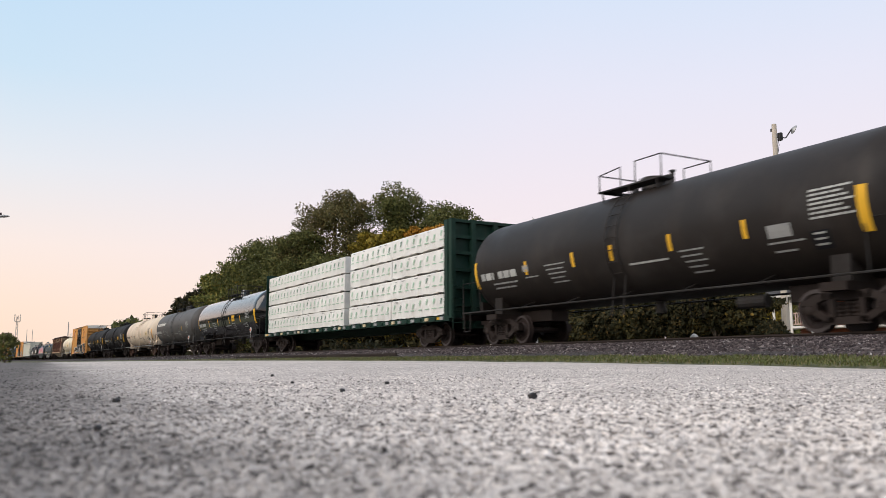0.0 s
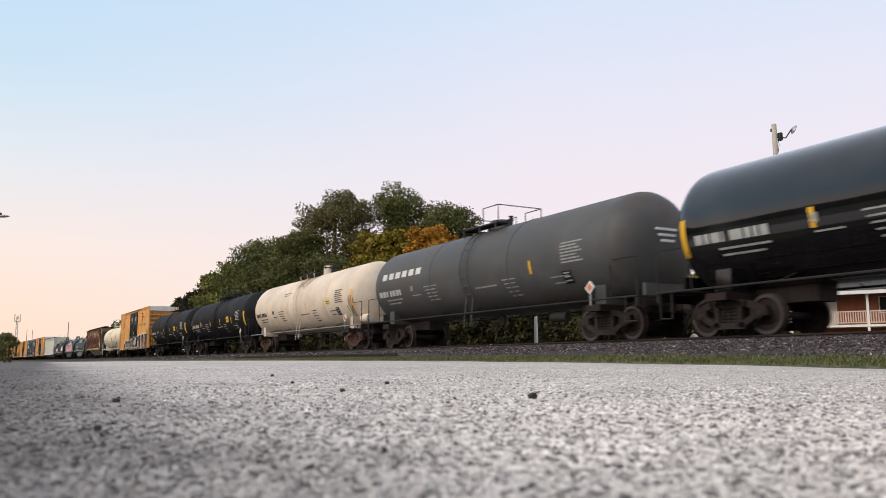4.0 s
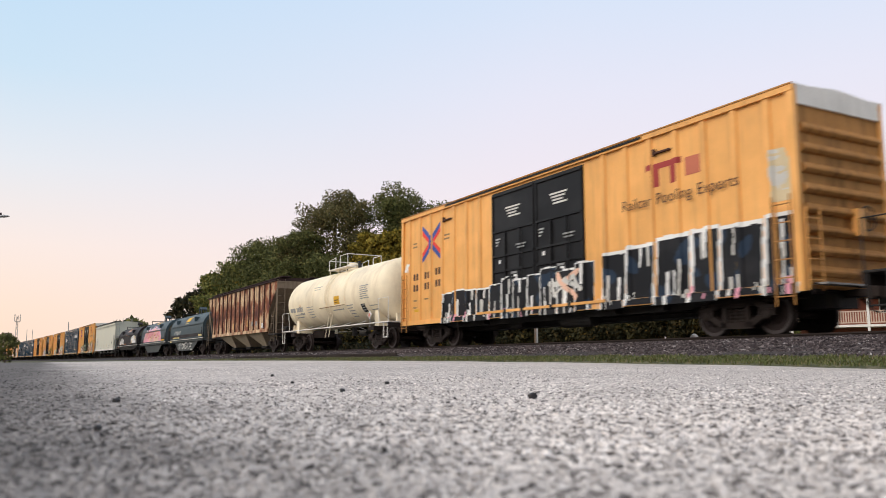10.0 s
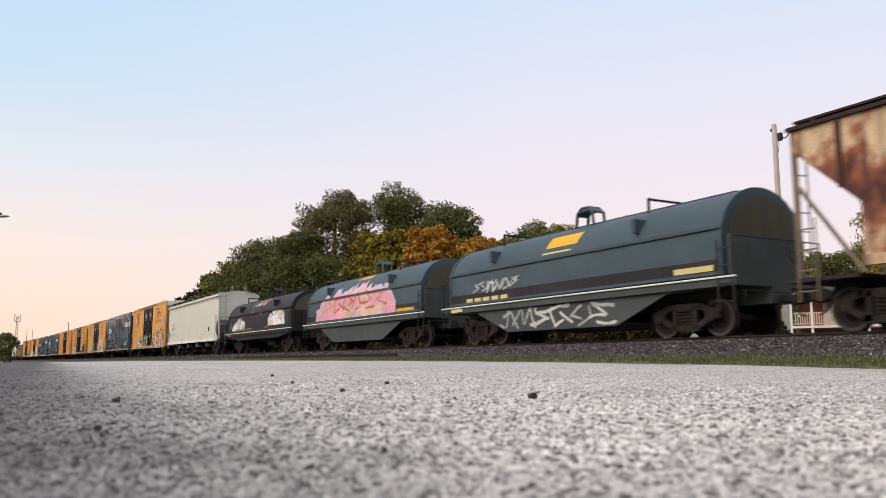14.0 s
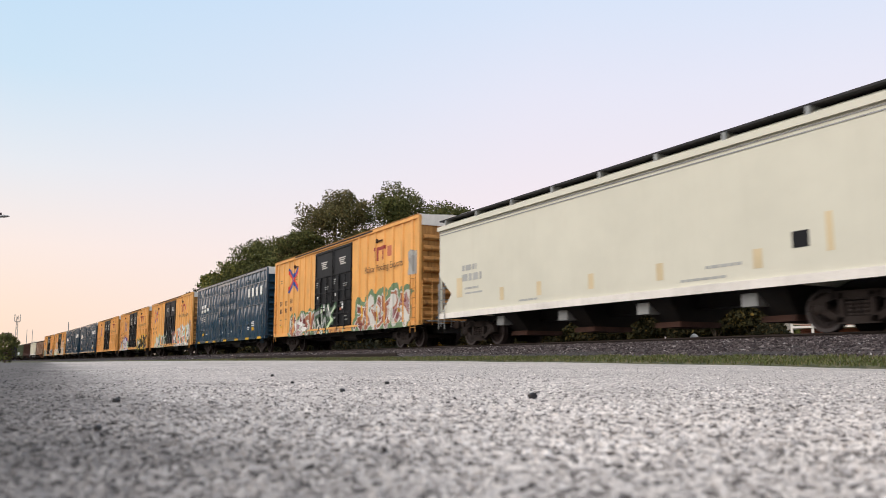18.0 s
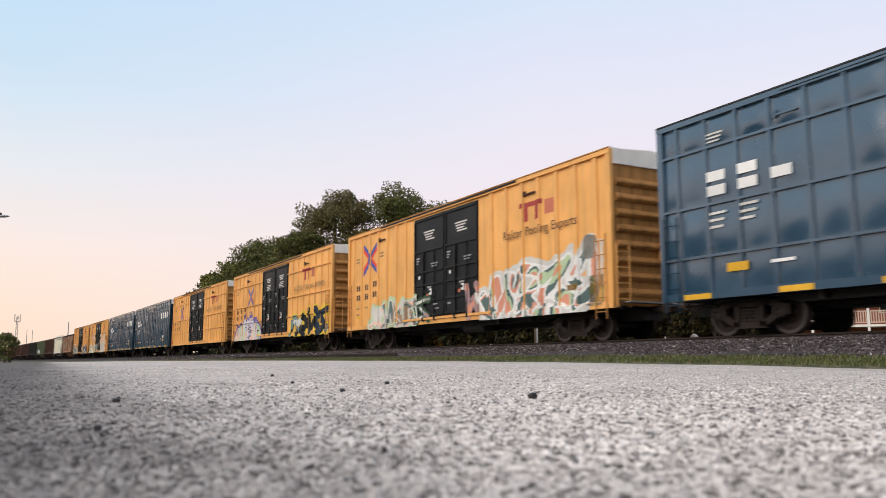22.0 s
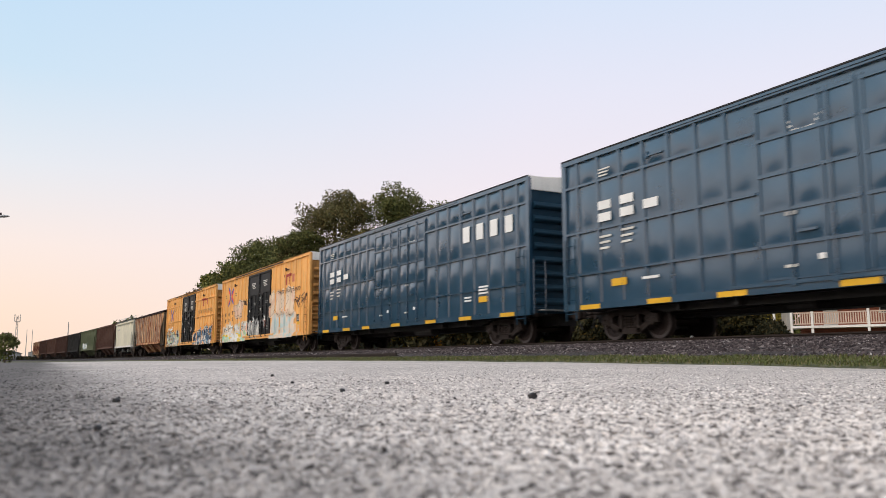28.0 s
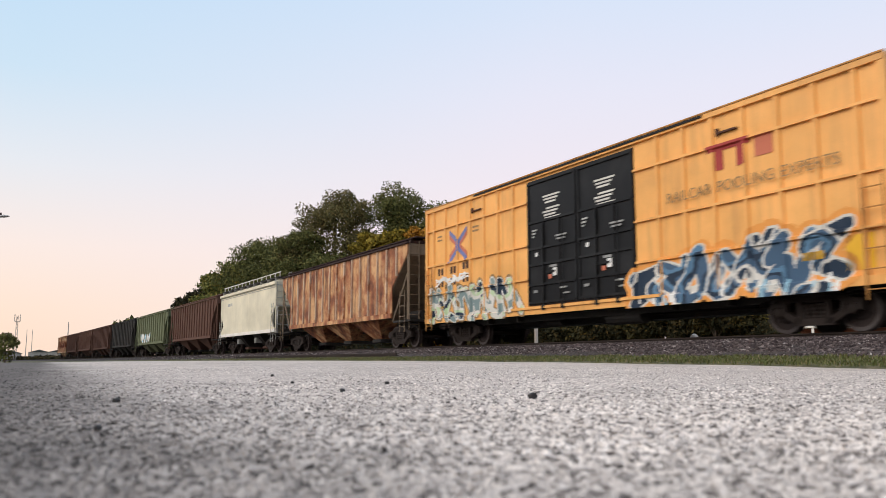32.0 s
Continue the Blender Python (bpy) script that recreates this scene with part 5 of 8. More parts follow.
def tank_writing(car, L, surf, key, seed, panel="p_fade", square=None, zc=2.63, data_in=2.3, placard=True):
    h = L / 2
    rects = dashes(-h + 1.05, -h + 1.92, zc - 0.50, zc - 0.27, seed, 0.25) + dashes(-h + 2.1, -h + 3.15, zc - 0.50, zc - 0.27, seed + 13, 0.25)
    small = dashes(-h + 1.7, -h + 3.15, zc - 0.68, zc - 0.63, seed + 1) + dashes(-h + 1.75, -h + 2.95, zc - 0.82, zc - 0.77, seed + 2)
    small += dashes(-4.35, -4.05, zc - 0.42, zc - 0.22, seed + 14) + dashes(-4.3, -3.6, zc - 0.62, zc - 0.58, seed + 15)
    for k in range(5):
        small += dashes(-3.2 + 0.06 * k, -2.2 - 0.1 * (k % 2), zc - 0.36 - 0.13 * k, zc - 0.32 - 0.13 * k, seed + 16 + k)
    for k in range(5):
        small += dashes(2.3 + 0.05 * k, 3.1 - 0.1 * (k % 2), zc - 0.58 - 0.13 * k, zc - 0.54 - 0.13 * k, seed + 5 + k)
    small += dashes(4.9, 5.8, zc - 0.73, zc - 0.69, seed + 11) + dashes(5.0, 5.6, zc - 0.91, zc - 0.87, seed + 12)
    bar_block(car, rects, ["p_fade" if key == "p_white" else key], surf)
    bar_block(car, small, ["p_dull" if key == "p_white" else key], surf)
    x = h - data_in
    rows = []
    for k in range(7):
        rows += dashes(x - 0.5, x + 0.5 - 0.12 * (k % 3), zc - 0.36 + 0.095 * k, zc - 0.315 + 0.095 * k, seed + 20 + k, 0.5)
    bar_block(car, rows, [panel], surf, "data_panel", "block of small writing")
    bar_block(car, [(x - 0.6, x - 0.15, zc - 0.95, zc - 0.58, 0)], ["p_black"], surf, "test_panel", "small black panel with pale lines")
    bar_block(car, [(x - 0.52, x - 0.24, zc - 0.88 + 0.11 * k, zc - 0.84 + 0.11 * k, 0) for k in range(3)], ["p_fade"], lambda X, Z: surf(X, Z) + 0.006)
    bar_block(car, dashes(0.5, 1.9, zc - 0.71, zc - 0.66, seed + 31) + (dashes(-2.3, -1.1, zc + 0.62, zc + 0.66, seed + 32) + dashes(-2.2, -1.3, zc + 0.50, zc + 0.53, seed + 33) if key != "p_white" else []), [panel], surf)
    if square:
        x0, key2 = square
        bar_block(car, [(x0 - 0.36, x0 + 0.36, zc - 0.42, zc - 0.02, 0)], [key2], surf, "hazard_panel", "plain yellow panel with dark lines")
        bar_block(car, dashes(x0 - 0.30, x0 + 0.30, zc - 0.24, zc - 0.20, seed + 40) + dashes(x0 - 0.25, x0 + 0.2, zc - 0.34, zc - 0.31, seed + 41), ["p_brown"], lambda X, Z: surf(X, Z) + 0.006)
    if placard:
        ph = put("placard_holder", stored("placard_holder", lambda: finish(boxes((-0.135, 0.135, -0.02, 0.02, -0.135, 0.135)), "placard_holder", M["p_white"])), car, "white and red diamond placard", (h - 1.55, -1.50, 1.46))
        ph.rotation_euler = (0, radians(45), 0)
        put("placard_mark", stored("placard_mark", lambda: finish(boxes((-0.09, 0.09, -0.027, -0.021, -0.09, 0.09)), "placard_mark", M["p_palered"])), ph, "red diamond")
        put("placard_post", stored("placard_post", lambda: finish(boxes((-0.03, 0.03, 0.0, 0.03, -0.5, -0.1)), "placard_post", M["galv"])), car, "", (h - 1.55, -1.50, 1.46))
    # writing on the head towards the front
    for k in range(3):
        part("head_stencil", boxes((h - 0.012, h + 0.006, -0.45 + 0.1 * k, 0.35 - 0.05 * k, zc + 0.35 - 0.16 * k, zc + 0.42 - 0.16 * k)), M[key], car)


# ---- covered hoppers ----
def hopper_car(name, left, right, label, mat, top=4.24, bottom=1.36, posts=15, bays=3, roof=None, smooth=False, roof_walk=True, W=3.1, post_mat=None, end_mat=None, bay_mat=None, roof_rail=False):
    car, L = rail_car(name, left, right, label, "hopper car")
    h, yw = L / 2, W / 2
    yb = yw - 0.06
    cut = 1.55
    roof = roof or mat
    # side sheets with sloped lower corners
    outline = [(-h + 0.05, top), (-h + 0.05, top - 0.42), (-h + cut, 2.5), (-h + cut, bottom), (h - cut, bottom), (h - cut, 2.5), (h - 0.05, top - 0.42), (h - 0.05, top)]
    if smooth:
        outline = [(-h + 0.05, top), (-h + 0.05, bottom + 1.45), (-h + 0.95, bottom + 0.75), (-h + 0.25, bottom + 0.12), (-h + 0.25, bottom), (h - 0.25, bottom), (h - 0.25, bottom + 0.12), (h - 0.95, bottom + 0.75), (h - 0.05, bottom + 1.45), (h - 0.05, top)]
    for s in (-1, 1):
        bm = bmesh.new()
        add_prism(bm, outline, min(s * yb, s * (yb - 0.04)), max(s * yb, s * (yb - 0.04)))
        part("side_panel", bm, mat, car)
        part("side_sill", boxes((-h + (0.05 if smooth else cut), h - (0.05 if smooth else cut), min(s * (yb - 0.04), s * yw), max(s * (yb - 0.04), s * yw), bottom - 0.14, bottom + 0.06)), mat if not smooth else M["white"], car)
        part("top_chord", boxes((-h, h, min(s * (yb - 0.05), s * (yw + 0.03)), max(s * (yb - 0.05), s * (yw + 0.03)), top - (0.06 if smooth else 0.02), top + (0.10 if smooth else 0.06))), roof if not smooth else mat, car)
    if not smooth:
        w = 0.09
        for k in range(1, posts):
            x = -h + 0.05 + (L - 0.1) * k / posts
            lowz = bottom + 0.06
            if abs(x) > h - cut:
                lowz = 2.5 + (abs(x) - (h - cut)) / cut * (top - 0.42 - 2.5)
            for s in (-1, 1):
                part("side_post", boxes((x - w / 2, x + w / 2, min(s * yb, s * (yw + 0.02)), max(s * yb, s * (yw + 0.02)), lowz, top - 0.06)), post_mat or mat, car)
    # slope sheets at the ends, and bays below
    for s in (-1, 1):
        bm = bmesh.new()
        lip = top - 0.45 if not smooth else bottom + 1.4
        add_prism(bm, [(s * (h - 0.06), top), (s * (h - 0.06), lip), (s * (h - 1.6), 2.4 if not smooth else bottom + 0.5), (s * (h - 3.0), bottom - 0.15), (s * (h - 3.08), bottom - 0.1), (s * (h - 1.7), 2.5 if not smooth else bottom + 0.6), (s * (h - 0.14), lip + 0.05), (s * (h - 0.14), top)], -yb + 0.04, yb - 0.04)
        part("slope_sheet", bm, end_mat or mat, car)
        for y in (-yw + 0.12, yw - 0.12):
            bm = bmesh.new()
            add_bar(bm, (s * (h - 0.1), y, 1.0), (s * (h - 0.1), y, top), 0.05)
            add_bar(bm, (s * (h - 0.12), y, top - 1.2), (s * (h - 1.5), y, 1.1), 0.045)
            part("end_post", bm, end_mat or mat, car)
        part("end_platform", boxes((min(s * (h - 1.4), s * (h + 0.25)), max(s * (h - 1.4), s * (h + 0.25)), -yw + 0.05, yw - 0.05, 1.02, 1.10)), M["frame_black"], car)
        ladder(car, s * (h - 0.02), -yw + 0.35, 0.7, top + 0.1, M["galv"] if smooth else end_mat or mat, "y")
    ladder(car, h - 0.35, -yw - 0.03, 0.6, 2.3 if not smooth else 2.9, M["galv"] if smooth else end_mat or mat)
    ladder(car, -h + 0.35, -yw - 0.03, 0.6, 2.3, M["galv"] if smooth else end_mat or mat)
    part("centre_sill", boxes((-h, h, -0.3, 0.3, 0.74, 1.1)), M["frame_black"], car)
    span = L - 6.0 if not smooth else L - 5.0
    for k in range(bays):
        x = -span / 2 + span * (k + 0.5) / bays
        w = span / bays / 2 * (0.96 if not smooth else 0.44)
        bm = bmesh.new()
        a = [bm.verts.new(p) for p in ((x - w, -yb + 0.05, bottom - 0.05), (x + w, -yb + 0.05, bottom - 0.05), (x + w, yb - 0.05, bottom - 0.05), (x - w, yb - 0.05, bottom - 0.05))]
        b = [bm.verts.new(p) for p in ((x - 0.38, -0.62, 0.42), (x + 0.38, -0.62, 0.42), (x + 0.38, 0.62, 0.42), (x - 0.38, 0.62, 0.42))]
        for i in range(4):
            j = (i + 1) % 4
            bm.faces.new((a[i], a[j], b[j], b[i]))
        bm.faces.new(b[::-1])
        bm.faces.new(a)
        bay = part("hopper_bay", bm, bay_mat or mat if not smooth else M["frame_black"], car)
        part("outlet_gate", boxes((x - 0.45, x + 0.45, -0.72, 0.72, 0.28, 0.42)), M["frame_black"] if not smooth else M["rust"], bay)
        if smooth:
            part("gate_box", boxes((x - 0.55, x - 0.12, -1.25, -0.85, 0.62, 0.95)), M["galv"], bay)
    # roof and running boards
    bm = bmesh.new()
    if smooth:
        add_loft(bm, [(-yb, top), (-yb * 0.97, top + 0.14), (-yb * 0.8, top + 0.28), (0, top + 0.38), (yb * 0.8, top + 0.28), (yb * 0.97, top + 0.14), (yb, top)], -h + 0.05, h - 0.05)
    else:
        add_loft(bm, [(-yb, top), (-yb * 0.6, top + 0.16), (0, top + 0.2), (yb * 0.6, top + 0.16), (yb, top)], -h + 0.05, h - 0.05)
    part("roof", bm, roof if not smooth else mat, car, "", smooth)
    zr = top + (0.34 if smooth else 0.24)
    if smooth:
        for s in (-1, 1):
            frame_bars = []
            for y in (-yw + 0.15, -0.5, 0.5, yw - 0.15):
                frame_bars.append(((s * (h + 0.12), y, 1.05), (s * (h + 0.12), y, 2.75)))
            for z in (1.6, 2.2, 2.75):
                frame_bars.append(((s * (h + 0.12), -yw + 0.15, z), (s * (h + 0.12), yw - 0.15, z)))
            frame_bars.append(((s * (h + 0.12), -0.5, 1.05), (s * (h - 1.3), -0.5, 2.1)))
            part("end_handrail", bars(0.026, *frame_bars), M["galv"], car)
        for z in (top - 0.12, top - 0.22):
            part("edge_bead", boxes((-h + 0.06, h - 0.06, -yb - 0.016, -yb, z - 0.014, z + 0.014)), M["galv"], car)
        for s in (-1, 1):
            for y in (-0.55, 0.55):
                part("roof_handrail", bars(0.02, ((s * (h + 0.02), y, top + 0.1), (s * (h + 0.02), y, top + 0.72)), ((s * (h + 0.02), y, top + 0.72), (s * (h - 0.5), y, top + 0.72)), ((s * (h - 0.5), y, top + 0.72), (s * (h - 0.5), y, top + 0.3))), M["galv"], car)
    hatch_n = 10
    for k in range(hatch_n):
        x = -h + L * (k + 0.5) / hatch_n
        part("hatch", boxes((x - 0.7, x + 0.7, -0.4, 0.4, top + 0.15, zr - 0.02)), roof, car)
    ya, yo = (0.8, 1.42) if smooth else (0.62, 1.18)
    if roof_walk:
        for s in (-1, 1):
            part("running_board", boxes((-h - 0.1, h + 0.1, min(s * ya, s * yo), max(s * ya, s * yo), zr, zr + 0.05)), M["dark"] if smooth else roof, car)
            for k in range(9):
                x = -h + 0.4 + (L - 0.8) * k / 8
                part("board_bracket", boxes((x - 0.05, x + 0.05, min(s * ya, s * (yo + 0.02)), max(s * ya, s * (yo + 0.02)), top + 0.05, zr)), M["galv"] if smooth else roof, car)
    if roof_rail:
        for s in (-1, 1):
            rail = part("roof_rail", bars(0.03, ((-h, s * 1.25, zr + 0.34), (h, s * 1.25, zr + 0.34))), M["white"], car)
            for x in np.linspace(-h + 0.1, h - 0.1, 15):
                part("rail_post", bars(0.022, ((x, s * 1.25, zr + 0.02), (x, s * 1.25, zr + 0.34))), M["white"], rail)
    brake_wheel(car, h + 0.1, 0.6, 2.0, M["dark"])
    part("air_reservoir", bars(0.2, ((h - 1.5, -0.5, 1.35), (h - 0.5, -0.5, 1.35)), seg=12), M["frame_black"], car)
    running_gear(car, L, 1.6 if not smooth else 2.1)

    def surf(X, Z):
        d = np.full_like(X, yb)
        if not smooth:
            for k in range(1, posts):
                x = -h + 0.05 + (L - 0.1) * k / posts
                d = np.maximum(d, np.where(np.abs(X - x) < 0.06, yw + 0.02, 0))
        return np.maximum(d, np.where(Z < bottom + 0.07, yw, 0))
    return car, L, surf


# ---- coil cars ----
def coil_car(name, left, right, label, mat, frame_mat, belly=True):
    car, L = rail_car(name, left, right, label, "coil car")
    h, yw = L / 2, 1.42
    z0, top = 1.40, 3.56
    # the hood: flat sides below, a round back
    out = [(-yw, z0)]
    n = 14
    zs = 2.25
    for k in range(n + 1):
        a = math.pi - math.pi * k / n
        out.append((yw * math.cos(a), zs + (top - zs) * math.sin(a)))
    out.append((yw, z0))
    bm = bmesh.new()
    hx = h - 0.45
    add_loft(bm, out, -hx, hx)
    hood = part("hood", bm, mat, car, "rounded steel coil hood", True)
    for z in (z0 + 0.03, 2.52):
        part("hood_flange", boxes((-hx - 0.03, hx + 0.03, -yw - 0.035, -yw + 0.03, z - 0.04, z + 0.04)), mat, hood)
    for x in np.linspace(-hx + 0.04, hx - 0.04, 2):
        bm = bmesh.new()
        pr = [(y * 1.02, z0 + (z - z0) * 1.012) for y, z in out]
        add_loft(bm, pr, x - 0.05, x + 0.05)
        part("hood_end_ring", bm, mat, hood, "", True)
    part("hood_skirt", boxes((-hx + 0.01, hx - 0.01, -yw - 0.012, -yw + 0.01, z0 + 0.07, z0 + 0.36)), M["coil_black"], hood, "sooty lower edge of the hood")
    bm = bmesh.new()
    add_loft(bm, [(y * 0.86, 1.62 + (z - z0) * 0.80) for y, z in out], hx + 0.05, hx + 0.062)
    part("end_patch", bm, M["end_stain"], hood, "rust-stained end of the hood")
    part("ridge_plate", boxes((-hx + 0.6, hx - 0.6, -0.16, 0.16, top - 0.02, top + 0.05)), mat, hood)
    # lifting hoop and guide arms
    hoop = bmesh.new()
    pts = [(-0.42, 0, top), (-0.36, 0, top + 0.42), (-0.16, 0, top + 0.58), (0.16, 0, top + 0.58), (0.36, 0, top + 0.42), (0.42, 0, top)]
    for dy in (-0.22, 0.22):
        for a, b in zip(pts, pts[1:]):
            add_bar(hoop, (a[0], dy, a[2]), (b[0], dy, b[2]), 0.05)
    for p in (pts[1], pts[2], pts[3], pts[4]):
        add_bar(hoop, (p[0], -0.22, p[2]), (p[0], 0.22, p[2]), 0.04)
    bmesh.ops.remove_doubles(hoop, verts=hoop.verts, dist=0.03)
    cap = bmesh.new()
    add_prism(cap, [(-0.42, top + 0.36), (-0.2, top + 0.56), (0.2, top + 0.60), (0.42, top + 0.40), (0.2, top + 0.48), (-0.2, top + 0.46)], -0.24, 0.24)
    part("lifting_hoop", hoop, mat, hood)
    part("hoop_plate", cap, mat, hood)
    for x in (-hx * 0.55, hx * 0.55):
        part("guide_arm", bars(0.04, ((x, -0.9, top - 0.22), (x, -0.9, top + 0.20)), ((x, -0.9, top + 0.16), (x, 0.9, top + 0.16)), ((x, 0.9, top + 0.16), (x, 0.9, top - 0.22))), M["dark"], hood)
        bm = bmesh.new()
        add_box(bm, x - 0.07, x + 0.07, -yw - 0.06, -yw * 0.75, 2.75, 3.12)
        part("stacking_lug", bm, mat, hood)
    # the trough and frame
    part("deck", boxes((-h, h, -1.50, 1.50, 1.12, 1.30)), frame_mat, car)
    for s in (-1, 1):
        part("deck_rail", bars(0.025, ((-h, s * 1.53, 1.32), (h, s * 1.53, 1.32))), M["white"], car)
        bm = bmesh.new()
        if belly:
            add_prism(bm, [(-h + 0.1, 1.12), (-h + 2.3, 1.07), (-h + 4.2, 0.36), (h - 4.2, 0.36), (h - 2.3, 1.07), (h - 0.1, 1.12)], s * 1.36 - 0.03, s * 1.36 + 0.03)
        else:
            add_prism(bm, [(-h + 0.1, 1.12), (-h + 2.8, 0.85), (h - 2.8, 0.85), (h - 0.1, 1.12)], s * 1.40 - 0.03, s * 1.40 + 0.03)
        part("side_girder", bm, frame_mat, car)
        part("end_bulkhead", boxes((min(s * (h - 0.4), s * (h - 0.32)), max(s * (h - 0.4), s * (h - 0.32)), -1.3, 1.3, 1.30, 2.35)), frame_mat, car)
        part("end_handrail", bars(0.02, ((s * (h - 0.05), -1.48, 1.3), (s * (h - 0.05), -1.48, 2.25)), ((s * (h - 0.05), -1.48, 2.25), (s * (h - 0.05), 1.48, 2.25)), ((s * (h - 0.05), 1.48, 2.25), (s * (h - 0.05), 1.48, 1.3))), M["dark"], car)
        ladder(car, s * (h - 0.3), -1.52, 0.55, 2.2, M["dark"])
    part("centre_sill", boxes((-h, h, -0.35, 0.35, 0.74, 1.12)), frame_mat, car)
    part("trough_cover", boxes((-h + 4.2, h - 4.2, -1.3, 1.3, 0.40, 0.46)) if belly else boxes((-h + 2.8, h - 2.8, -1.3, 1.3, 0.86, 0.92)), frame_mat, car)
    if not belly:
        part("air_reservoir", bars(0.22, ((0.8, -0.7, 0.62), (2.4, -0.7, 0.62)), seg=12), M["frame_black"], car)
    brake_wheel(car, h + 0.03, 0.5, 2.0, M["dark"])
    running_gear(car, L, 2.05)

    def surf(X, Z):
        low = np.where(Z < z0, 1.40 if belly else 1.44, yw)
        r = np.clip(1 - ((Z - zs) / (top - zs)) ** 2, 0.0, 1)
        return np.where(Z < 1.31, np.where(Z > 1.11, 1.505, low), np.where(Z <= zs, np.where(Z < z0 + 0.38, yw + 0.013, yw), yw * np.sqrt(r))) + np.where(np.abs(Z - 2.52) < 0.05, 0.035, 0)
    return car, L, surf


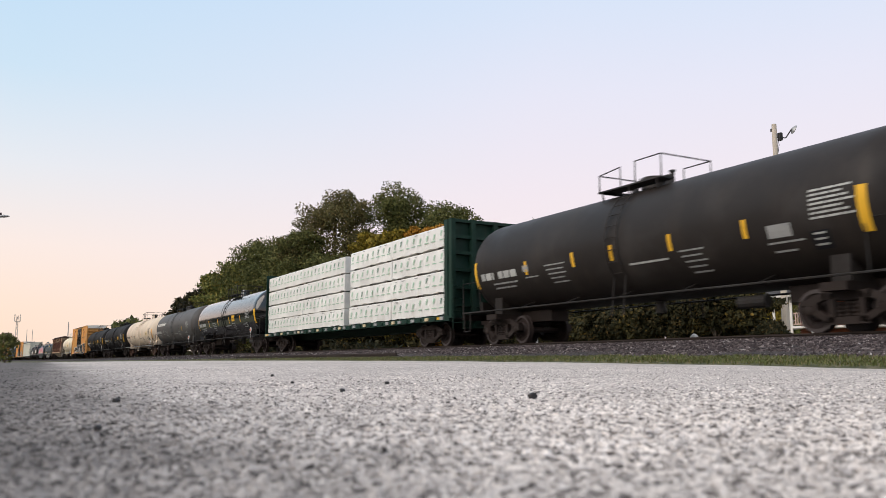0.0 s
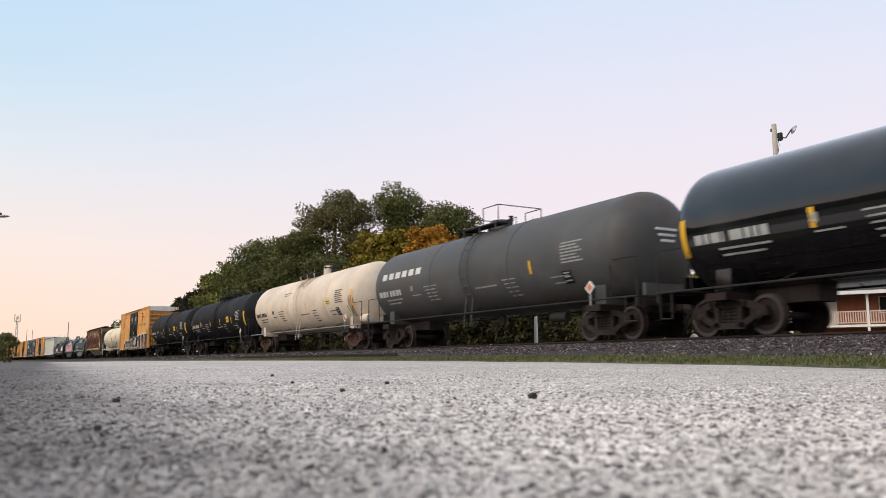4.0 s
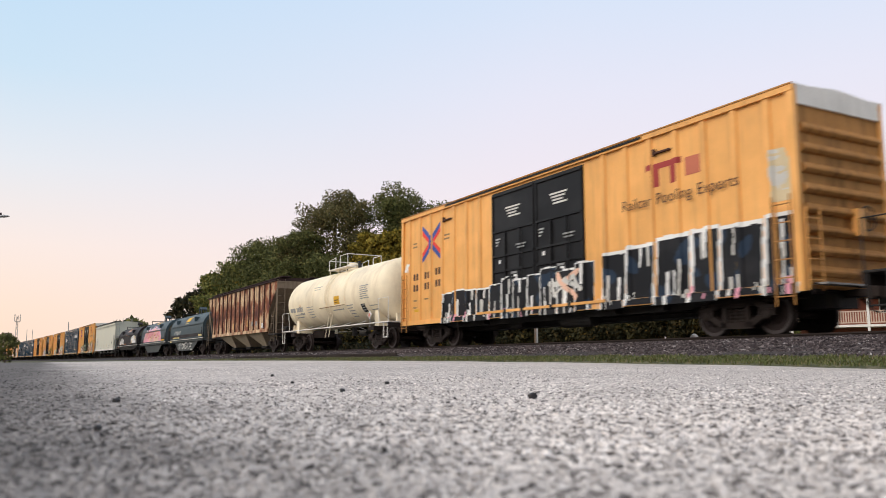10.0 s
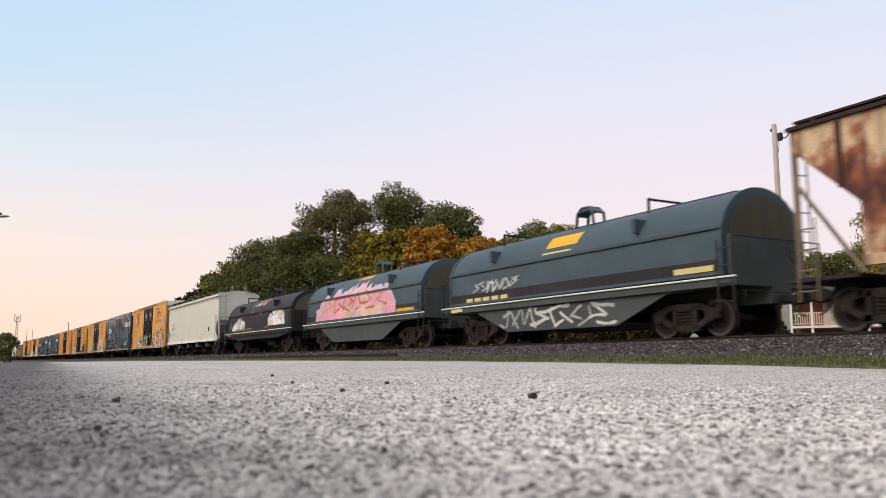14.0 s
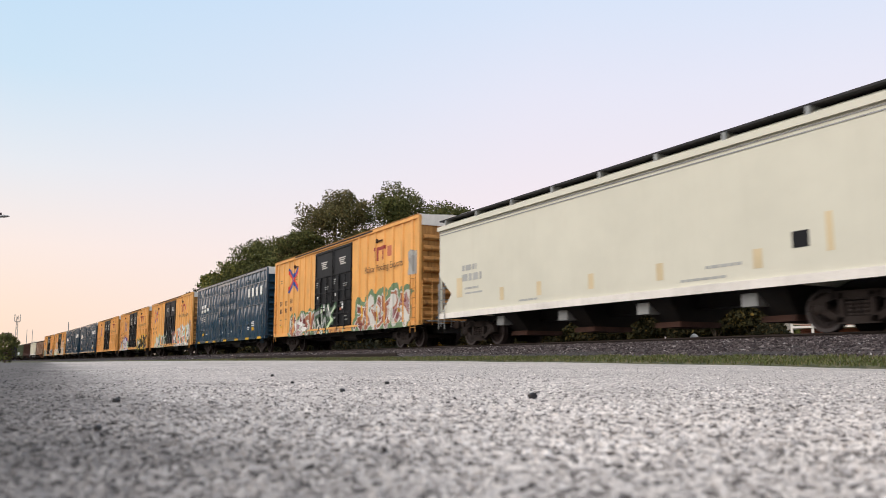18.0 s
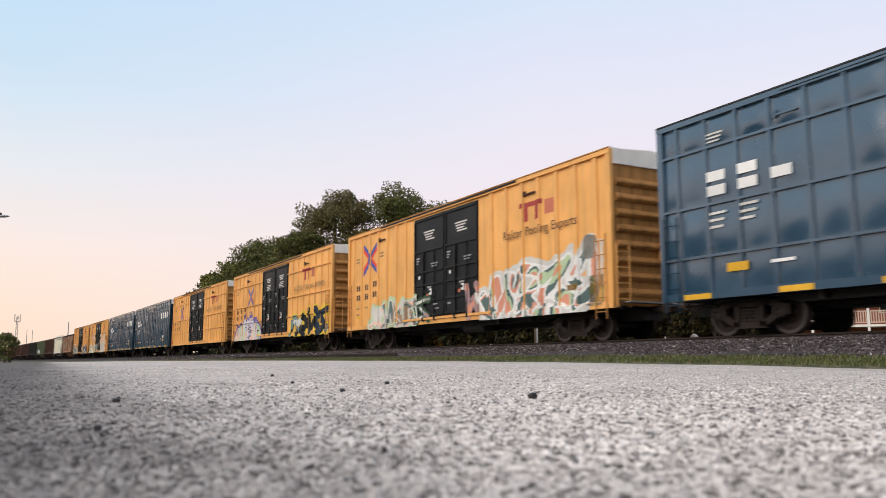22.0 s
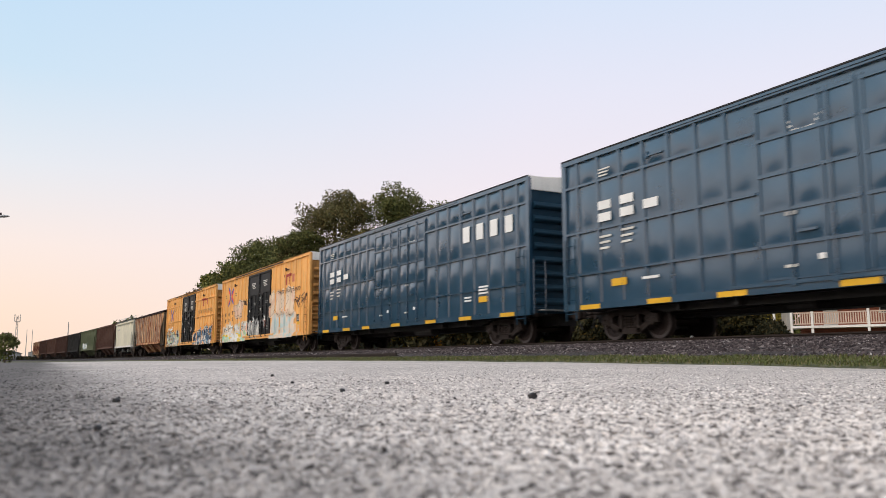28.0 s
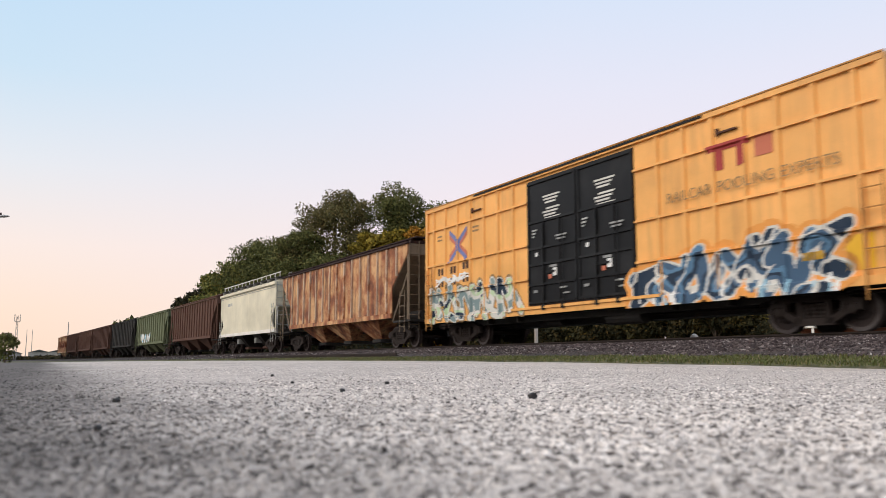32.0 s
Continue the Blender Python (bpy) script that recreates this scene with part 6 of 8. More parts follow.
# ---- centre-beam flat car with wrapped lumber ----
def beam_car(left, right):
    car, L = rail_car("centre_beam_flatcar", left, right, "green centre-beam flatcar with tall ribbed end bulkheads carrying wrapped lumber", "flatcar")
    h = L / 2
    g = M["green"]
    part("deck", boxes((-h, h, -1.40, 1.40, 0.98, 1.08), (-h, h, -0.35, 0.35, 0.66, 0.98)), g, car)
    for s in (-1, 1):
        bm = bmesh.new()
        add_prism(bm, [(-h, 1.10), (-h, 0.90), (-h + 3.2, 0.92), (-h + 4.4, 0.90), (h - 4.4, 0.90), (h - 3.2, 0.92), (h, 0.90), (h, 1.10)], s * 1.44 - 0.04, s * 1.44 + 0.04)
        part("side_sill", bm, g, car)
        for k in range(38):
            x = -h + 0.5 + (L - 1.0) * k / 37
            part("winch", boxes((x - 0.13, x + 0.13, min(s * 1.46, s * 1.53), max(s * 1.46, s * 1.53), 0.95, 1.07)), M["p_cream"] if k % 5 == 0 else M["p_dull"] if k % 2 else g, car)
        # bulkheads
        x = s * h
        bh = part("bulkhead", boxes((min(x, x - s * 0.12), max(x, x - s * 0.12), -1.42, 1.42, 1.05, 4.72)), g, car, "tall dark green ribbed steel bulkhead")
        for y in (-1.38, -0.5, 0.5, 1.38) if s > 0 else (-1.15, -0.4, 0.4, 1.15):
            part("bulkhead_post", boxes((min(x - s * 0.02, x + s * 0.20), max(x - s * 0.02, x + s * 0.20), y - 0.09, y + 0.09, 1.0, 4.72)), g, bh)
        for z in (1.5, 2.15, 2.8, 3.45, 4.05, 4.66):
            part("bulkhead_rib", boxes((min(x, x + s * 0.15), max(x, x + s * 0.15), -1.34, 1.34, z - 0.06, z + 0.06)), g, bh)
        part("side_lip", boxes((min(x - s * 0.12, x - s * (0.38 if s > 0 else 0.14)), max(x - s * 0.12, x - s * (0.38 if s > 0 else 0.16)), -1.47, -1.40, 1.05, 4.72)), g, bh)
        part("reflector", boxes((min(x - s * 0.5, x - s * 0.9), max(x - s * 0.5, x - s * 0.9), -1.492, -1.482, 0.96, 1.06)), M["p_yellow"], bh, "yellow reflective strip")
    beam = part("centre_beam", boxes((-h + 0.1, h - 0.1, -0.12, 0.12, 4.4, 4.6)), g, car)
    for k in range(15):
        x = -h + 0.5 + (L - 1.0) * k / 14
        part("beam_post", boxes((x - 0.06, x + 0.06, -0.10, 0.10, 1.08, 4.4)), g, beam)
    ladder(car, h + 0.22, -1.2, 0.6, 2.4, g, "y")
    running_gear(car, L, 2.3)
    # bundles: four high, four along each side
    x0 = -h + 0.42
    span = (L - 0.84) / 4
    height = 0.866
    for s in (-1, 1):
        for r in range(4):
            for c in (0, 1, 3, 4):
                rng = random.Random(r * 31 + c * 7 + s)
                bx = new("lumber_bundle")
                tagged(bx, "bundle of lumber in white plastic wrap with rows of green marks" if s < 0 else "bundle of lumber in white plastic wrap", "lumber bundle", "bundles on the flatcar")
                cuts = (x0, -4.95, 1.22, 1.84, 6.5, h - 0.42)
                a, b = cuts[c] + 0.02, cuts[c + 1] - 0.02
                z0 = 1.09 + r * height - (0.05 if c < 2 and r else 0.0)
                ya, yb = s * 0.16, s * (1.38 + rng.uniform(-0.025, 0.02) - (0.09 if c == 2 else 0.0))
                bm = bmesh.new()
                n = 26
                lo, hi = z0 + 0.045, z0 + height - 0.01
                ring = []
                for k in range(n + 1):
                    x = a + (b - a) * k / n
                    j = lambda q: rng.uniform(-q, q)
                    sag = 0.012 * math.sin(k * 0.9 + r * 2 + c) * (1 if k % 5 else 2)
                    ring.append([bm.verts.new(p) for p in ((x, ya, lo), (x, yb + s * j(0.006), lo + 0.02 + sag + j(0.016)), (x, yb + s * (0.012 + j(0.012)), (lo + hi) / 2 + j(0.06)), (x, yb + s * j(0.010), hi - 0.03 + j(0.016)), (x, yb - s * 0.04, hi), (x, ya, hi))])
                for p, q in zip(ring, ring[1:]):
                    for k in range(6):
                        bm.faces.new((p[k], p[(k + 1) % 6], q[(k + 1) % 6], q[k]))
                bm.faces.new(ring[0][::-1])
                bm.faces.new(ring[-1])
                part("wrap", bm, M["wrap"], bx, "crinkled white plastic wrap", False)
                for x in (a + 0.5, (a + b) / 2, b - 0.5):
                    part("bearer", boxes((x - 0.06, x + 0.06, min(ya, yb), max(ya, yb), z0, z0 + 0.045)), M["tie"], bx)
                if s < 0 and c != 2:
                    marks = int((b - a) * 1.9)
                    for k in range(marks):
                        x = a + (b - a) * (k + 0.5) / marks
                        zz = (lo + hi) / 2
                        yq = yb - 0.028
                        q = rng.uniform(-0.06, 0.06)
                        bm = bmesh.new()
                        add_prism(bm, [(x - 0.06, zz + 0.0 + q), (x + 0.01, zz - 0.01 + q), (x + 0.05, zz + 0.08 + q), (x + 0.12, zz + 0.19 + q), (x + 0.03, zz + 0.23 + q), (x - 0.04, zz + 0.13 + q)], yq - 0.003, yq)
                        part("mark", bm, M["p_wrapgreen" if rng.random() < 0.8 else "p_wrapdark"], bx, "green printed mark")
                        part("mark", boxes((x - 0.16 + q, x + 0.16 + q, yq - 0.003, yq, zz - 0.13, zz - 0.09)), M["p_wrapgreen"], bx)
                        if rng.random() < 0.3:
                            part("tear", boxes((x + 0.1, x + 0.1 + rng.uniform(0.1, 0.3), yq - 0.003, yq, zz + 0.30, zz + 0.33)), M["p_dull"], bx)
                CARS.append((bx, (left + right) / 2))
    return car


# ---- ground, pavement, track ----
def smooth_step(a, b, x):
    t = np.clip((x - a) / (b - a), 0, 1)
    return t * t * (3 - 2 * t)


def bend_shift(x):
    return -BEND * np.minimum(np.asarray(x, float) - BEND_X, 0.0) ** 2


def mesh_from(name, verts, faces, mats, smooth=False):
    me = bpy.data.meshes.new(name)
    me.from_pydata(verts, [], faces)
    for m in mats:
        me.materials.append(m)
    if smooth:
        me.polygons.foreach_set("use_smooth", [True] * len(me.polygons))
    me.update()
    return me


def sheet(name, xs, vs, height, material, follow=True, smooth=True):
    X, Vv = np.meshgrid(xs, vs, indexing="ij")
    Y = Vv + (bend_shift(X) if follow else 0)
    Z = height(X, Vv)
    n, m = len(xs), len(vs)
    verts = np.stack([X.ravel(), Y.ravel(), Z.ravel()], 1).tolist()
    faces = [(i * m + j, (i + 1) * m + j, (i + 1) * m + j + 1, i * m + j + 1) for i in range(n - 1) for j in range(m - 1)]
    return new(name, mesh_from(name, verts, faces, [material], smooth))


def lot_height(X, Y):
    rise = 0.15 * (1 - np.exp(np.minimum(X + 4.5, 0) / 8.5))
    return rise * (0.45 + 0.55 * smooth_step(0.0, 8.0, Y)) + 0.004 * np.sin(X * 1.7 + Y) * smooth_step(1.5, 5, np.hypot(X, Y))


def ground_height(X, Vv):
    z = np.interp(Vv, [-2500, -9, 8.9, 9.3, 10.4, 12.0, 13.2, 18.6, 20.5, 28, 40, 47, 60, 2500], [-0.06, -0.06, -0.03, 0.02, 0.12, 0.2, 0.30, 0.30, 0.25, 0.35, 0.9, 1.3, 1.5, 1.6])
    rise = 0.15 * (1 - np.exp(np.minimum(np.asarray(X, float) + 4.5, 0) / 8.5))
    z = z + rise * np.interp(Vv, [8.9, 9.3, 10.4, 12.8], [0, 1, 0.85, 0])
    z = z + np.where((Vv < 9) & (X < -46), 0.10, 0.0)
    return z


EDGE_Y = 9.1
gx = np.concatenate([np.linspace(-2500, -300, 12), np.linspace(-260, 40, 76), np.linspace(80, 2500, 8)])
gv = np.array([-2500, -600, -150, -40, -12, -9, 0, 6, 8.9, 9.3, 9.9, 10.4, 11.2, 12.0, 13.2, 15, 17, 18.6, 20.5, 24, 28, 34, 40, 47, 60, 120, 400, 1000, 2500], float)
ground = sheet("ground", gx, gv, ground_height, M["soil"])
tagged(ground, "dry grassy soil beside the railway", "ground", kind="structure")

px = np.concatenate([np.linspace(-46, -20, 27), np.linspace(-19.5, 8, 56)])
py = np.concatenate([np.linspace(-9, -1, 9), np.linspace(-0.5, EDGE_Y, 40)])
X, Y = np.meshgrid(px, py, indexing="ij")
rag = np.random.RandomState(3)
Yj = Y.copy()
Yj[:, -1] += 0.10 * np.sin(px * 2.3) + rag.uniform(-0.06, 0.06, len(px)) - 0.004 * (px + 20)
Zp = lot_height(X, Y)
n, m = X.shape
vt = np.stack([X.ravel(), Yj.ravel(), Zp.ravel()], 1).tolist()
vb = np.stack([X.ravel(), Yj.ravel(), Zp.ravel() - 0.12], 1)
fc = [(i * m + j, (i + 1) * m + j, (i + 1) * m + j + 1, i * m + j + 1) for i in range(n - 1) for j in range(m - 1)]
base = len(vt)
edge_ids = [i * m + m - 1 for i in range(n)]
vt += vb[edge_ids].tolist()
fc += [(edge_ids[i], edge_ids[i + 1], base + i + 1, base + i) for i in range(n - 1)]
pavement = new("pavement", mesh_from("pavement", vt, fc, [M["pavement"]], True))
tagged(pavement, "worn grey pavement with exposed stone grain", "pavement", kind="structure")

ballast_line = ([10.35, 10.9, 11.6, 12.5, 13.3, 13.75, 14.3, 15.88, 17.5, 18.1, 20.6], [0.05, 0.16, 0.26, 0.40, 0.52, 0.56, 0.565, 0.565, 0.565, 0.52, 0.2])
bx = np.concatenate([np.linspace(-1200, -120, 30), np.linspace(-115, 30, 146)])
rb = np.random.RandomState(8)
bv = np.concatenate([np.linspace(10.35, 14.4, 22), np.linspace(14.8, 17.2, 5), np.linspace(17.5, 20.6, 8)])
ballast = sheet("ballast_bed", bx, bv, lambda A, B: np.interp(B, *ballast_line) + 0.08 * (1 - np.exp(np.minimum(A + 4.5, 0) / 8.5)) * np.interp(B, [10.3, 12.5], [1, 0]) + rb.uniform(-0.02, 0.02, A.shape), M["ballast"])
tagged(ballast, "bed of dark crushed stone under the rails", "ballast", kind="structure")


def rocks(name, pts, sizes, material, rng, flat=0.75):
    """Many small angular stones in one mesh."""
    base_v = np.array([(1, 0, 0), (-1, 0, 0), (0, 1, 0), (0, -1, 0), (0, 0, 1), (0, 0, -1)], float)
    base_f = np.array([(0, 2, 4), (2, 1, 4), (1, 3, 4), (3, 0, 4), (2, 0, 5), (1, 2, 5), (3, 1, 5), (0, 3, 5)])
    N = len(pts)
    v = base_v[None] * (1 + rng.uniform(-0.35, 0.35, (N, 6, 1)))
    v = v + rng.uniform(-0.3, 0.3, (N, 6, 3))
    a = rng.uniform(0, 6.28, N)
    b = rng.uniform(0, 6.28, N)
    ca, sa = np.cos(a)[:, None], np.sin(a)[:, None]
    cb, sb = np.cos(b)[:, None], np.sin(b)[:, None]
    x, y, z = v[..., 0], v[..., 1], v[..., 2]
    x, y = x * ca - y * sa, x * sa + y * ca
    y, z = y * cb - z * sb, y * sb + z * cb
    v = np.stack([x, y, z * flat], -1) * np.asarray(sizes)[:, None, None] + np.asarray(pts)[:, None, :]
    f = (base_f[None] + (np.arange(N) * 6)[:, None, None]).reshape(-1, 3)
    return new(name, mesh_from(name, v.reshape(-1, 3).tolist(), f.tolist(), [material]))


rng = np.random.RandomState(21)
N = 78000
sx = -np.abs(rng.exponential(15.0, N)) + 4
sx = np.where(sx < -85, rng.uniform(-30, 3, N), sx)
sv = rng.uniform(10.45, 14.5, N)
sz = np.interp(sv, *ballast_line)
stones = rocks("ballast_stones", np.stack([sx, sv + bend_shift(sx), sz + 0.005], 1), rng.uniform(0.018, 0.048, N) * (1 + np.maximum(0, -sx - 15) / 60), M["stone"], rng)
tagged(stones, "loose dark grey crushed stones on the slope", "ballast", kind="stuff")
N = 75000
r = 0.42 * np.exp(rng.uniform(0, 1, N) * math.log(24.0))
az = rng.uniform(radians(-4), radians(70), N)
gx_, gy_ = -r * np.cos(az), r * np.sin(az)
keep = gy_ < EDGE_Y - 0.3
r, gx_, gy_ = r[keep], gx_[keep], gy_[keep]
N = len(r)
gz_ = lot_height(gx_, gy_)
grit = rocks("pavement_grit", np.stack([gx_, gy_, gz_ - 0.0006], 1), 0.0043 * r ** 0.5 * (1 + 0.8 * np.exp(-r / 0.55)) * np.minimum(1, (1.3 / r) ** 0.45) * rng.uniform(0.55, 1.45, N), M["pebble"], rng, 0.58)
tagged(grit, "fine pale and dark stone grit bedded in the pavement", "gravel", kind="stuff")


def loose_stone(x, y, size, label, key="p_black", tail=False):
    bm = bmesh.new()
    bmesh.ops.create_icosphere(bm, subdivisions=2, radius=size)
    rg = random.Random(int(abs(x * 977 + y * 131)))
    for v in bm.verts:
        v.co *= 1 + rg.uniform(-0.18, 0.18)
        v.co.z *= 0.75
    if tail:
        add_bar(bm, (size * 0.2, 0, size * 0.3), (size * 1.9, size * 0.4, size * 0.9), size * 0.16, 5)
    ob = new("stone", finish(bm, "stone", M["dark"], False))
    ob.location = (x, y, float(lot_height(np.array(x), np.array(y))) + size * 0.62)
    tagged(ob, label, "stone", "loose stones on the pavement")


def on_lot(u, v):
    """The place on the lot seen at u right and v down of the picture's middle, in tangents of the lens."""
    f = Vector((-math.cos(YAW), math.sin(YAW), 0)) * math.cos(TILT) + Vector((0, 0, math.sin(TILT)))
    rt = Vector((math.sin(YAW), math.cos(YAW), 0))
    up = rt.cross(f)
    d = f + rt * u - up * v
    t = 2.0
    for _ in range(40):
        p = EYE + d * t
        z = float(lot_height(np.array(p.x), np.array(p.y)))
        t += 0.6 * (p.z - z) / max(1e-3, -d.z)
        t = min(max(t, 0.2), 40)
    p = EYE + d * t
    return p.x, p.y, t


for u, v, size, tail in ((0.1113, 0.1838, 9.0, True), (-0.0697, 0.1655, 4.0, False), (-0.1254, 0.1753, 5.0, False), (-0.1880, 0.1648, 3.5, False), (-0.2127, 0.1560, 3.5, False),
                         (-0.4310, 0.2240, 8.0, False), (-0.4070, 0.1880, 6.5, False), (-0.0740, 0.2500, 7.0, False), (0.0150, 0.1400, 3.0, False), (-0.165, 0.272, 8.0, False)):
    x, y, t = on_lot(u, v + 0.0033)
    loose_stone(x, y, size / 1420 * t, "dark loose stone with a twig lying on the pavement" if tail else "small dark loose stone on the pavement", tail=tail)

# long thin cracks in the pavement
def first_on_lot(u, v):
    f = Vector((-math.cos(YAW), math.sin(YAW), 0)) * math.cos(TILT) + Vector((0, 0, math.sin(TILT)))
    rt = Vector((math.sin(YAW), math.cos(YAW), 0))
    d = f + rt * u - rt.cross(f) * v
    t = np.arange(0.8, 16, 0.02)
    gap = EYE.z + d.z * t - lot_height(EYE.x + d.x * t, EYE.y + d.y * t)
    below = np.nonzero(gap < 0)[0]
    if len(below) == 0:
        return None
    p = EYE + d * float(t[below[0]])
    return p.x, p.y, float(t[below[0]])


for u0, v0, u1, v1 in ((-0.130, 0.1480, 0.040, 0.1510), (0.046, 0.1590, 0.280, 0.1625), (-0.40, 0.1560, -0.17, 0.1590), (-0.30, 0.1690, -0.02, 0.1715)):
    a, b = first_on_lot(u0, v0), first_on_lot(u1, v1)
    if a is None or b is None:
        continue
    rk = random.Random(int(900 + u0 * 1000))
    vs, fs = [], []
    for k in range(41):
        f = k / 40
        x, y, t = [p + (q - p) * f for p, q in zip(a, b)]
        x, y = x + rk.uniform(-0.02, 0.02), y + rk.uniform(-0.02, 0.02)
        wd = 0.012 * rk.uniform(0.2, 1.4)
        z = float(lot_height(np.array(x), np.array(y))) + 0.003
        vs += [(x - wd, y - wd, z), (x + wd, y + wd, z)]
        if k:
            fs.append((2 * k - 2, 2 * k - 1, 2 * k + 1, 2 * k))
    put("crack", mesh_from("crack", vs, fs, [M["crack"]]), pavement, "thin dark crack in the pavement")

# grass along the pavement's edge
N = 34000
rng = np.random.RandomState(5)
gx2 = -np.abs(rng.exponential(13.0, N)) + 2
gx2 = np.where(gx2 < -70, rng.uniform(-22, 2, N), gx2)
gv2 = EDGE_Y + 0.12 + rng.beta(1.3, 1.6, N) * 1.55
gz2 = ground_height(gx2, gv2)
hgt = rng.uniform(0.018, 0.062, N) * (0.7 + 0.5 * np.sin(gx2 * 1.9) ** 2)
a = rng.uniform(0, 6.28, N)
lean = rng.uniform(0.2, 1.3, N) * hgt
w = rng.uniform(0.004, 0.010, N)
b0 = np.stack([gx2, gv2 + bend_shift(gx2), gz2], 1)
side = np.stack([np.cos(a), np.sin(a), 0 * a], 1) * w[:, None]
b1 = np.stack([np.cos(a + 1.57) * lean * 0.35, np.sin(a + 1.57) * lean * 0.35, hgt * 0.6], 1)
b2 = np.stack([np.cos(a + 1.57) * lean, np.sin(a + 1.57) * lean, hgt], 1)
V = np.stack([b0 - side, b0 + side, b0 + b1 + side * 0.7, b0 + b1 - side * 0.7, b0 + b2], 1).reshape(-1, 3)
F = []
for i in range(N):
    k = i * 5
    F += [(k, k + 1, k + 2, k + 3), (k + 3, k + 2, k + 4)]
grass = new("grass", mesh_from("grass", V.tolist(), F, [M["grass"]]))
tagged(grass, "strip of short green grass at the pavement's edge", "grass", kind="stuff")

# the track
track = new("railway_track")
tagged(track, "single railway track of rusty rails on timber ties", "railway track", kind="structure")
RAIL_OUT = [(-0.036, 0), (-0.036, -0.035), (-0.012, -0.045), (-0.010, -0.14), (-0.07, -0.16), (-0.07, -0.175), (0.07, -0.175), (0.07, -0.16), (0.010, -0.14), (0.012, -0.045), (0.036, -0.035), (0.036, 0)]
rxs = np.concatenate([np.linspace(-1200, -260, 48), np.linspace(-250, 40, 117)])
for off in (-0.7535, 0.7535):
    vs, fs = [], []
    k = len(RAIL_OUT)
    for x in rxs:
        y = TRACK_Y + float(bend_shift(x)) + off
        vs += [(x, y + p[0], RAIL_Z + p[1]) for p in RAIL_OUT]
    for i in range(len(rxs) - 1):
        for j in range(k):
            fs.append((i * k + j, (i + 1) * k + j, (i + 1) * k + (j + 1) % k, i * k + (j + 1) % k))
    me = mesh_from("rail", vs, fs, [M["rail_side"], M["rail_top"]])
    for f in me.polygons:
        if f.normal.z > 0.8 and f.center.z > RAIL_Z - 0.01 or f.normal.z < -0.8 and f.center.z > RAIL_Z - 0.01:
            f.material_index = 1
    put("rail", me, track, "rusty steel rail with a polished head")
tie_me = finish(boxes((-0.115, 0.115, -1.3, 1.3, -0.18, 0.0)), "tie", M["tie"], False, 0.01)
for k in range(150):
    x = 8 - k * 0.55
    put("tie", tie_me, track, "", (x, TRACK_Y + float(bend_shift(x)), RAIL_Z - 0.178))
spare = new("spare_rail", finish(boxes((-45.0, -24.2, -0.035, 0.035, 0.12, 0.17), (-45.0, -24.2, -0.012, 0.012, 0.02, 0.12), (-45.0, -24.2, -0.07, 0.07, 0.0, 0.02)), "spare_rail", M["rail_side"]))
spare.location = (0, 11.45, 0.22)
tagged(spare, "rusty spare rail lying in the grass beside the ballast", "rail")


# ---- plants ----
def leaves(n, centres, radii, size, seed, squash=0.72, shell=0.5):
    """Small four-cornered leaf clumps spread through several lobes."""
    rg = np.random.RandomState(seed)
    w = np.array(radii) ** 2
    which = rg.choice(len(centres), n, p=w / w.sum())
    d = rg.normal(size=(n, 3))
    d /= np.linalg.norm(d, axis=1)[:, None]
    rad = np.array(radii)[which] * (shell + (1 - shell) * rg.rand(n) ** 0.6) * (1 + 0.11 * rg.normal(size=n))
    p = np.array(centres)[which] + d * rad[:, None] * np.array([1, 1, squash])
    u = rg.normal(size=(n, 3))
    u /= np.linalg.norm(u, axis=1)[:, None]
    v = np.cross(u, d + 0.4 * rg.normal(size=(n, 3)))
    v /= np.linalg.norm(v, axis=1)[:, None] + 1e-9
    s = size * rg.uniform(0.55, 1.25, n)[:, None]
    q = np.stack([p - u * s, p - v * s * 0.55, p + u * s, p + v * s * 0.55], 1)
    q += 0.15 * size * rg.normal(size=q.shape)
    return q.reshape(-1, 3), np.arange(n * 4).reshape(-1, 4)


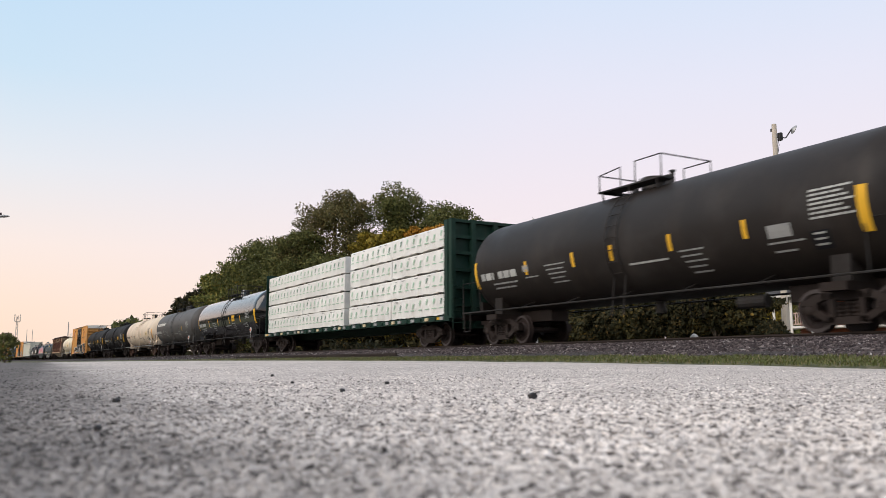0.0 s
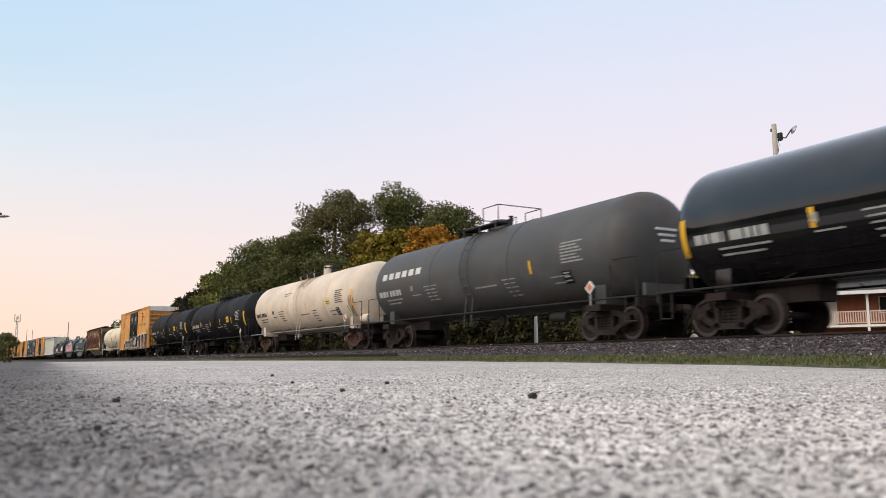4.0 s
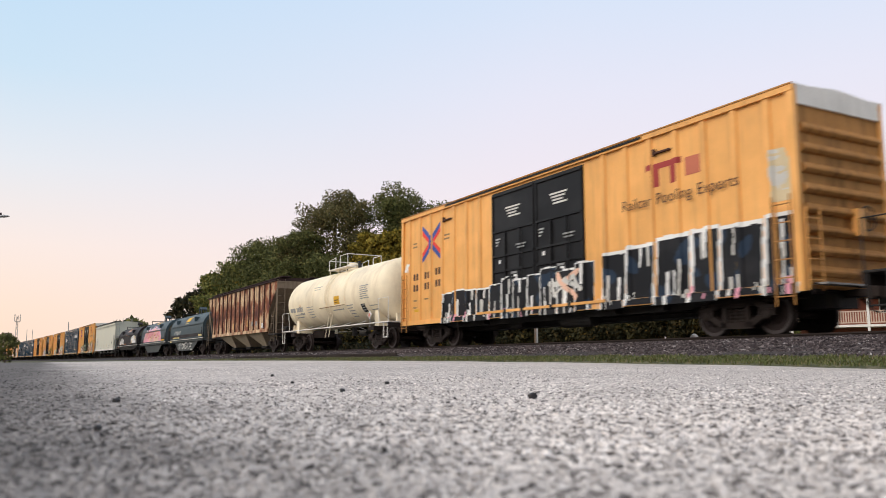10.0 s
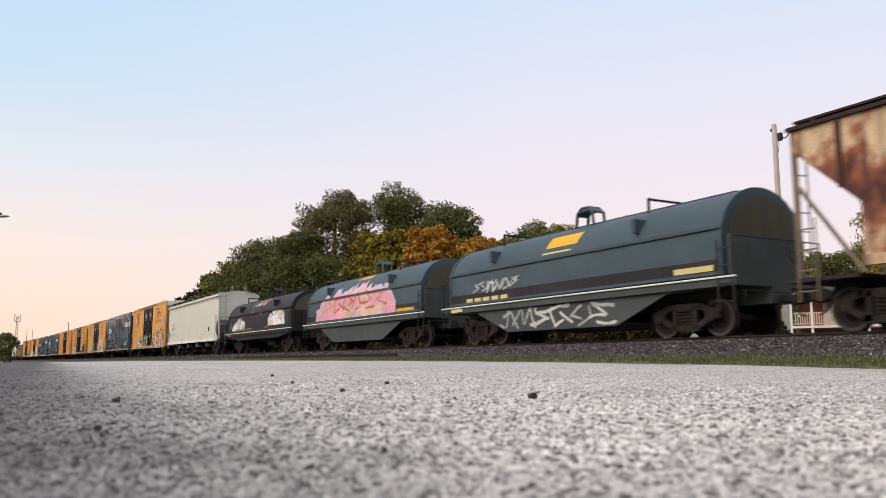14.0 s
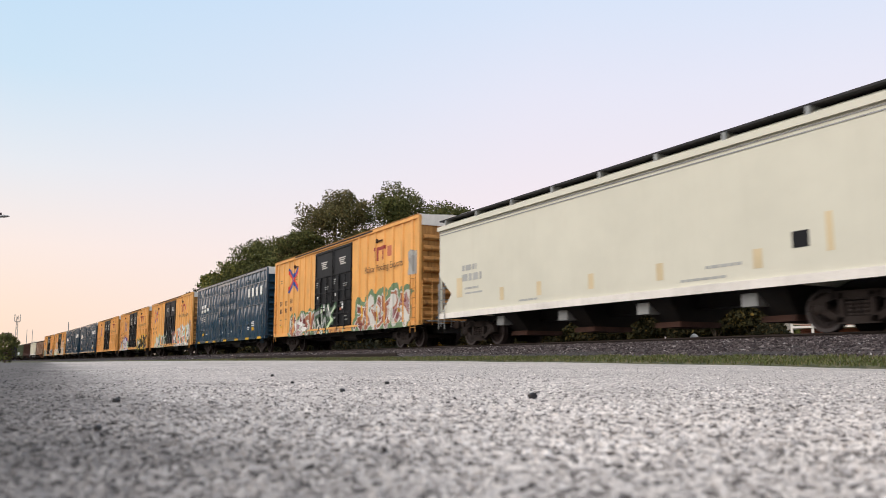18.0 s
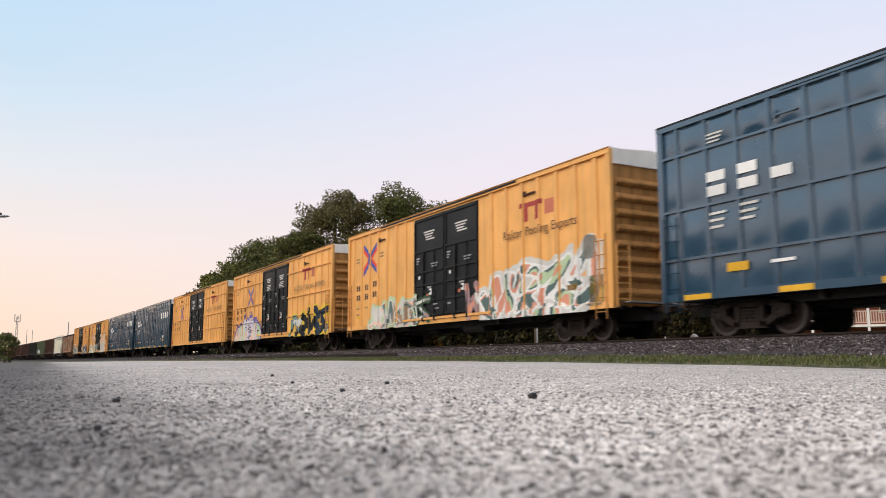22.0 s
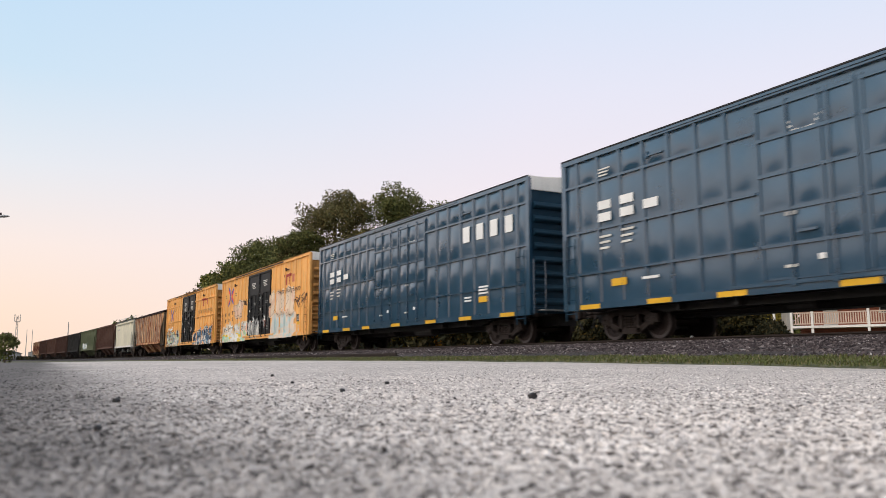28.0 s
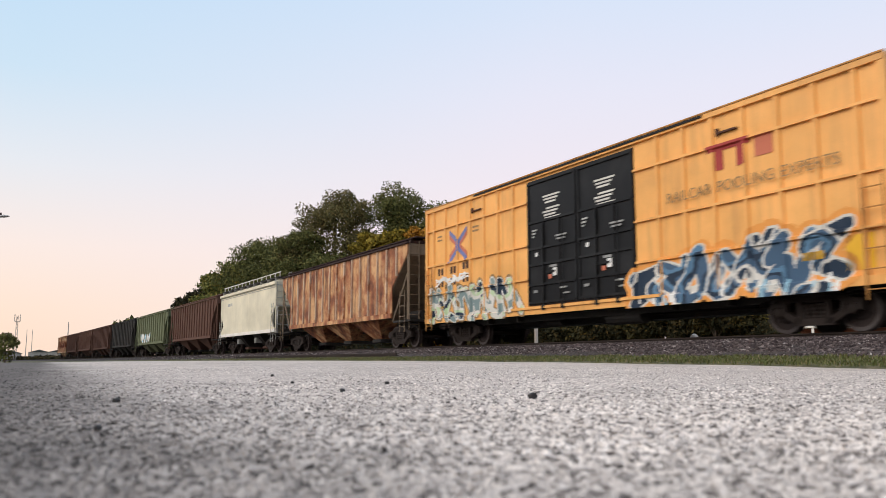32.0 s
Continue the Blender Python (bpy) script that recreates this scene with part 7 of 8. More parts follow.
def tree(name, x, y, z, height, width, kind, label, count=3500, leaf=0.32, seed=1, lobes=14, low=0.28):
    rg = random.Random(seed)
    t = new(name)
    t.location = (x, y, z)
    tagged(t, label, "tree" if name != "shrub" else "shrub", "trees and shrubs behind the track")
    bm = bmesh.new()
    tr = max(0.04, height * 0.018)
    fork = height * (low + 0.12)
    prof = [(-0.2, tr * 1.5), (fork * 0.3, tr * 1.1), (fork, tr * 0.85), (height * 0.7, tr * 0.45), (height * 0.88, tr * 0.15)]
    add_turned(bm, prof, 8, "z")
    part("trunk", bm, M["bark"], t, "", True)
    cs, rs = [(0, 0, height * 0.46), (0, 0, height * 0.62), (0, 0, height * 0.76)], [width * 0.66, width * 0.62, width * 0.5]
    core = [(0, 0, height * 0.46, width * 0.5)]
    # boughs, each a flattened cushion of leaf clumps
    for k in range(lobes):
        a = rg.uniform(0, 6.28)
        f = (k + rg.uniform(0, 1)) / lobes
        zz = height * (low + (0.93 - low) * f)
        swell = max(0.12, 1 - abs((f - 0.52) / 0.64) ** 3.0) ** 0.6
        reach = width * 0.70 * swell * math.sqrt(rg.uniform(0.05, 1))
        r0 = width * rg.uniform(0.30, 0.46) * (0.65 + 0.35 * swell)
        c = (reach * math.cos(a), reach * math.sin(a), min(zz, height * (1 - 0.26 * min(1, reach / width) ** 2) - r0 * 1.25))
        core.append((*c, r0))
        for q in range(6):
            b, e = rg.uniform(0, 6.28), rg.uniform(-0.35, 1.2)
            d = r0 * rg.uniform(0.6, 1.0)
            cs.append((c[0] + d * math.cos(b) * math.cos(e), c[1] + d * math.sin(b) * math.cos(e), c[2] + d * math.sin(e) * 0.8))
            rs.append(r0 * rg.uniform(0.25, 0.5))
        cs.append(c)
        rs.append(r0 * 0.9)
    for q in (-0.68, -0.36, 0.0, 0.34, 0.70):
        rt = min(width * 0.42, height * 0.14) * rg.uniform(0.8, 1.1)
        top = Vector((q * width * math.sin(YAW), q * width * math.cos(YAW), height * (1.0 - 0.27 * (q / 0.7) ** 2 - rg.uniform(0, 0.03)) - rt * 1.25))
        cs.append(tuple(top))
        rs.append(rt)
        for _ in range(6):
            b = rg.uniform(0, 6.28)
            cs.append((top.x + rt * math.cos(b), top.y + rt * math.sin(b), top.z + rt * rg.uniform(-0.4, 0.45)))
            rs.append(rt * rg.uniform(0.35, 0.55))
    bm = bmesh.new()
    for c in core[1: 1 + min(10, lobes)]:
        z_from = min(fork, c[2] * 0.8)
        add_bar(bm, (0, 0, z_from), (c[0] * 0.9, c[1] * 0.9, c[2]), tr * 0.28, 5)
    part("limb_frame", bm, M["bark"], t)
    v, f = leaves(count, cs, rs, leaf, seed)
    put("crown", mesh_from("crown", v.tolist(), f.tolist(), [M[kind]]), t, "crown of many small leaves")
    return t


def seat(u, depth):
    """Ground place at u right of the picture's middle (tangent) and depth metres along the level view."""
    fx, fy = -math.cos(YAW), math.sin(YAW)
    return fx * depth + math.sin(YAW) * u * depth, fy * depth + math.cos(YAW) * u * depth


def plant(name, u, top, half, depth, kind, label, count, leaf, seed, lobes=14, low=0.2):
    count = int(count * 5.2)
    far = max(1.0, 30.0 / (0.479 + 0.878 * u) / depth)
    depth, leaf = depth * far, leaf * min(far, 1.6)
    x, y = seat(u, depth)
    v = y - float(bend_shift(x))
    z = float(ground_height(np.array(x), np.array(v)))
    tree(name, x, y, z, 0.10 + top * depth - z, half * depth * 1.22, kind, label, count, leaf, seed, lobes, low)


BIG = "tall broad tree with dense dark green foliage behind the track"
GOLD = "smaller tree turning yellow and orange behind the track"
for i, (u, top, half, depth, kind, count, label) in enumerate((
        (-0.136, 0.229, 0.050, 94, "leaf_brown", 7500, BIG), (-0.058, 0.234, 0.046, 96, "leaf_green", 7500, BIG), (0.006, 0.213, 0.044, 93, "leaf_green", 6500, BIG),
        (-0.178, 0.178, 0.036, 92, "leaf_green", 4500, BIG), (-0.220, 0.168, 0.044, 96, "leaf_green", 5500, BIG), (-0.258, 0.136, 0.034, 82, "leaf_olive", 3500, BIG),
        (-0.283, 0.117, 0.022, 84, "leaf_olive", 2500, BIG), (-0.20, 0.150, 0.05, 90, "leaf_green", 4500, BIG), (-0.13, 0.15, 0.05, 90, "leaf_green", 4500, BIG), (0.03, 0.165, 0.03, 80, "leaf_green", 2500, BIG),
        (-0.014, 0.181, 0.032, 60, "leaf_orange", 3500, GOLD), (-0.062, 0.176, 0.032, 61, "leaf_gold", 3500, GOLD), (-0.098, 0.170, 0.022, 60, "leaf_gold", 2500, GOLD), (0.046, 0.168, 0.028, 62, "leaf_orange", 2500, GOLD),
        (0.075, 0.160, 0.025, 64, "leaf_gold", 2000, GOLD), (-0.246, 0.112, 0.012, 66, "leaf_gold", 700, GOLD), (0.118, 0.186, 0.034, 86, "leaf_olive", 3000, GOLD), (0.155, 0.182, 0.026, 88, "leaf_gold", 2500, GOLD), (0.225, 0.188, 0.022, 84, "leaf_gold", 2000, GOLD), (0.27, 0.165, 0.03, 80, "leaf_olive", 2500, GOLD),
        (0.345, 0.130, 0.035, 70, "leaf_olive", 2500, GOLD), (0.40, 0.125, 0.030, 72, "leaf_gold", 2500, GOLD), (0.585, 0.245, 0.050, 74, "leaf_gold", 4500, GOLD), (0.43, 0.135, 0.034, 84, "leaf_olive", 2500, GOLD), (0.48, 0.15, 0.036, 86, "leaf_green", 2500, GOLD), (0.53, 0.16, 0.036, 84, "leaf_olive", 2500, GOLD), (0.385, 0.105, 0.03, 76, "leaf_green", 2500, GOLD), (-0.386, 0.056, 0.024, 190, "leaf_green", 900, "distant dark green tree beyond the yard"))):
    plant("tree", u, top, half, depth, kind, label, count, 0.155 if depth < 100 else 0.8, 40 + i, 44 if half > 0.03 else 18, 0.08)
rg = random.Random(77)
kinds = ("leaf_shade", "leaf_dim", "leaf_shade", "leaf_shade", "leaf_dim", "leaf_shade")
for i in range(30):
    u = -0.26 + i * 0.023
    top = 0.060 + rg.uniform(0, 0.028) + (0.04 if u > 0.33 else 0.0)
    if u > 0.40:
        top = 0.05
    plant("shrub", u, top, 0.026, rg.uniform(34, 41) if u > -0.05 else rg.uniform(44, 54), kinds[i % 6], "leafy shrub in shade-darkened green and brown behind the track", 1900, 0.10, 300 + i, 9, 0.05)
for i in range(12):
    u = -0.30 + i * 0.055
    plant("shrub", u, 0.085 + rg.uniform(0, 0.03), 0.035, rg.uniform(56, 62), ("leaf_shade", "leaf_dim")[i % 2], "dense shrub under the trees, shade painted into its dark leaves", 1200, 0.24, 500 + i, 8, 0.03)
x, y = seat(-0.541, 40)
tree("shrub", x, y, 0.1, 1.55, 0.75, "leaf_green", "low dark bush at the end of the pavement", 1100, 0.085, 901, 10, 0.05)
x, y = seat(-0.560, 36)
tree("shrub", x, y, 0.1, 1.2, 0.7, "leaf_olive", "low dark bush at the end of the pavement", 1000, 0.06, 902, 9, 0.05)


# low brush along the far side of the line
rng = np.random.RandomState(64)
N = 16000
bx2 = -45 - rng.rand(N) ** 1.4 * 420
bv2 = 21.0 + rng.rand(N) * 3.0
top = (1.05 + 0.35 * np.sin(bx2 * 0.31) + 0.25 * np.sin(bx2 * 0.83)) * (0.9 + 0.001 * -bx2)
bz2 = 0.25 + rng.rand(N) * top
leaf_v, leaf_f = leaves(N, [(0, 0, 0)], [0.01], 0.16, 65)
leaf_v = leaf_v.reshape(N, 4, 3) * (1 + (-bx2 / 150.0))[:, None, None] + np.stack([bx2, bv2 + bend_shift(bx2), bz2], 1)[:, None, :]
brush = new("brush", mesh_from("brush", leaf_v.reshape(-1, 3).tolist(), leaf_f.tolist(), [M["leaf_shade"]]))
tagged(brush, "low shade-darkened brush along the far side of the track", "brush", kind="stuff")


# ---- house with a raised porch ----
def house():
    hs = new("house")
    tagged(hs, "single-storey red brick house with a raised white-railed porch", "house")
    y0, xl, xr, deck, eave = 48.7, -39.6, -16.0, 2.62, 4.72
    corner, turn = Vector((xl, y0, 0)), Matrix.Rotation(radians(25), 4, "Z")
    hs.matrix_world = Matrix.Translation(corner) @ turn @ Matrix.Translation(-corner)
    g = 0.9
    part("wall", boxes((xl + 1.4, xr, y0 + 2.0, y0 + 2.25, g, eave + 0.1), (xl + 1.4, xl + 1.65, y0 + 2.25, y0 + 9, g, eave + 0.1), (xr - 0.25, xr, y0 + 2.25, y0 + 9, g, eave + 0.1), (xl + 1.4, xr, y0 + 9, y0 + 9.25, g, eave + 0.1)), M["brick"], hs, "red brick wall")
    bm = bmesh.new()
    add_loft(bm, [(y0 - 0.45, eave), (y0 - 0.45, eave + 0.16), (y0 + 4.5, eave + 1.2), (y0 + 9.6, eave + 0.16), (y0 + 9.6, eave)], xl - 0.6, xr + 0.4)
    part("roof", bm, M["roof_dark"], hs, "low dark shingle roof")
    part("fascia", boxes((xl - 0.62, xr + 0.42, y0 - 0.50, y0 - 0.45, eave - 0.06, eave + 0.18)), M["white_trim"], hs, "white painted eave board")
    part("porch_deck", boxes((xl + 1.3, xr, y0 - 0.05, y0 + 2.0, deck - 0.16, deck)), M["white_trim"], hs, "pale timber porch deck")
    for x in (xl + 0.1, xl + 1.28, xl + 2.65, xl + 6.2, xl + 9.8, xl + 13.4, xl + 17, xl + 20.5):
        part("porch_post", boxes((x - 0.08, x + 0.08, y0 - 0.02, y0 + 0.14, g, eave)), M["white_trim"], hs)
    part("corner_panel", boxes((xl + 0.55, xl + 1.15, y0 + 0.3, y0 + 0.38, g, eave)), M["p_grey"], hs, "grey boarded panel")
    part("top_rail", boxes((xl + 1.4, xr, y0 + 0.02, y0 + 0.10, deck + 0.86, deck + 0.94)), M["baluster"], hs)
    part("bottom_rail", boxes((xl + 1.4, xr, y0 + 0.02, y0 + 0.10, deck + 0.10, deck + 0.17)), M["baluster"], hs)
    bal = finish(boxes((-0.035, 0.035, -0.02, 0.02, 0, 0.70)), "baluster", M["baluster"])
    for k in range(140):
        put("baluster", bal, hs, "", (xl + 1.55 + k * 0.155, y0 + 0.06, deck + 0.165))
    door = part("door", boxes((xl + 3.0, xl + 3.95, y0 + 1.94, y0 + 2.0, deck, deck + 2.02)), M["white_trim"], hs, "white painted door")
    part("door_handle", bars(0.03, ((xl + 3.8, y0 + 1.93, deck + 1.0), (xl + 3.8, y0 + 1.86, deck + 1.0))), M["galv"], door)
    for x in (xl + 6.6, xl + 10.5, xl + 15):
        win = part("window", boxes((x, x + 1.3, y0 + 1.97, y0 + 2.0, deck + 0.85, deck + 2.0)), M["white_trim"], hs, "white framed window")
        for k in (0, 1):
            part("pane", boxes((x + 0.08 + k * 0.6, x + 0.62 + k * 0.6, y0 + 1.955, y0 + 1.968, deck + 0.92, deck + 1.93)), M["glass_dark"], win)
    st = part("stair", boxes(*[(xl + 1.2 - 0.28 * (k + 1), xl + 1.2 - 0.28 * k, y0 + 0.45, y0 + 1.5, deck - 0.18 * (k + 1) - 0.04, deck - 0.18 * (k + 1)) for k in range(7)]), M["white_trim"], hs)
    part("stair_rail", bars(0.03, ((xl + 1.3, y0 + 0.4, deck + 1.0), (xl - 0.7, y0 + 0.4, deck - 0.3))), M["dark"], st)


house()


# ---- poles, posts, masts, lamp ----
def utility_pole():
    x, y = seat(0.4257, 39.0)
    p = new("utility_pole")
    p.location = (x, y, 0.35)
    tagged(p, "weathered timber pole with a small floodlight on a bracket", "utility pole")
    bm = bmesh.new()
    add_turned(bm, [(-0.3, 0.17), (3, 0.155), (8, 0.135), (11.55, 0.12)], 14, "z")
    part("pole", bm, M["pole_wood"], p, "", True)
    rt = Vector((math.sin(YAW), math.cos(YAW), 0))
    part("bracket", bars(0.035, ((0.1 * rt.x, 0.1 * rt.y, 10.9), (0.55 * rt.x, 0.55 * rt.y, 10.85)), ((0.55 * rt.x, 0.55 * rt.y, 10.85), (0.88 * rt.x, 0.88 * rt.y, 11.32))), M["dark"], p)
    part("control_box", boxes((0.14 * rt.x, 0.14 * rt.x + 0.16, 0.14 * rt.y, 0.14 * rt.y + 0.2, 10.72, 11.1)), M["dark"], p)
    bm = bmesh.new()
    add_turned(bm, [(0.0, 0.05), (0.02, 0.10), (0.06, 0.17), (0.12, 0.24), (0.135, 0.235)], 18, "x")
    lamp = part("floodlight", bm, M["galv"], p, "", True)
    lamp.location = (0.88 * rt.x, 0.88 * rt.y, 11.33)
    lamp.rotation_euler = (0, radians(24), math.atan2(rt.y, rt.x))
    part("cap_bracket", boxes((-0.19, -0.12, -0.06, 0.06, 11.2, 11.36)), M["dark"], p)
    part("loose_cable", bars(0.014, ((0.16 * rt.x, 0.16 * rt.y, 10.9), (0.2 * rt.x, 0.2 * rt.y, 10.5)), ((0.2 * rt.x, 0.2 * rt.y, 10.5), (0.13 * rt.x, 0.13 * rt.y, 10.1))), M["dark"], p)
    part("stay", bars(0.03, ((0.14 * rt.x, 0.14 * rt.y, 11.0), (0.34 * rt.x, 0.34 * rt.y, 11.14)), ((0.34 * rt.x, 0.34 * rt.y, 11.14), (0.36 * rt.x, 0.36 * rt.y, 10.86))), M["dark"], p)
    part("conduit", bars(0.02, ((0.15 * rt.x - 0.06, 0.15 * rt.y - 0.1, 0.4), (0.15 * rt.x - 0.06, 0.15 * rt.y - 0.1, 10.8))), M["galv"], p)


def marker_post(u, depth, z0, z1):
    x, y = seat(u, depth)
    ob = new("marker_post")
    ob.location = (x, y, z0)
    tagged(ob, "white painted marker post beside the track", "marker post")
    bm = boxes((-0.075, 0.075, -0.05, 0.05, -0.1, z1 - z0 - 0.12))
    part("post", bm, M["white_trim"], ob, "", False, 0.01)
    bm = bmesh.new()
    add_prism(bm, [(-0.075, z1 - z0 - 0.12), (0.075, z1 - z0 - 0.12), (0.075, z1 - z0)], -0.05, 0.05)
    part("cap", bm, M["white_trim"], ob)


def mast(u, depth, top, head=True, width=0.9):
    x, y = seat(u, depth)
    ob = new("light_mast")
    ob.location = (x, y, 0.1)
    tagged(ob, "distant steel lattice light mast in the yard" if head else "distant slender pole in the yard", "light mast")
    h = top * depth
    if not head:
        bm = bmesh.new()
        add_turned(bm, [(0, 0.22), (h, 0.12)], 8, "z")
        part("pole", bm, M["galv"], ob, "", True)
        part("cross_arm", bars(0.09, ((-0.7, 0, h * 0.93), (0.7, 0, h * 0.93))), M["galv"], ob)
        return
    w = width / 2
    for sx_ in (-1, 1):
        for sy_ in (-1, 1):
            part("leg", bars(0.09, ((sx_ * w, sy_ * w, 0), (sx_ * w * 0.5, sy_ * w * 0.5, h))), M["galv"], ob)
    n = 9
    for k in range(n):
        f0, f1 = k / n, (k + 1) / n
        a, b = w * (1 - 0.5 * f0), w * (1 - 0.5 * f1)
        part("brace", bars(0.05, ((-a, -a, h * f0), (b, -b, h * f1)), ((a, a, h * f0), (-b, b, h * f1)), ((-a, a, h * f0), (-b, -b, h * f1)), ((a, -a, h * f0), (b, b, h * f1))), M["galv"], ob)
    pl = part("lamp_platform", boxes((-0.9, 0.9, -0.9, 0.9, h - 2.3, h - 2.15)), M["galv"], ob)
    for level in range(3):
        for x in (-0.8, 0.0, 0.8):
            for y in (-0.9, 0.9):
                part("flood_lamp", boxes((x - 0.27, x + 0.27, y - 0.15, y + 0.15, h - 2.0 + 0.9 * level, h - 1.4 + 0.9 * level)), M["galv"], pl)


def street_lamp():
    x, y = seat(-0.620, 33.0)
    ob = new("street_lamp")
    ob.location = (x, y, 0.05)
    tagged(ob, "grey parking-lot lamp with a flat head on an arm", "street lamp")
    h = 0.1835 * 33.0
    bm = bmesh.new()
    add_turned(bm, [(0, 0.14), (0.4, 0.12), (h, 0.07)], 12, "z")
    part("pole", bm, M["galv"], ob, "", True)
    rt = Vector((math.sin(YAW), math.cos(YAW), 0))
    part("arm", bars(0.035, ((0, 0, h - 0.05), tuple(rt * 1.75 + Vector((0, 0, h + 0.03))))), M["galv"], ob)
    bm = bmesh.new()
    add_turned(bm, [(-0.32, 0.03), (-0.25, 0.09), (0.1, 0.12), (0.3, 0.07), (0.36, 0.02)], 12, "x")
    hd = part("lamp_head", bm, M["galv"], ob, "", True)
    hd.scale = (1, 1, 0.5)
    hd.location = rt * 2.0 + Vector((0, 0, h + 0.02))
    hd.rotation_euler = (0, 0, math.atan2(rt.y, rt.x))
    cell = part("photocell", bars(0.04, ((0, 0, 0), (0, 0, 0.12)), seg=10), M["dark"], ob)
    cell.location = rt * 1.98 + Vector((0, 0, h + 0.05))


utility_pole()
marker_post(0.1155, 34.0, 0.2, 2.05)
mast(-0.529, 300, 0.057)
mast(-0.516, 420, 0.040, False)
mast(-0.465, 260, 0.049, False)
mast(-0.509, 460, 0.040, False)
street_lamp()
x, y = seat(0.3115, 26.0)
cap = new("vent_cap")
cap.location = (x, y, 0.3)
tagged(cap, "small white domed vent pipe beside the track", "vent pipe")
bm = bmesh.new()
add_turned(bm, [(0, 0.07), (0.52, 0.07)], 10, "z")
part("pipe", bm, M["galv"], cap, "", True)
bm = bmesh.new()
add_turned(bm, [(0.50, 0.10), (0.55, 0.13), (0.62, 0.12), (0.68, 0.07), (0.70, 0.02)], 14, "z")
part("dome", bm, M["white_trim"], cap, "white domed cap", True)

# far yard: low sheds along the horizon
for i, (u, depth, w, h_) in enumerate(((-0.50, 380, 22, 4.5), (-0.478, 420, 30, 5.0), (-0.535, 330, 14, 3.5))):
    x, y = seat(u, depth)
    sh = new("yard_shed")
    sh.location = (x, y, 0)
    tagged(sh, "distant grey metal shed in the rail yard", "shed")
    part("wall", boxes((-w / 2, w / 2, -4, 4, 0, h_)), M["galv"], sh)
    bm = bmesh.new()
    add_loft(bm, [(-4.4, h_), (0, h_ + 1.2), (4.4, h_)], -w / 2 - 0.3, w / 2 + 0.3)
    part("roof", bm, M["frame_grey"], sh)
    part("door", boxes((-2, 2, -4.06, -4.0, 0, h_ * 0.75)), M["frame_black"], sh)


# a plain dark line of far trees closes the lot behind the camera for reflections; its unseen run beside the far end of
# the track is added to shade the far cars
bxs = np.concatenate([np.linspace(-900, -200, 90), np.linspace(-195, 220, 106)])
rng = np.random.RandomState(31)
top = 13.5 + 1.6 * np.sin(bxs * 0.11) + 1.2 * np.sin(bxs * 0.37 + 1) + rng.uniform(-0.7, 0.7, len(bxs))
near = smooth_step(-60.0, -110.0, bxs)
line_y = -62.0 * (1 - near) + (TRACK_Y + bend_shift(bxs) - 34.0) * near
vs, fs = [], []
for x, y, z in zip(bxs, line_y, top):
    vs += [(x, y, -0.1), (x, y, z), (x, y - 4, z), (x, y - 4, -0.1)]
for i in range(len(bxs) - 1):
    k = i * 4
    fs += [(k, k + 1, k + 5, k + 4), (k + 1, k + 2, k + 6, k + 5), (k + 2, k + 3, k + 7, k + 6)]
far_line = new("backdrop", mesh_from("backdrop", vs, fs, [M["backdrop"]]))
tagged(far_line, "plain dark unseen tree line closing the lot, with a run added to shade the far cars", "backdrop", kind="structure")


# ---- the train, from its front to its end ----
c, L, sf, o, mt = tank_car("tank_car", -24.55, -8.75, "dull black tank car with yellow reflector strips", M["tank_brownblack"], bands=(-4.17, -1.8, -0.12, 2.07, 4.37))
tank_gear(c, L)
tank_writing(c, L, sf, "p_white", 1, data_in=1.35, placard=False)
bar_block(c, [(4.95, 5.55, 2.02, 2.30, 0)], ["p_dull"], sf, "test_panel", "small grey panel")
beam_car(-49.2, -25.95)
c, L, sf, o, mt = tank_car("tank_car", -67.7, -50.62, "glossy black tank car with small yellow panel and writing", M["tank_gloss"], bands=(-4.3, -1.6, 1.64, 4.45), dome=(0.1, 0.30, 0.44))
tank_gear(c, L)
tank_writing(c, L, sf, "p_white", 2, "p_dull", square=(2.7, "p_yellow"))
c, L, sf, o, mt = tank_car("tank_car", -85.9, -69.1, "charcoal grey tank car with a white logo band", M["tank_grey"], bands=(4.0,), rings=(-2.7, 2.7), end_strips=False)
tank_gear(c, L)
tank_writing(c, L, sf, "p_white", 3, "p_dull")
bar_block(c, [(-7.0 + 0.62 * k, -6.58 + 0.62 * k, 2.84, 3.10, 0) for k in range(6)], ["p_softwhite"], sf, "logo_block", "plain white logo block")
c, L, sf, o, mt = tank_car("tank_car", -104.6, -87.35, "cream tank car with brown grime and faded orange strips", M["tank_cream"], metal=M["steel"], rings=(-4.4, -1.4, 1.6, 4.6), bands=(-4.45, -1.62, 1.5, 4.26), band_key="p_paleorange", dome=(0.85, 0.27, 0.5))
tank_gear(c, L, "steel_rusty")
tank_writing(c, L, sf, "p_soot", 4, "p_soot", (4.85, "p_lemonpale"))
spray(c, ["p_grime", "p_tan", "p_grime"], -1.6, 1.8, 3.3, 4.12, drips(-1.4, 1.6, 3.3, 4.12, 41, 26, 3), sf, "brown rust runs below the platform")
spray(c, ["p_grime", "p_tan"], 7.2, 8.1, 1.5, 2.5, drips(7.3, 8.0, 1.5, 2.5, 42, 12, 2), sf, "brown rust runs near the end")
part("air_reservoir", bars(0.2, ((L / 2 - 0.6, -0.95, 1.42), (L / 2 + 0.2, -0.95, 1.42)), seg=14), M["tank_cream"], c, "", True)
c, L, sf, o, mt = tank_car("tank_car", -123.0, -106.0, "matt black tank car with yellow strips and a yellow panel", M["tank_black"])
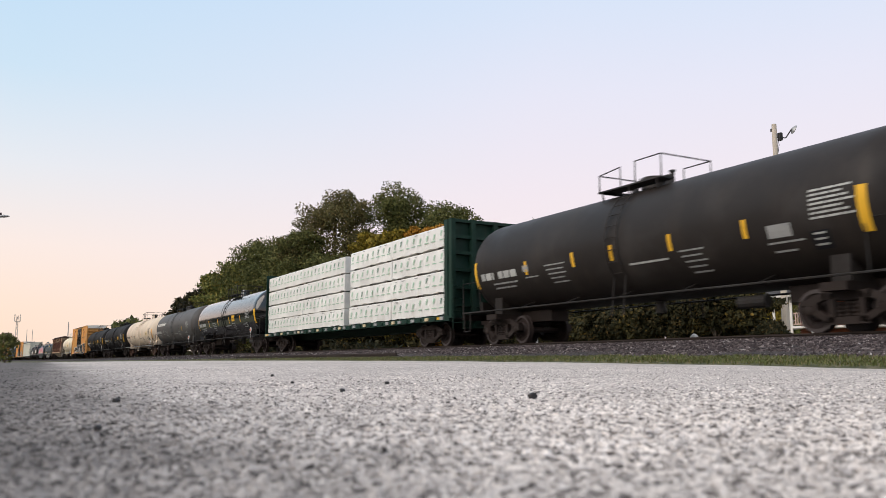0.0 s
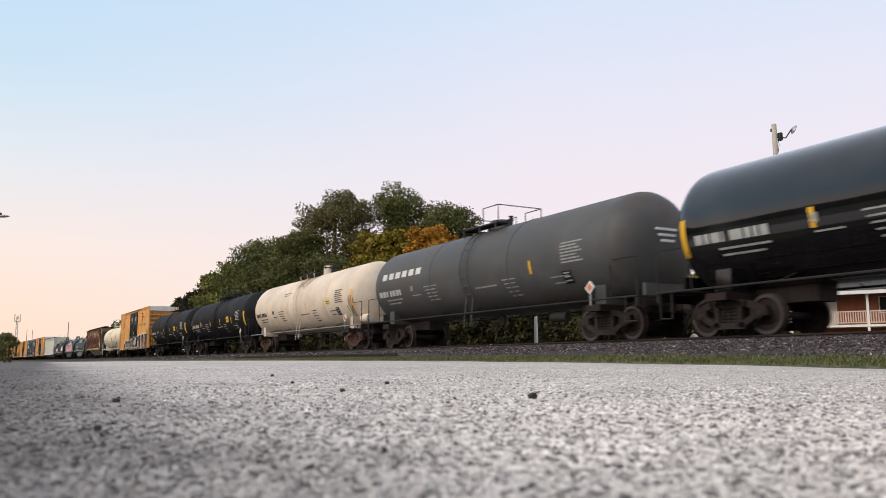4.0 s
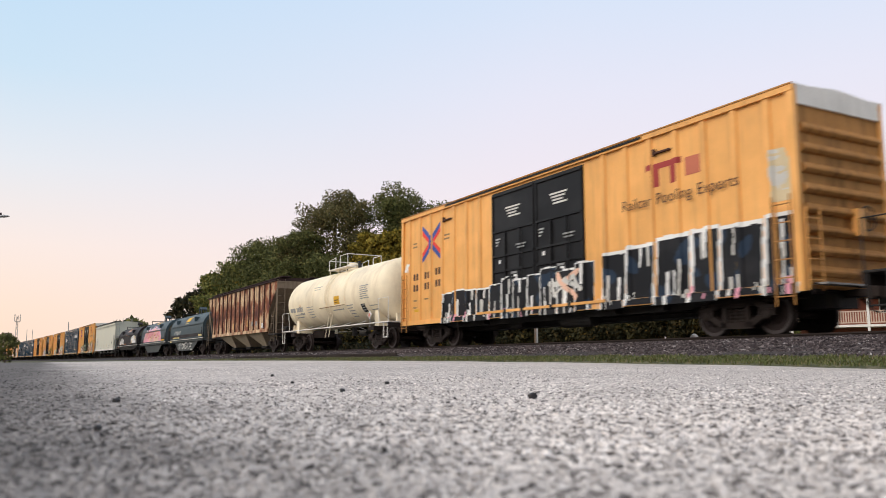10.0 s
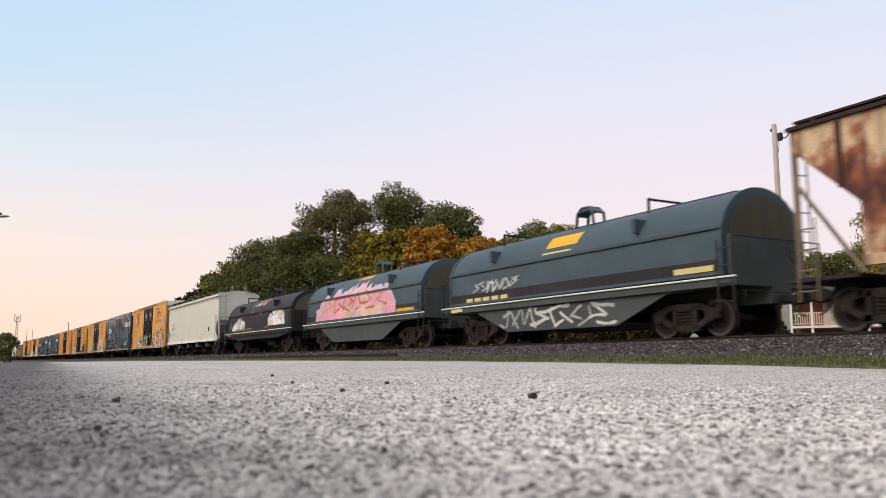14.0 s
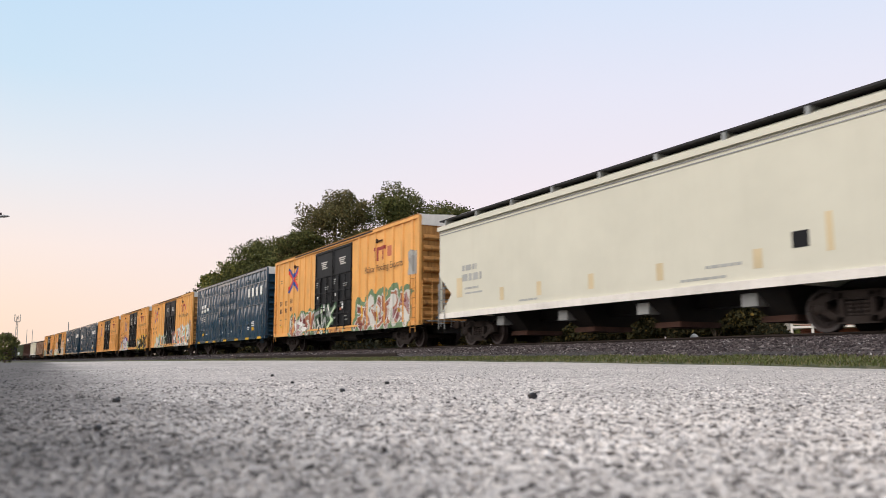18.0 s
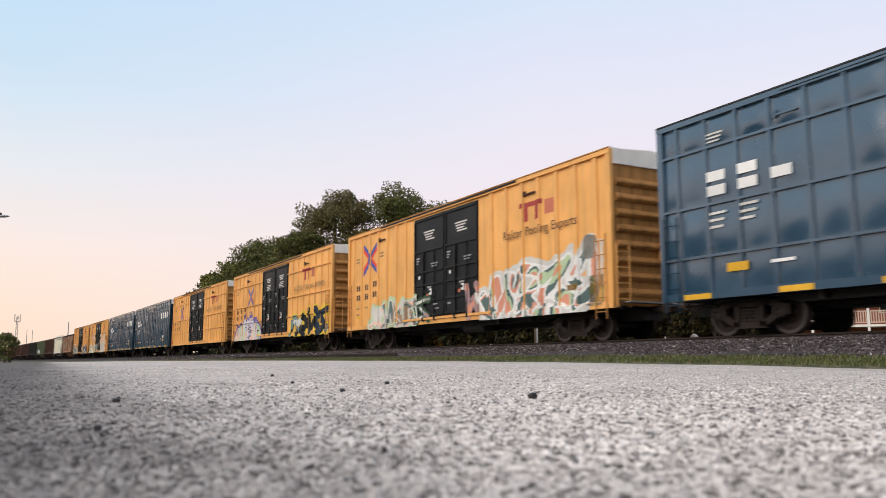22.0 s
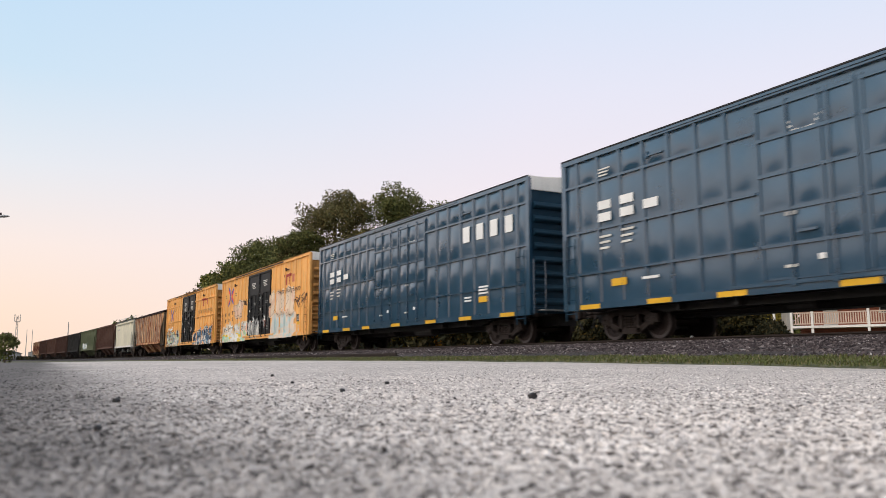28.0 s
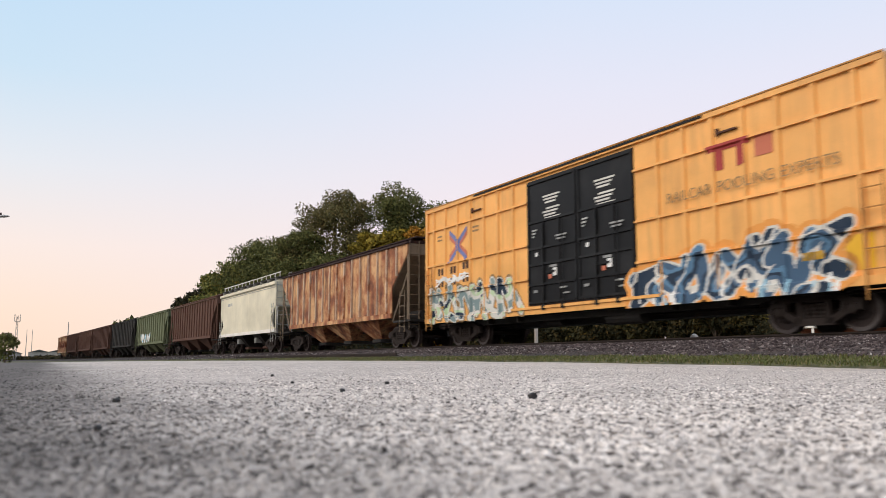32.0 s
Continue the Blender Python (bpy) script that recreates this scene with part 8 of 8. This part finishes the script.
tank_gear(c, L)
tank_writing(c, L, sf, "p_white", 5, "p_fade", square=(3.6, "p_yellow"))
c, L, sf, o, mt = tank_car("tank_car", -141.5, -124.35, "matt black tank car with yellow strips and a yellow panel", M["tank_black"])
tank_gear(c, L)
tank_writing(c, L, sf, "p_white", 6, "p_fade", square=(3.4, "p_yellow"))

c, sf = box_car("boxcar", -162.1, -143.1, "yellow high-cube boxcar with black doors and black and white spray paint", "yellow")
K = ["p_white", "p_softwhite", "p_black", "p_ink"]
spray(c, K, -6.2, 2.9, 0.80, 2.85, block_row(-6.05, 2.75, 0.76, 2.25, 7, 11, 0.055, 0.30), sf, "black block shapes of spray paint with white rims")
spray(c, K, 2.9, 9.46, 0.80, 3.05, block_row(3.05, 9.40, 0.76, 2.66, 71, 6, 0.10, 0.30, 0.06), lambda X, Z: sf(X, Z) + 0.006, "tall black block shapes of spray paint with white rims")
spray(c, ["p_pink", "p_pink", "p_softwhite", "p_peach"], 0.6, 2.6, 1.0, 2.3, slabs(0.7, 2.4, 1.1, 2.1, 75, 2, 0.07, 0.0, 0.1, 2), lambda X, Z: sf(X, Z) + 0.008, "dabs of pink spray paint")
spray(c, ["p_softwhite", "p_softwhite", "p_white"], -9.4, -8.6, 2.9, 3.5, slabs(-9.3, -8.8, 2.95, 3.4, 76, 2, 0.06, 0.0, 0.1, 1), sf, "small white sprayed scrawl")
spray(c, ["p_white", "p_pink", "p_softwhite"], -5.9, 9.4, 0.80, 1.25, drips(-5.8, 9.3, 0.72, 1.2, 72, 46, 3), lambda X, Z: sf(X, Z) + 0.010, "white and pink runs of paint")
spray(c, ["p_cream", "p_cream", "p_softwhite", "p_cream"], 8.7, 9.45, 2.8, 4.2, piece(8.78, 9.42, 2.9, 4.1, 73, 2, 3, (0.3, 0.2)), sf, "pale patch of sprayed paint")
c, L, sf, o, mt = tank_car("tank_car", -177.6, -163.8, "off-white short tank car with white walkways", M["tank_white"], R=1.48, zc=2.62, metal=M["white"], rings=(-2.2, 2.2), bands=(-4.2, 2.2), band_key="p_paleorange", end_strips=False)
tank_gear(c, L)
tank_writing(c, L, sf, "p_grey", 8, "p_grey", (1.2, "p_yellow"))
part("side_pipe", bars(0.022, ((-1.0, -1.50, 2.12), (2.2, -1.50, 2.12)), ((2.2, -1.50, 2.12), (2.2, -1.44, 2.12)), ((-1.0, -1.50, 2.12), (-1.0, -1.42, 2.12))), M["p_tan"], c)
c, L, sf = hopper_car("hopper_car", -196.2, -179.15, "heavily rusted tan covered hopper car", M["hopper_rust"], roof=M["rust_dark"], posts=15, post_mat=M["rust"], end_mat=M["end_tan"], bay_mat=M["bay_grey"])
bar_block(c, [(L / 2 - 2.45, L / 2 - 2.28, 1.6, 2.3, 0), (2.3, 2.46, 1.7, 2.1, 0), (-1.15, -1.0, 1.6, 2.0, 0)], ["p_paleorange"], sf, "reflector", "yellow reflective strip")
bar_block(c, [(L / 2 - 2.9, L / 2 - 2.55, 1.5, 1.8, 0)], ["p_white"], sf, "placard")
bar_block(c, [(3.4 + k * 0.9, 3.68 + k * 0.9, 1.7, 1.98, 0) for k in range(2)], ["p_dull"], sf, "placard")

c, L, sf = coil_car("coil_car", -211.5, -197.75, "blue-grey coil car with a yellow emblem and white spray paint", M["coil_grey"], M["frame_grey"])
lay("logo_block", c, -0.7, 1.0, 2.8, 3.3, 0.04, bar_rows([(-0.62, 0.9, 2.86, 3.22, 0)]), ["p_yellow"], sf, "plain yellow emblem")
bar_block(c, [(-0.7, 0.7, 2.66, 2.71, 0), (4.9, 6.15, 1.50, 1.64, 0), (-6.2, -5.4, 1.16, 1.28, 0)] + [(-5.2 + 0.55 * k, -4.78 + 0.55 * k, 1.46, 1.60, 0) for k in range(5)], ["p_lemonpale"], sf, "reflector", "yellow strip")
spray(c, ["p_fade", "p_fade", "p_softwhite", "p_fade"], -4.9, -1.9, 1.42, 2.15, glyphs(-4.8, -2.0, 1.78, 2.16, 11, (2, 1, 3, 4, 0, 2), 0.032, 0.0, 2, 0.35), sf, "small white spray-painted scrawl", 0.025)
spray(c, ["p_dull", "p_dull", "p_softwhite", "p_fade"], -3.1, 2.7, 0.38, 1.1, glyphs(-3.0, 2.6, 0.40, 1.06, 12, (3, 7, 2, 5, 1, 6), 0.045, 0.0, 2, -0.1), sf, "white spray-painted scrawl", 0.025)
c, L, sf = coil_car("coil_car", -227.1, -212.95, "blue-grey coil car covered in pink spray paint", M["coil_grey"], M["frame_grey"])
spray(c, ["p_softwhite", "p_palelilac", "p_pink", "p_pink", "p_pink", "p_softpeach"], -5.3, 4.3, 1.42, 3.35, piece(-5.2, 4.3, 1.4, 3.3, 13, 4, 13, (0.7, 0.35), 0.1, 0.0, 0.12, "dome", 16, 1.3), sf, "large pink and white sprayed patch", 0.035)
spray(c, ["p_red", "p_red", "p_palered", "p_salmon"], -4.2, 3.4, 1.7, 2.95, glyphs(-4.0, 3.2, 1.75, 2.6, 14, (2, 5, 1, 0, 6, 2), 0.05, 0.0, 2, 0.2), lambda X, Z: sf(X, Z) + 0.006, "thin red sprayed strokes", 0.03)
bar_block(c, [(-1.0, 0.6, 3.25, 3.5, 0), (4.4, 6.0, 1.46, 1.6, 0)], ["p_yellow"], sf, "reflector", "yellow strip")
c, L, sf = coil_car("coil_car", -243.65, -229.05, "sooty black coil car with rusty emblem and pale spray patches", M["coil_black"], M["frame_black"], belly=False)
lay("logo_block", c, -1.7, 1.2, 2.95, 3.6, 0.04, bar_rows([(-1.6, -1.45, 2.95, 3.5, 0), (1.0, 1.15, 2.95, 3.5, 0)]), ["p_dull"], sf, "pale brackets round the emblem")
spray(c, ["p_ink", "p_peach", "p_rustmark", "p_rustmark", "p_peach"], -1.1, 0.95, 2.98, 3.52, piece(-0.95, 0.8, 3.02, 3.46, 31, 3, 2, (0.5, 0.3), 0.3, 0.0, 0.02, "", 7), sf, "faded orange emblem with dark patches", 0.025)
spray(c, ["p_dull", "p_dull", "p_white", "p_softwhite"], -6.2, -2.0, 1.5, 2.6, piece(-5.6, -2.6, 1.62, 2.36, 15, 2, 9, (0.4, 0.3), 0.25, 0.0, 0.06, "dome", 22, 1.3), sf, "ragged white sprayed patch")
spray(c, ["p_dull", "p_dull", "p_white", "p_cream"], 2.5, 6.2, 1.6, 2.9, piece(2.5, 5.7, 1.85, 2.62, 16, 2, 9, (0.4, 0.3), 0.2, 0.0, 0.06, "dome", 14, 1.3), sf, "ragged pale sprayed patch")
spray(c, ["p_mustard", "p_blue"], -6.6, -5.6, 1.6, 2.2, drips(-6.5, -5.7, 1.6, 2.2, 74, 7, 2), sf, "small yellow and blue dabs of paint")
bar_block(c, [(-6.6, -5.9, 1.16, 1.28, 0), (-1.5, -0.9, 1.5, 1.6, 0), (0.6, 1.2, 2.4, 2.55, 0), (1.9, 2.5, 1.5, 1.6, 0), (-1.4, -1.1, 2.5, 2.65, 0), (-1.0, -0.7, 2.5, 2.65, 0)] + [(-5.0 + 0.58 * k, -4.55 + 0.58 * k, 1.47, 1.60, 0) for k in range(6)], ["p_rustmark"], sf, "reflector", "dull orange strip")

c, L, sf = hopper_car("hopper_car", -264.7, -246.0, "large pale smooth-sided covered hopper car with dark roof walks", M["hopper_cream"], top=4.36, bottom=1.12, bays=4, smooth=True)
bar_block(c, dashes(-7.6, -6.6, 2.62, 2.82, 5) + dashes(-7.6, -6.2, 2.25, 2.50, 6) + dashes(-7.4, -6.5, 1.95, 2.02, 7) + dashes(-7.4, -6.2, 1.78, 1.84, 8) + dashes(3.8, 4.9, 1.55, 1.62, 9) + dashes(-4.0, -3.0, 1.3, 1.36, 10) + dashes(3.0, 4.4, 1.3, 1.36, 11), ["p_fade"], sf)
bar_block(c, [(x - 0.12, x + 0.12, 1.42, 1.85, 0) for x in (-5.0, -2.9, -0.4, 2.3, 5.3)] + [(-8.0, -7.6, 1.7, 2.4, 0), (7.0, 7.16, 1.6, 2.4, 0)], ["p_cream"], sf, "reflector", "faded yellow strip")
bar_block(c, [(6.2, 6.6, 1.75, 2.1, 0)], ["p_black"], sf, "placard")

c, sf = box_car("boxcar", -285.2, -266.3, "yellow high-cube boxcar with black doors and green and red spray paint", "yellow", cross_x=-6.15)
K = ["p_softwhite", "p_moss", "p_terra", "p_maroon", "p_mauve", "p_terra", "p_softwhite"]
spray(c, K, 2.4, 9.0, 0.80, 3.0, glyphs(3.05, 8.25, 0.74, 2.42, 17, (5, 1, 0, 2, 3, 7), 0.15, 0.07, 5, 0.12, 0.22, 0.25, 0.18, 4.2), sf, "red-brown and white sprayed shapes with a green halo")
spray(c, ["p_yellow", "p_white"], 3.0, 6.8, 0.85, 2.2, drips(3.1, 6.6, 0.9, 2.0, 172, 5, 2), lambda X, Z: sf(X, Z) + 0.006, "yellow and white dabs of paint")
K = ["p_softwhite", "p_moss", "p_terra", "p_maroon", "p_white", "p_mauve"]
spray(c, K, -7.0, -2.3, 0.80, 2.5, glyphs(-6.5, -2.6, 0.76, 2.05, 18, (1, 0, 2, 7), 0.13, 0.075, 4, 0.10, 0.12, 0.15, 0.1, 3.0), sf, "white and brown sprayed shapes with a green halo")
spray(c, ["p_softwhite", "p_mossdark", "p_softwhite", "p_dull", "p_mint"], -2.5, 0.7, 0.80, 2.5, glyphs(-2.45, 0.2, 0.8, 2.1, 181, (5, 4, 2), 0.075, 0.0, 3, 0.15, 0.12), sf, "white and green sprayed strokes over the door")
spray(c, ["p_maroon", "p_maroon", "p_white", "p_mint"], -6.4, 2.2, 0.78, 1.08, drips(-6.3, 2.0, 0.66, 1.06, 182, 30, 4), lambda X, Z: sf(X, Z) + 0.008, "runs of paint along the sill")
spray(c, ["p_grey", "p_grey", "p_fade", "p_grey"], 8.25, 9.3, 2.9, 4.3, piece(8.4, 9.15, 3.0, 4.1, 183, 2, 2, (0.4, 0.3), 0.0, 0.0, 0.03, "", 3), sf, "grey patch painted over the yellow")
box_car("boxcar", -305.85, -286.9, "dark blue ribbed boxcar with plain white logo blocks", "blue")
c, sf = box_car("boxcar", -326.6, -307.7, "yellow high-cube boxcar with black doors and pale green spray paint", "yellow")
K = ["p_white", "p_softwhite", "p_slate", "p_salmon", "p_white", "p_slate", "p_mint", "p_salmon"]
spray(c, K, 2.0, 9.2, 0.80, 3.1, glyphs(2.55, 8.35, 0.72, 2.68, 19, (0, 7, 5, 6, 1), 0.17, 0.09, 6, 0.22, 0.16, 0.5, 0.0, 4.2), sf, "white-rimmed sprayed shapes in slate, salmon and green")
spray(c, ["p_slate", "p_softwhite", "p_salmon", "p_slate"], 2.6, 8.6, 0.78, 1.35, drips(2.7, 8.2, 0.66, 1.3, 191, 24, 4), lambda X, Z: sf(X, Z) + 0.006, "runs of slate and white paint along the sill")
spray(c, ["p_softwhite", "p_softwhite", "p_softwhite"], 8.0, 9.0, 2.2, 3.1, blob(8.05, 8.85, 2.3, 3.0, 192, 2, 0.6, 6.0), sf, "pale cloud of sprayed paint")
spray(c, ["p_mustard", "p_tan", "p_grime"], 8.2, 9.2, 0.95, 2.1, piece(8.4, 8.95, 1.0, 1.9, 193, 1, 3, (0.2, 0.2), 0.0, 0.0, 0.02, "", 14), sf, "brown sprayed scribble")
K = ["p_softwhite", "p_mint", "p_grime", "p_slate", "p_dull", "p_peach", "p_softwhite"]
spray(c, K, -7.2, -2.2, 0.80, 2.5, glyphs(-6.7, -2.55, 0.74, 2.02, 20, (2, 0, 7, 1, 5), 0.12, 0.07, 5, 0.10, 0.10, 0.25, 0.1, 3.8), sf, "white and grey sprayed shapes with a pale cloud")
spray(c, ["p_dull", "p_mossdark", "p_softwhite", "p_dull", "p_mauve"], -2.5, 2.4, 0.85, 2.4, glyphs(-2.4, -1.2, 0.85, 1.9, 201, (5,), 0.07, 0.0, 3, 0.1, 0.10), sf, "green and white sprayed strokes over the door")
spray(c, ["p_mauve", "p_mauve", "p_softwhite", "p_salmon", "p_mauve"], 1.2, 2.42, 0.85, 2.5, glyphs(1.5, 2.4, 0.85, 2.2, 202, (4,), 0.09, 0.04, 3, 0.1), sf, "mauve and white sprayed strokes over the door's edge")
c, sf = box_car("boxcar", -347.6, -328.7, "yellow boxcar with grid ribs, black doors, lilac and black spray paint", "yellow", cross_x=-5.2, grid=True, slogan=False)
K = ["p_black", "p_lemon", "p_black", "p_ink", "p_black", "p_tealgrey"]
spray(c, K, 2.7, 9.3, 0.78, 2.7, glyphs(3.25, 8.6, 0.72, 2.2, 21, (3, 1, 4, 5), 0.17, 0.02, 4, 0.12, 0.13, 0.15, 0.0, 2.6), sf, "black spray paint with a yellow halo")
spray(c, ["p_softwhite", "p_tealgrey"], 3.4, 7.6, 1.2, 2.0, blob(3.6, 5.0, 1.35, 1.75, 212, 2, 0.9, 5.0), lambda X, Z: sf(X, Z) + 0.006, "pale shine sprayed on the black shapes")
spray(c, ["p_yellow"], 8.3, 9.2, 1.0, 1.8, drips(8.4, 9.1, 0.8, 1.8, 211, 5, 1), sf, "yellow paint patches")
K = ["p_brown", "p_lilac", "p_palelilac", "p_mint", "p_peach", "p_softwhite", "p_palelilac", "p_softwhite"]
spray(c, K, -9.3, -2.2, 0.80, 2.85, piece(-8.75, -2.6, 0.8, 2.48, 22, 6, 9, (0.24, 0.9), 0.0, 0.0, 0.20, "dome", 22), sf, "pale lilac, green and peach sprayed mass with a purple halo")
c, sf = box_car("boxcar", -368.55, -349.6, "clean yellow boxcar with grid ribs and black doors", "yellow", cross_x=-5.7, grid=True, slogan=False)
box_car("boxcar", -389.2, -370.2, "dark blue ribbed boxcar with plain white logo blocks", "blue")
box_car("boxcar", -409.9, -390.95, "dark blue ribbed boxcar with plain white logo blocks", "blue")
c, sf = box_car("boxcar", -430.2, -411.3, "yellow high-cube boxcar under cream and turquoise spray paint", "yellow")
K = ["p_brown", "p_bubble", "p_bubble", "p_softpeach", "p_bubble"]
spray(c, K, 2.3, 7.4, 1.9, 3.85, glyphs(2.6, 6.5, 2.0, 3.62, 23, (2, 1, 4, 5), 0.27, 0.028, 3, 0.10, 0.06, 0.15, 0.0, 2.0), sf, "fat pale bubble shapes with thin brown lines")
spray(c, ["p_brown", "p_brown", "p_brown"], 6.2, 9.3, 1.6, 3.5, slabs(6.6, 8.7, 2.3, 3.2, 231, 3, 0.03, 0.0, 0.3, 1), sf, "thin brown sprayed scribble")
K = ["p_softwhite", "p_bubble", "p_paleaqua", "p_softwhite", "p_paleaqua", "p_bubble"]
spray(c, K, 2.4, 7.3, 0.78, 2.3, glyphs(2.75, 6.6, 0.74, 2.02, 24, (3, 0, 7, 4, 6), 0.13, 0.08, 4, 0.10, 0.13, 0.0, 0.0, 2.6), sf, "pale aqua and white sprayed shapes with runs")
spray(c, ["p_paleaqua", "p_softwhite", "p_bubble"], 2.6, 8.0, 0.78, 1.5, drips(2.7, 7.8, 0.66, 1.5, 232, 30, 3), sf, "runs of aqua and white paint")
bar_block(c, [(7.2, 7.75, 1.62, 2.02, 0)], ["p_black"], sf, "data_panel", "small dark data panel")
bar_block(c, [(7.27, 7.68, 1.68 + 0.1 * k, 1.73 + 0.1 * k, 0) for k in range(3)], ["p_fade"], lambda X, Z: sf(X, Z) + 0.006)
K = ["p_black", "p_bubble", "p_white", "p_softwhite", "p_bubble", "p_white", "p_lemonpale", "p_peach"]
spray(c, K, -9.3, -2.5, 1.2, 2.75, piece(-9.0, -2.6, 1.2, 2.35, 25, 6, 6, (0.40, 0.30), 0.0, 0.0, 0.10, "rise", 46, 0.9), sf, "white and cream sprayed mass full of black dashes")
K = ["p_softwhite", "p_bubble", "p_mint", "p_aquamint", "p_lemon", "p_white"]
spray(c, K, -9.3, -2.5, 0.78, 1.6, glyphs(-9.1, -2.7, 0.70, 1.42, 253, (2, 0, 7, 4, 6, 0, 1), 0.10, 0.05, 4, 0.0, 0.10, 0.0, 0.0, 3.0), lambda X, Z: sf(X, Z) + 0.006, "mint green and yellow sprayed shapes along the sill")
spray(c, ["p_brown", "p_bubble", "p_bubble", "p_softpeach"], -6.6, -3.6, 2.2, 3.8, glyphs(-6.0, -4.3, 2.3, 3.55, 251, (2, 5), 0.17, 0.028, 2, 0.25, 0.04, 0.3), sf, "pale sprayed shapes with thin brown rims")
spray(c, ["p_brown", "p_brown", "p_brown"], -4.2, -2.7, 3.0, 3.9, slabs(-4.0, -2.9, 3.1, 3.6, 254, 2, 0.028, 0.0, 0.2, 1), sf, "small brown scribble")
spray(c, ["p_softwhite", "p_dull", "p_softwhite", "p_fade", "p_dull"], -2.5, 2.35, 0.85, 2.5, glyphs(-2.35, 0.1, 0.9, 2.1, 252, (2, 1, 0, 3, 5, 7), 0.07, 0.0, 3, 0.15, 0.03), sf, "grey and white sprayed strokes over the doors")
spray(c, ["p_white", "p_dull", "p_palered"], 0.4, 2.3, 1.0, 2.4, drips(0.5, 2.2, 1.1, 2.3, 255, 12, 3), sf, "white and red dabs over the door")
c, sf = box_car("boxcar", -450.9, -432.0, "yellow boxcar with grid ribs, black doors, blue and white spray paint", "yellow", grid=True, slogan=False)
K = ["p_softwhite", "p_amber", "p_slateblue", "p_steelblue", "p_ink", "p_slateblue", "p_softwhite", "p_ink"]
spray(c, K, 1.9, 9.2, 0.78, 2.7, glyphs(2.25, 8.1, 0.70, 2.28, 26, (5, 2, 0, 1, 7, 4, 6), 0.165, 0.055, 6, 0.25, 0.13, 0.45, 0.0, 4.2), sf, "blue, navy and white sprayed shapes with an amber halo")
spray(c, ["p_steelblue", "p_white", "p_sky"], 2.2, 8.4, 0.78, 1.2, drips(2.3, 8.2, 0.66, 1.2, 262, 26, 3), lambda X, Z: sf(X, Z) + 0.006, "blue and white runs of paint along the sill")
K = ["p_softwhite", "p_tan", "p_tealgrey", "p_ink", "p_mint", "p_softwhite", "p_tealgrey"]
spray(c, K, -9.2, -2.4, 0.80, 2.6, glyphs(-8.8, -3.0, 0.74, 2.12, 27, (7, 0, 3, 7, 0, 7), 0.12, 0.05, 5, -0.28, 0.05, 0.0, 0.0, 3.4), sf, "teal, grey and white slanting sprayed spikes")
spray(c, ["p_white", "p_white", "p_white", "p_white"], -8.9, -6.0, 2.1, 2.75, slabs(-8.7, -6.3, 2.2, 2.6, 271, 4, 0.03, 0.0, 0.4, 2), lambda X, Z: sf(X, Z) + 0.006, "small white sprayed scrawl")

bar_block(c, [(8.35, 8.95, 1.15, 1.85, 0)], ["p_yellow"], sf, "paint_patch", "deep yellow patch of paint")
hopper_car("hopper_car", -469.0, -452.5, "rust-streaked orange-brown covered hopper car", M["hopper_orange"], roof=M["rust_dark"], posts=17, post_mat=M["hopper_pale_rust"], end_mat=M["end_tan"], bay_mat=M["hopper_orange"])
c, L, sf = hopper_car("hopper_car", -483.4, -470.2, "pale cream short covered hopper car with roof rails", M["hopper_bone"], top=4.1, bottom=1.3, bays=2, smooth=True, roof_rail=True)
bar_block(c, dashes(-4.6, -3.4, 3.3, 3.5, 3), ["p_fade"], sf)
hopper_car("hopper_car", -502.0, -484.6, "dull brown ribbed covered hopper car", M["hopper_brown"], posts=19)
c, L, sf = hopper_car("hopper_car", -521.0, -503.5, "faded green ribbed covered hopper car", M["hopper_green"], posts=15)
K = ["p_white", "p_white", "p_sky", "p_white"]
lay("graffiti", c, -6.0, 0.5, 1.4, 2.6, 0.06, scrawl(-5.8, 0.4, 1.4, 2.5, 28, 5, K, 0.15, 0.05), K, sf, "white spray paint")
hopper_car("hopper_car", -540.0, -522.5, "black ribbed covered hopper car", M["hopper_black"], posts=15)
hopper_car("hopper_car", -559.0, -541.5, "dull brown ribbed covered hopper car", M["rust"], posts=15)
hopper_car("hopper_car", -577.0, -560.2, "dull brown ribbed covered hopper car", M["hopper_brown"], posts=15)
hopper_car("hopper_car", -594.0, -578.4, "dull brown ribbed covered hopper car", M["rust"], posts=13)
hopper_car("hopper_car", -609.0, -595.3, "pale brown ribbed covered hopper car", M["hopper_rust"], posts=13)


# ---- what moves: every car runs along the track, every wheel turns ----
def motions():
    times = [0.0, 1 / 30, 0.1, 0.3] + [float(k) for k in range(1, 32)] + [31.7, 31.9, 32.0 - 1 / 30, 32.0]
    for car, middle in CARS:
        walk(car, [(t, track_pose(middle + SPEED * t)) for t in times])
    step = 1 / 30
    turn = math.degrees(SPEED / WHEEL_R)
    first = WHEELSETS[0]
    walk(first, [(k * step, pose(0, 0, 0, 0, (turn * k * step) % 360, 0)) for k in range(961)])
    keys = first.animation_data
    for w in WHEELSETS[1:]:
        w.rotation_mode = "QUATERNION"
        w.animation_data_create()
        w.animation_data.action = keys.action
        w.animation_data.action_slot = keys.action_slot


motions()
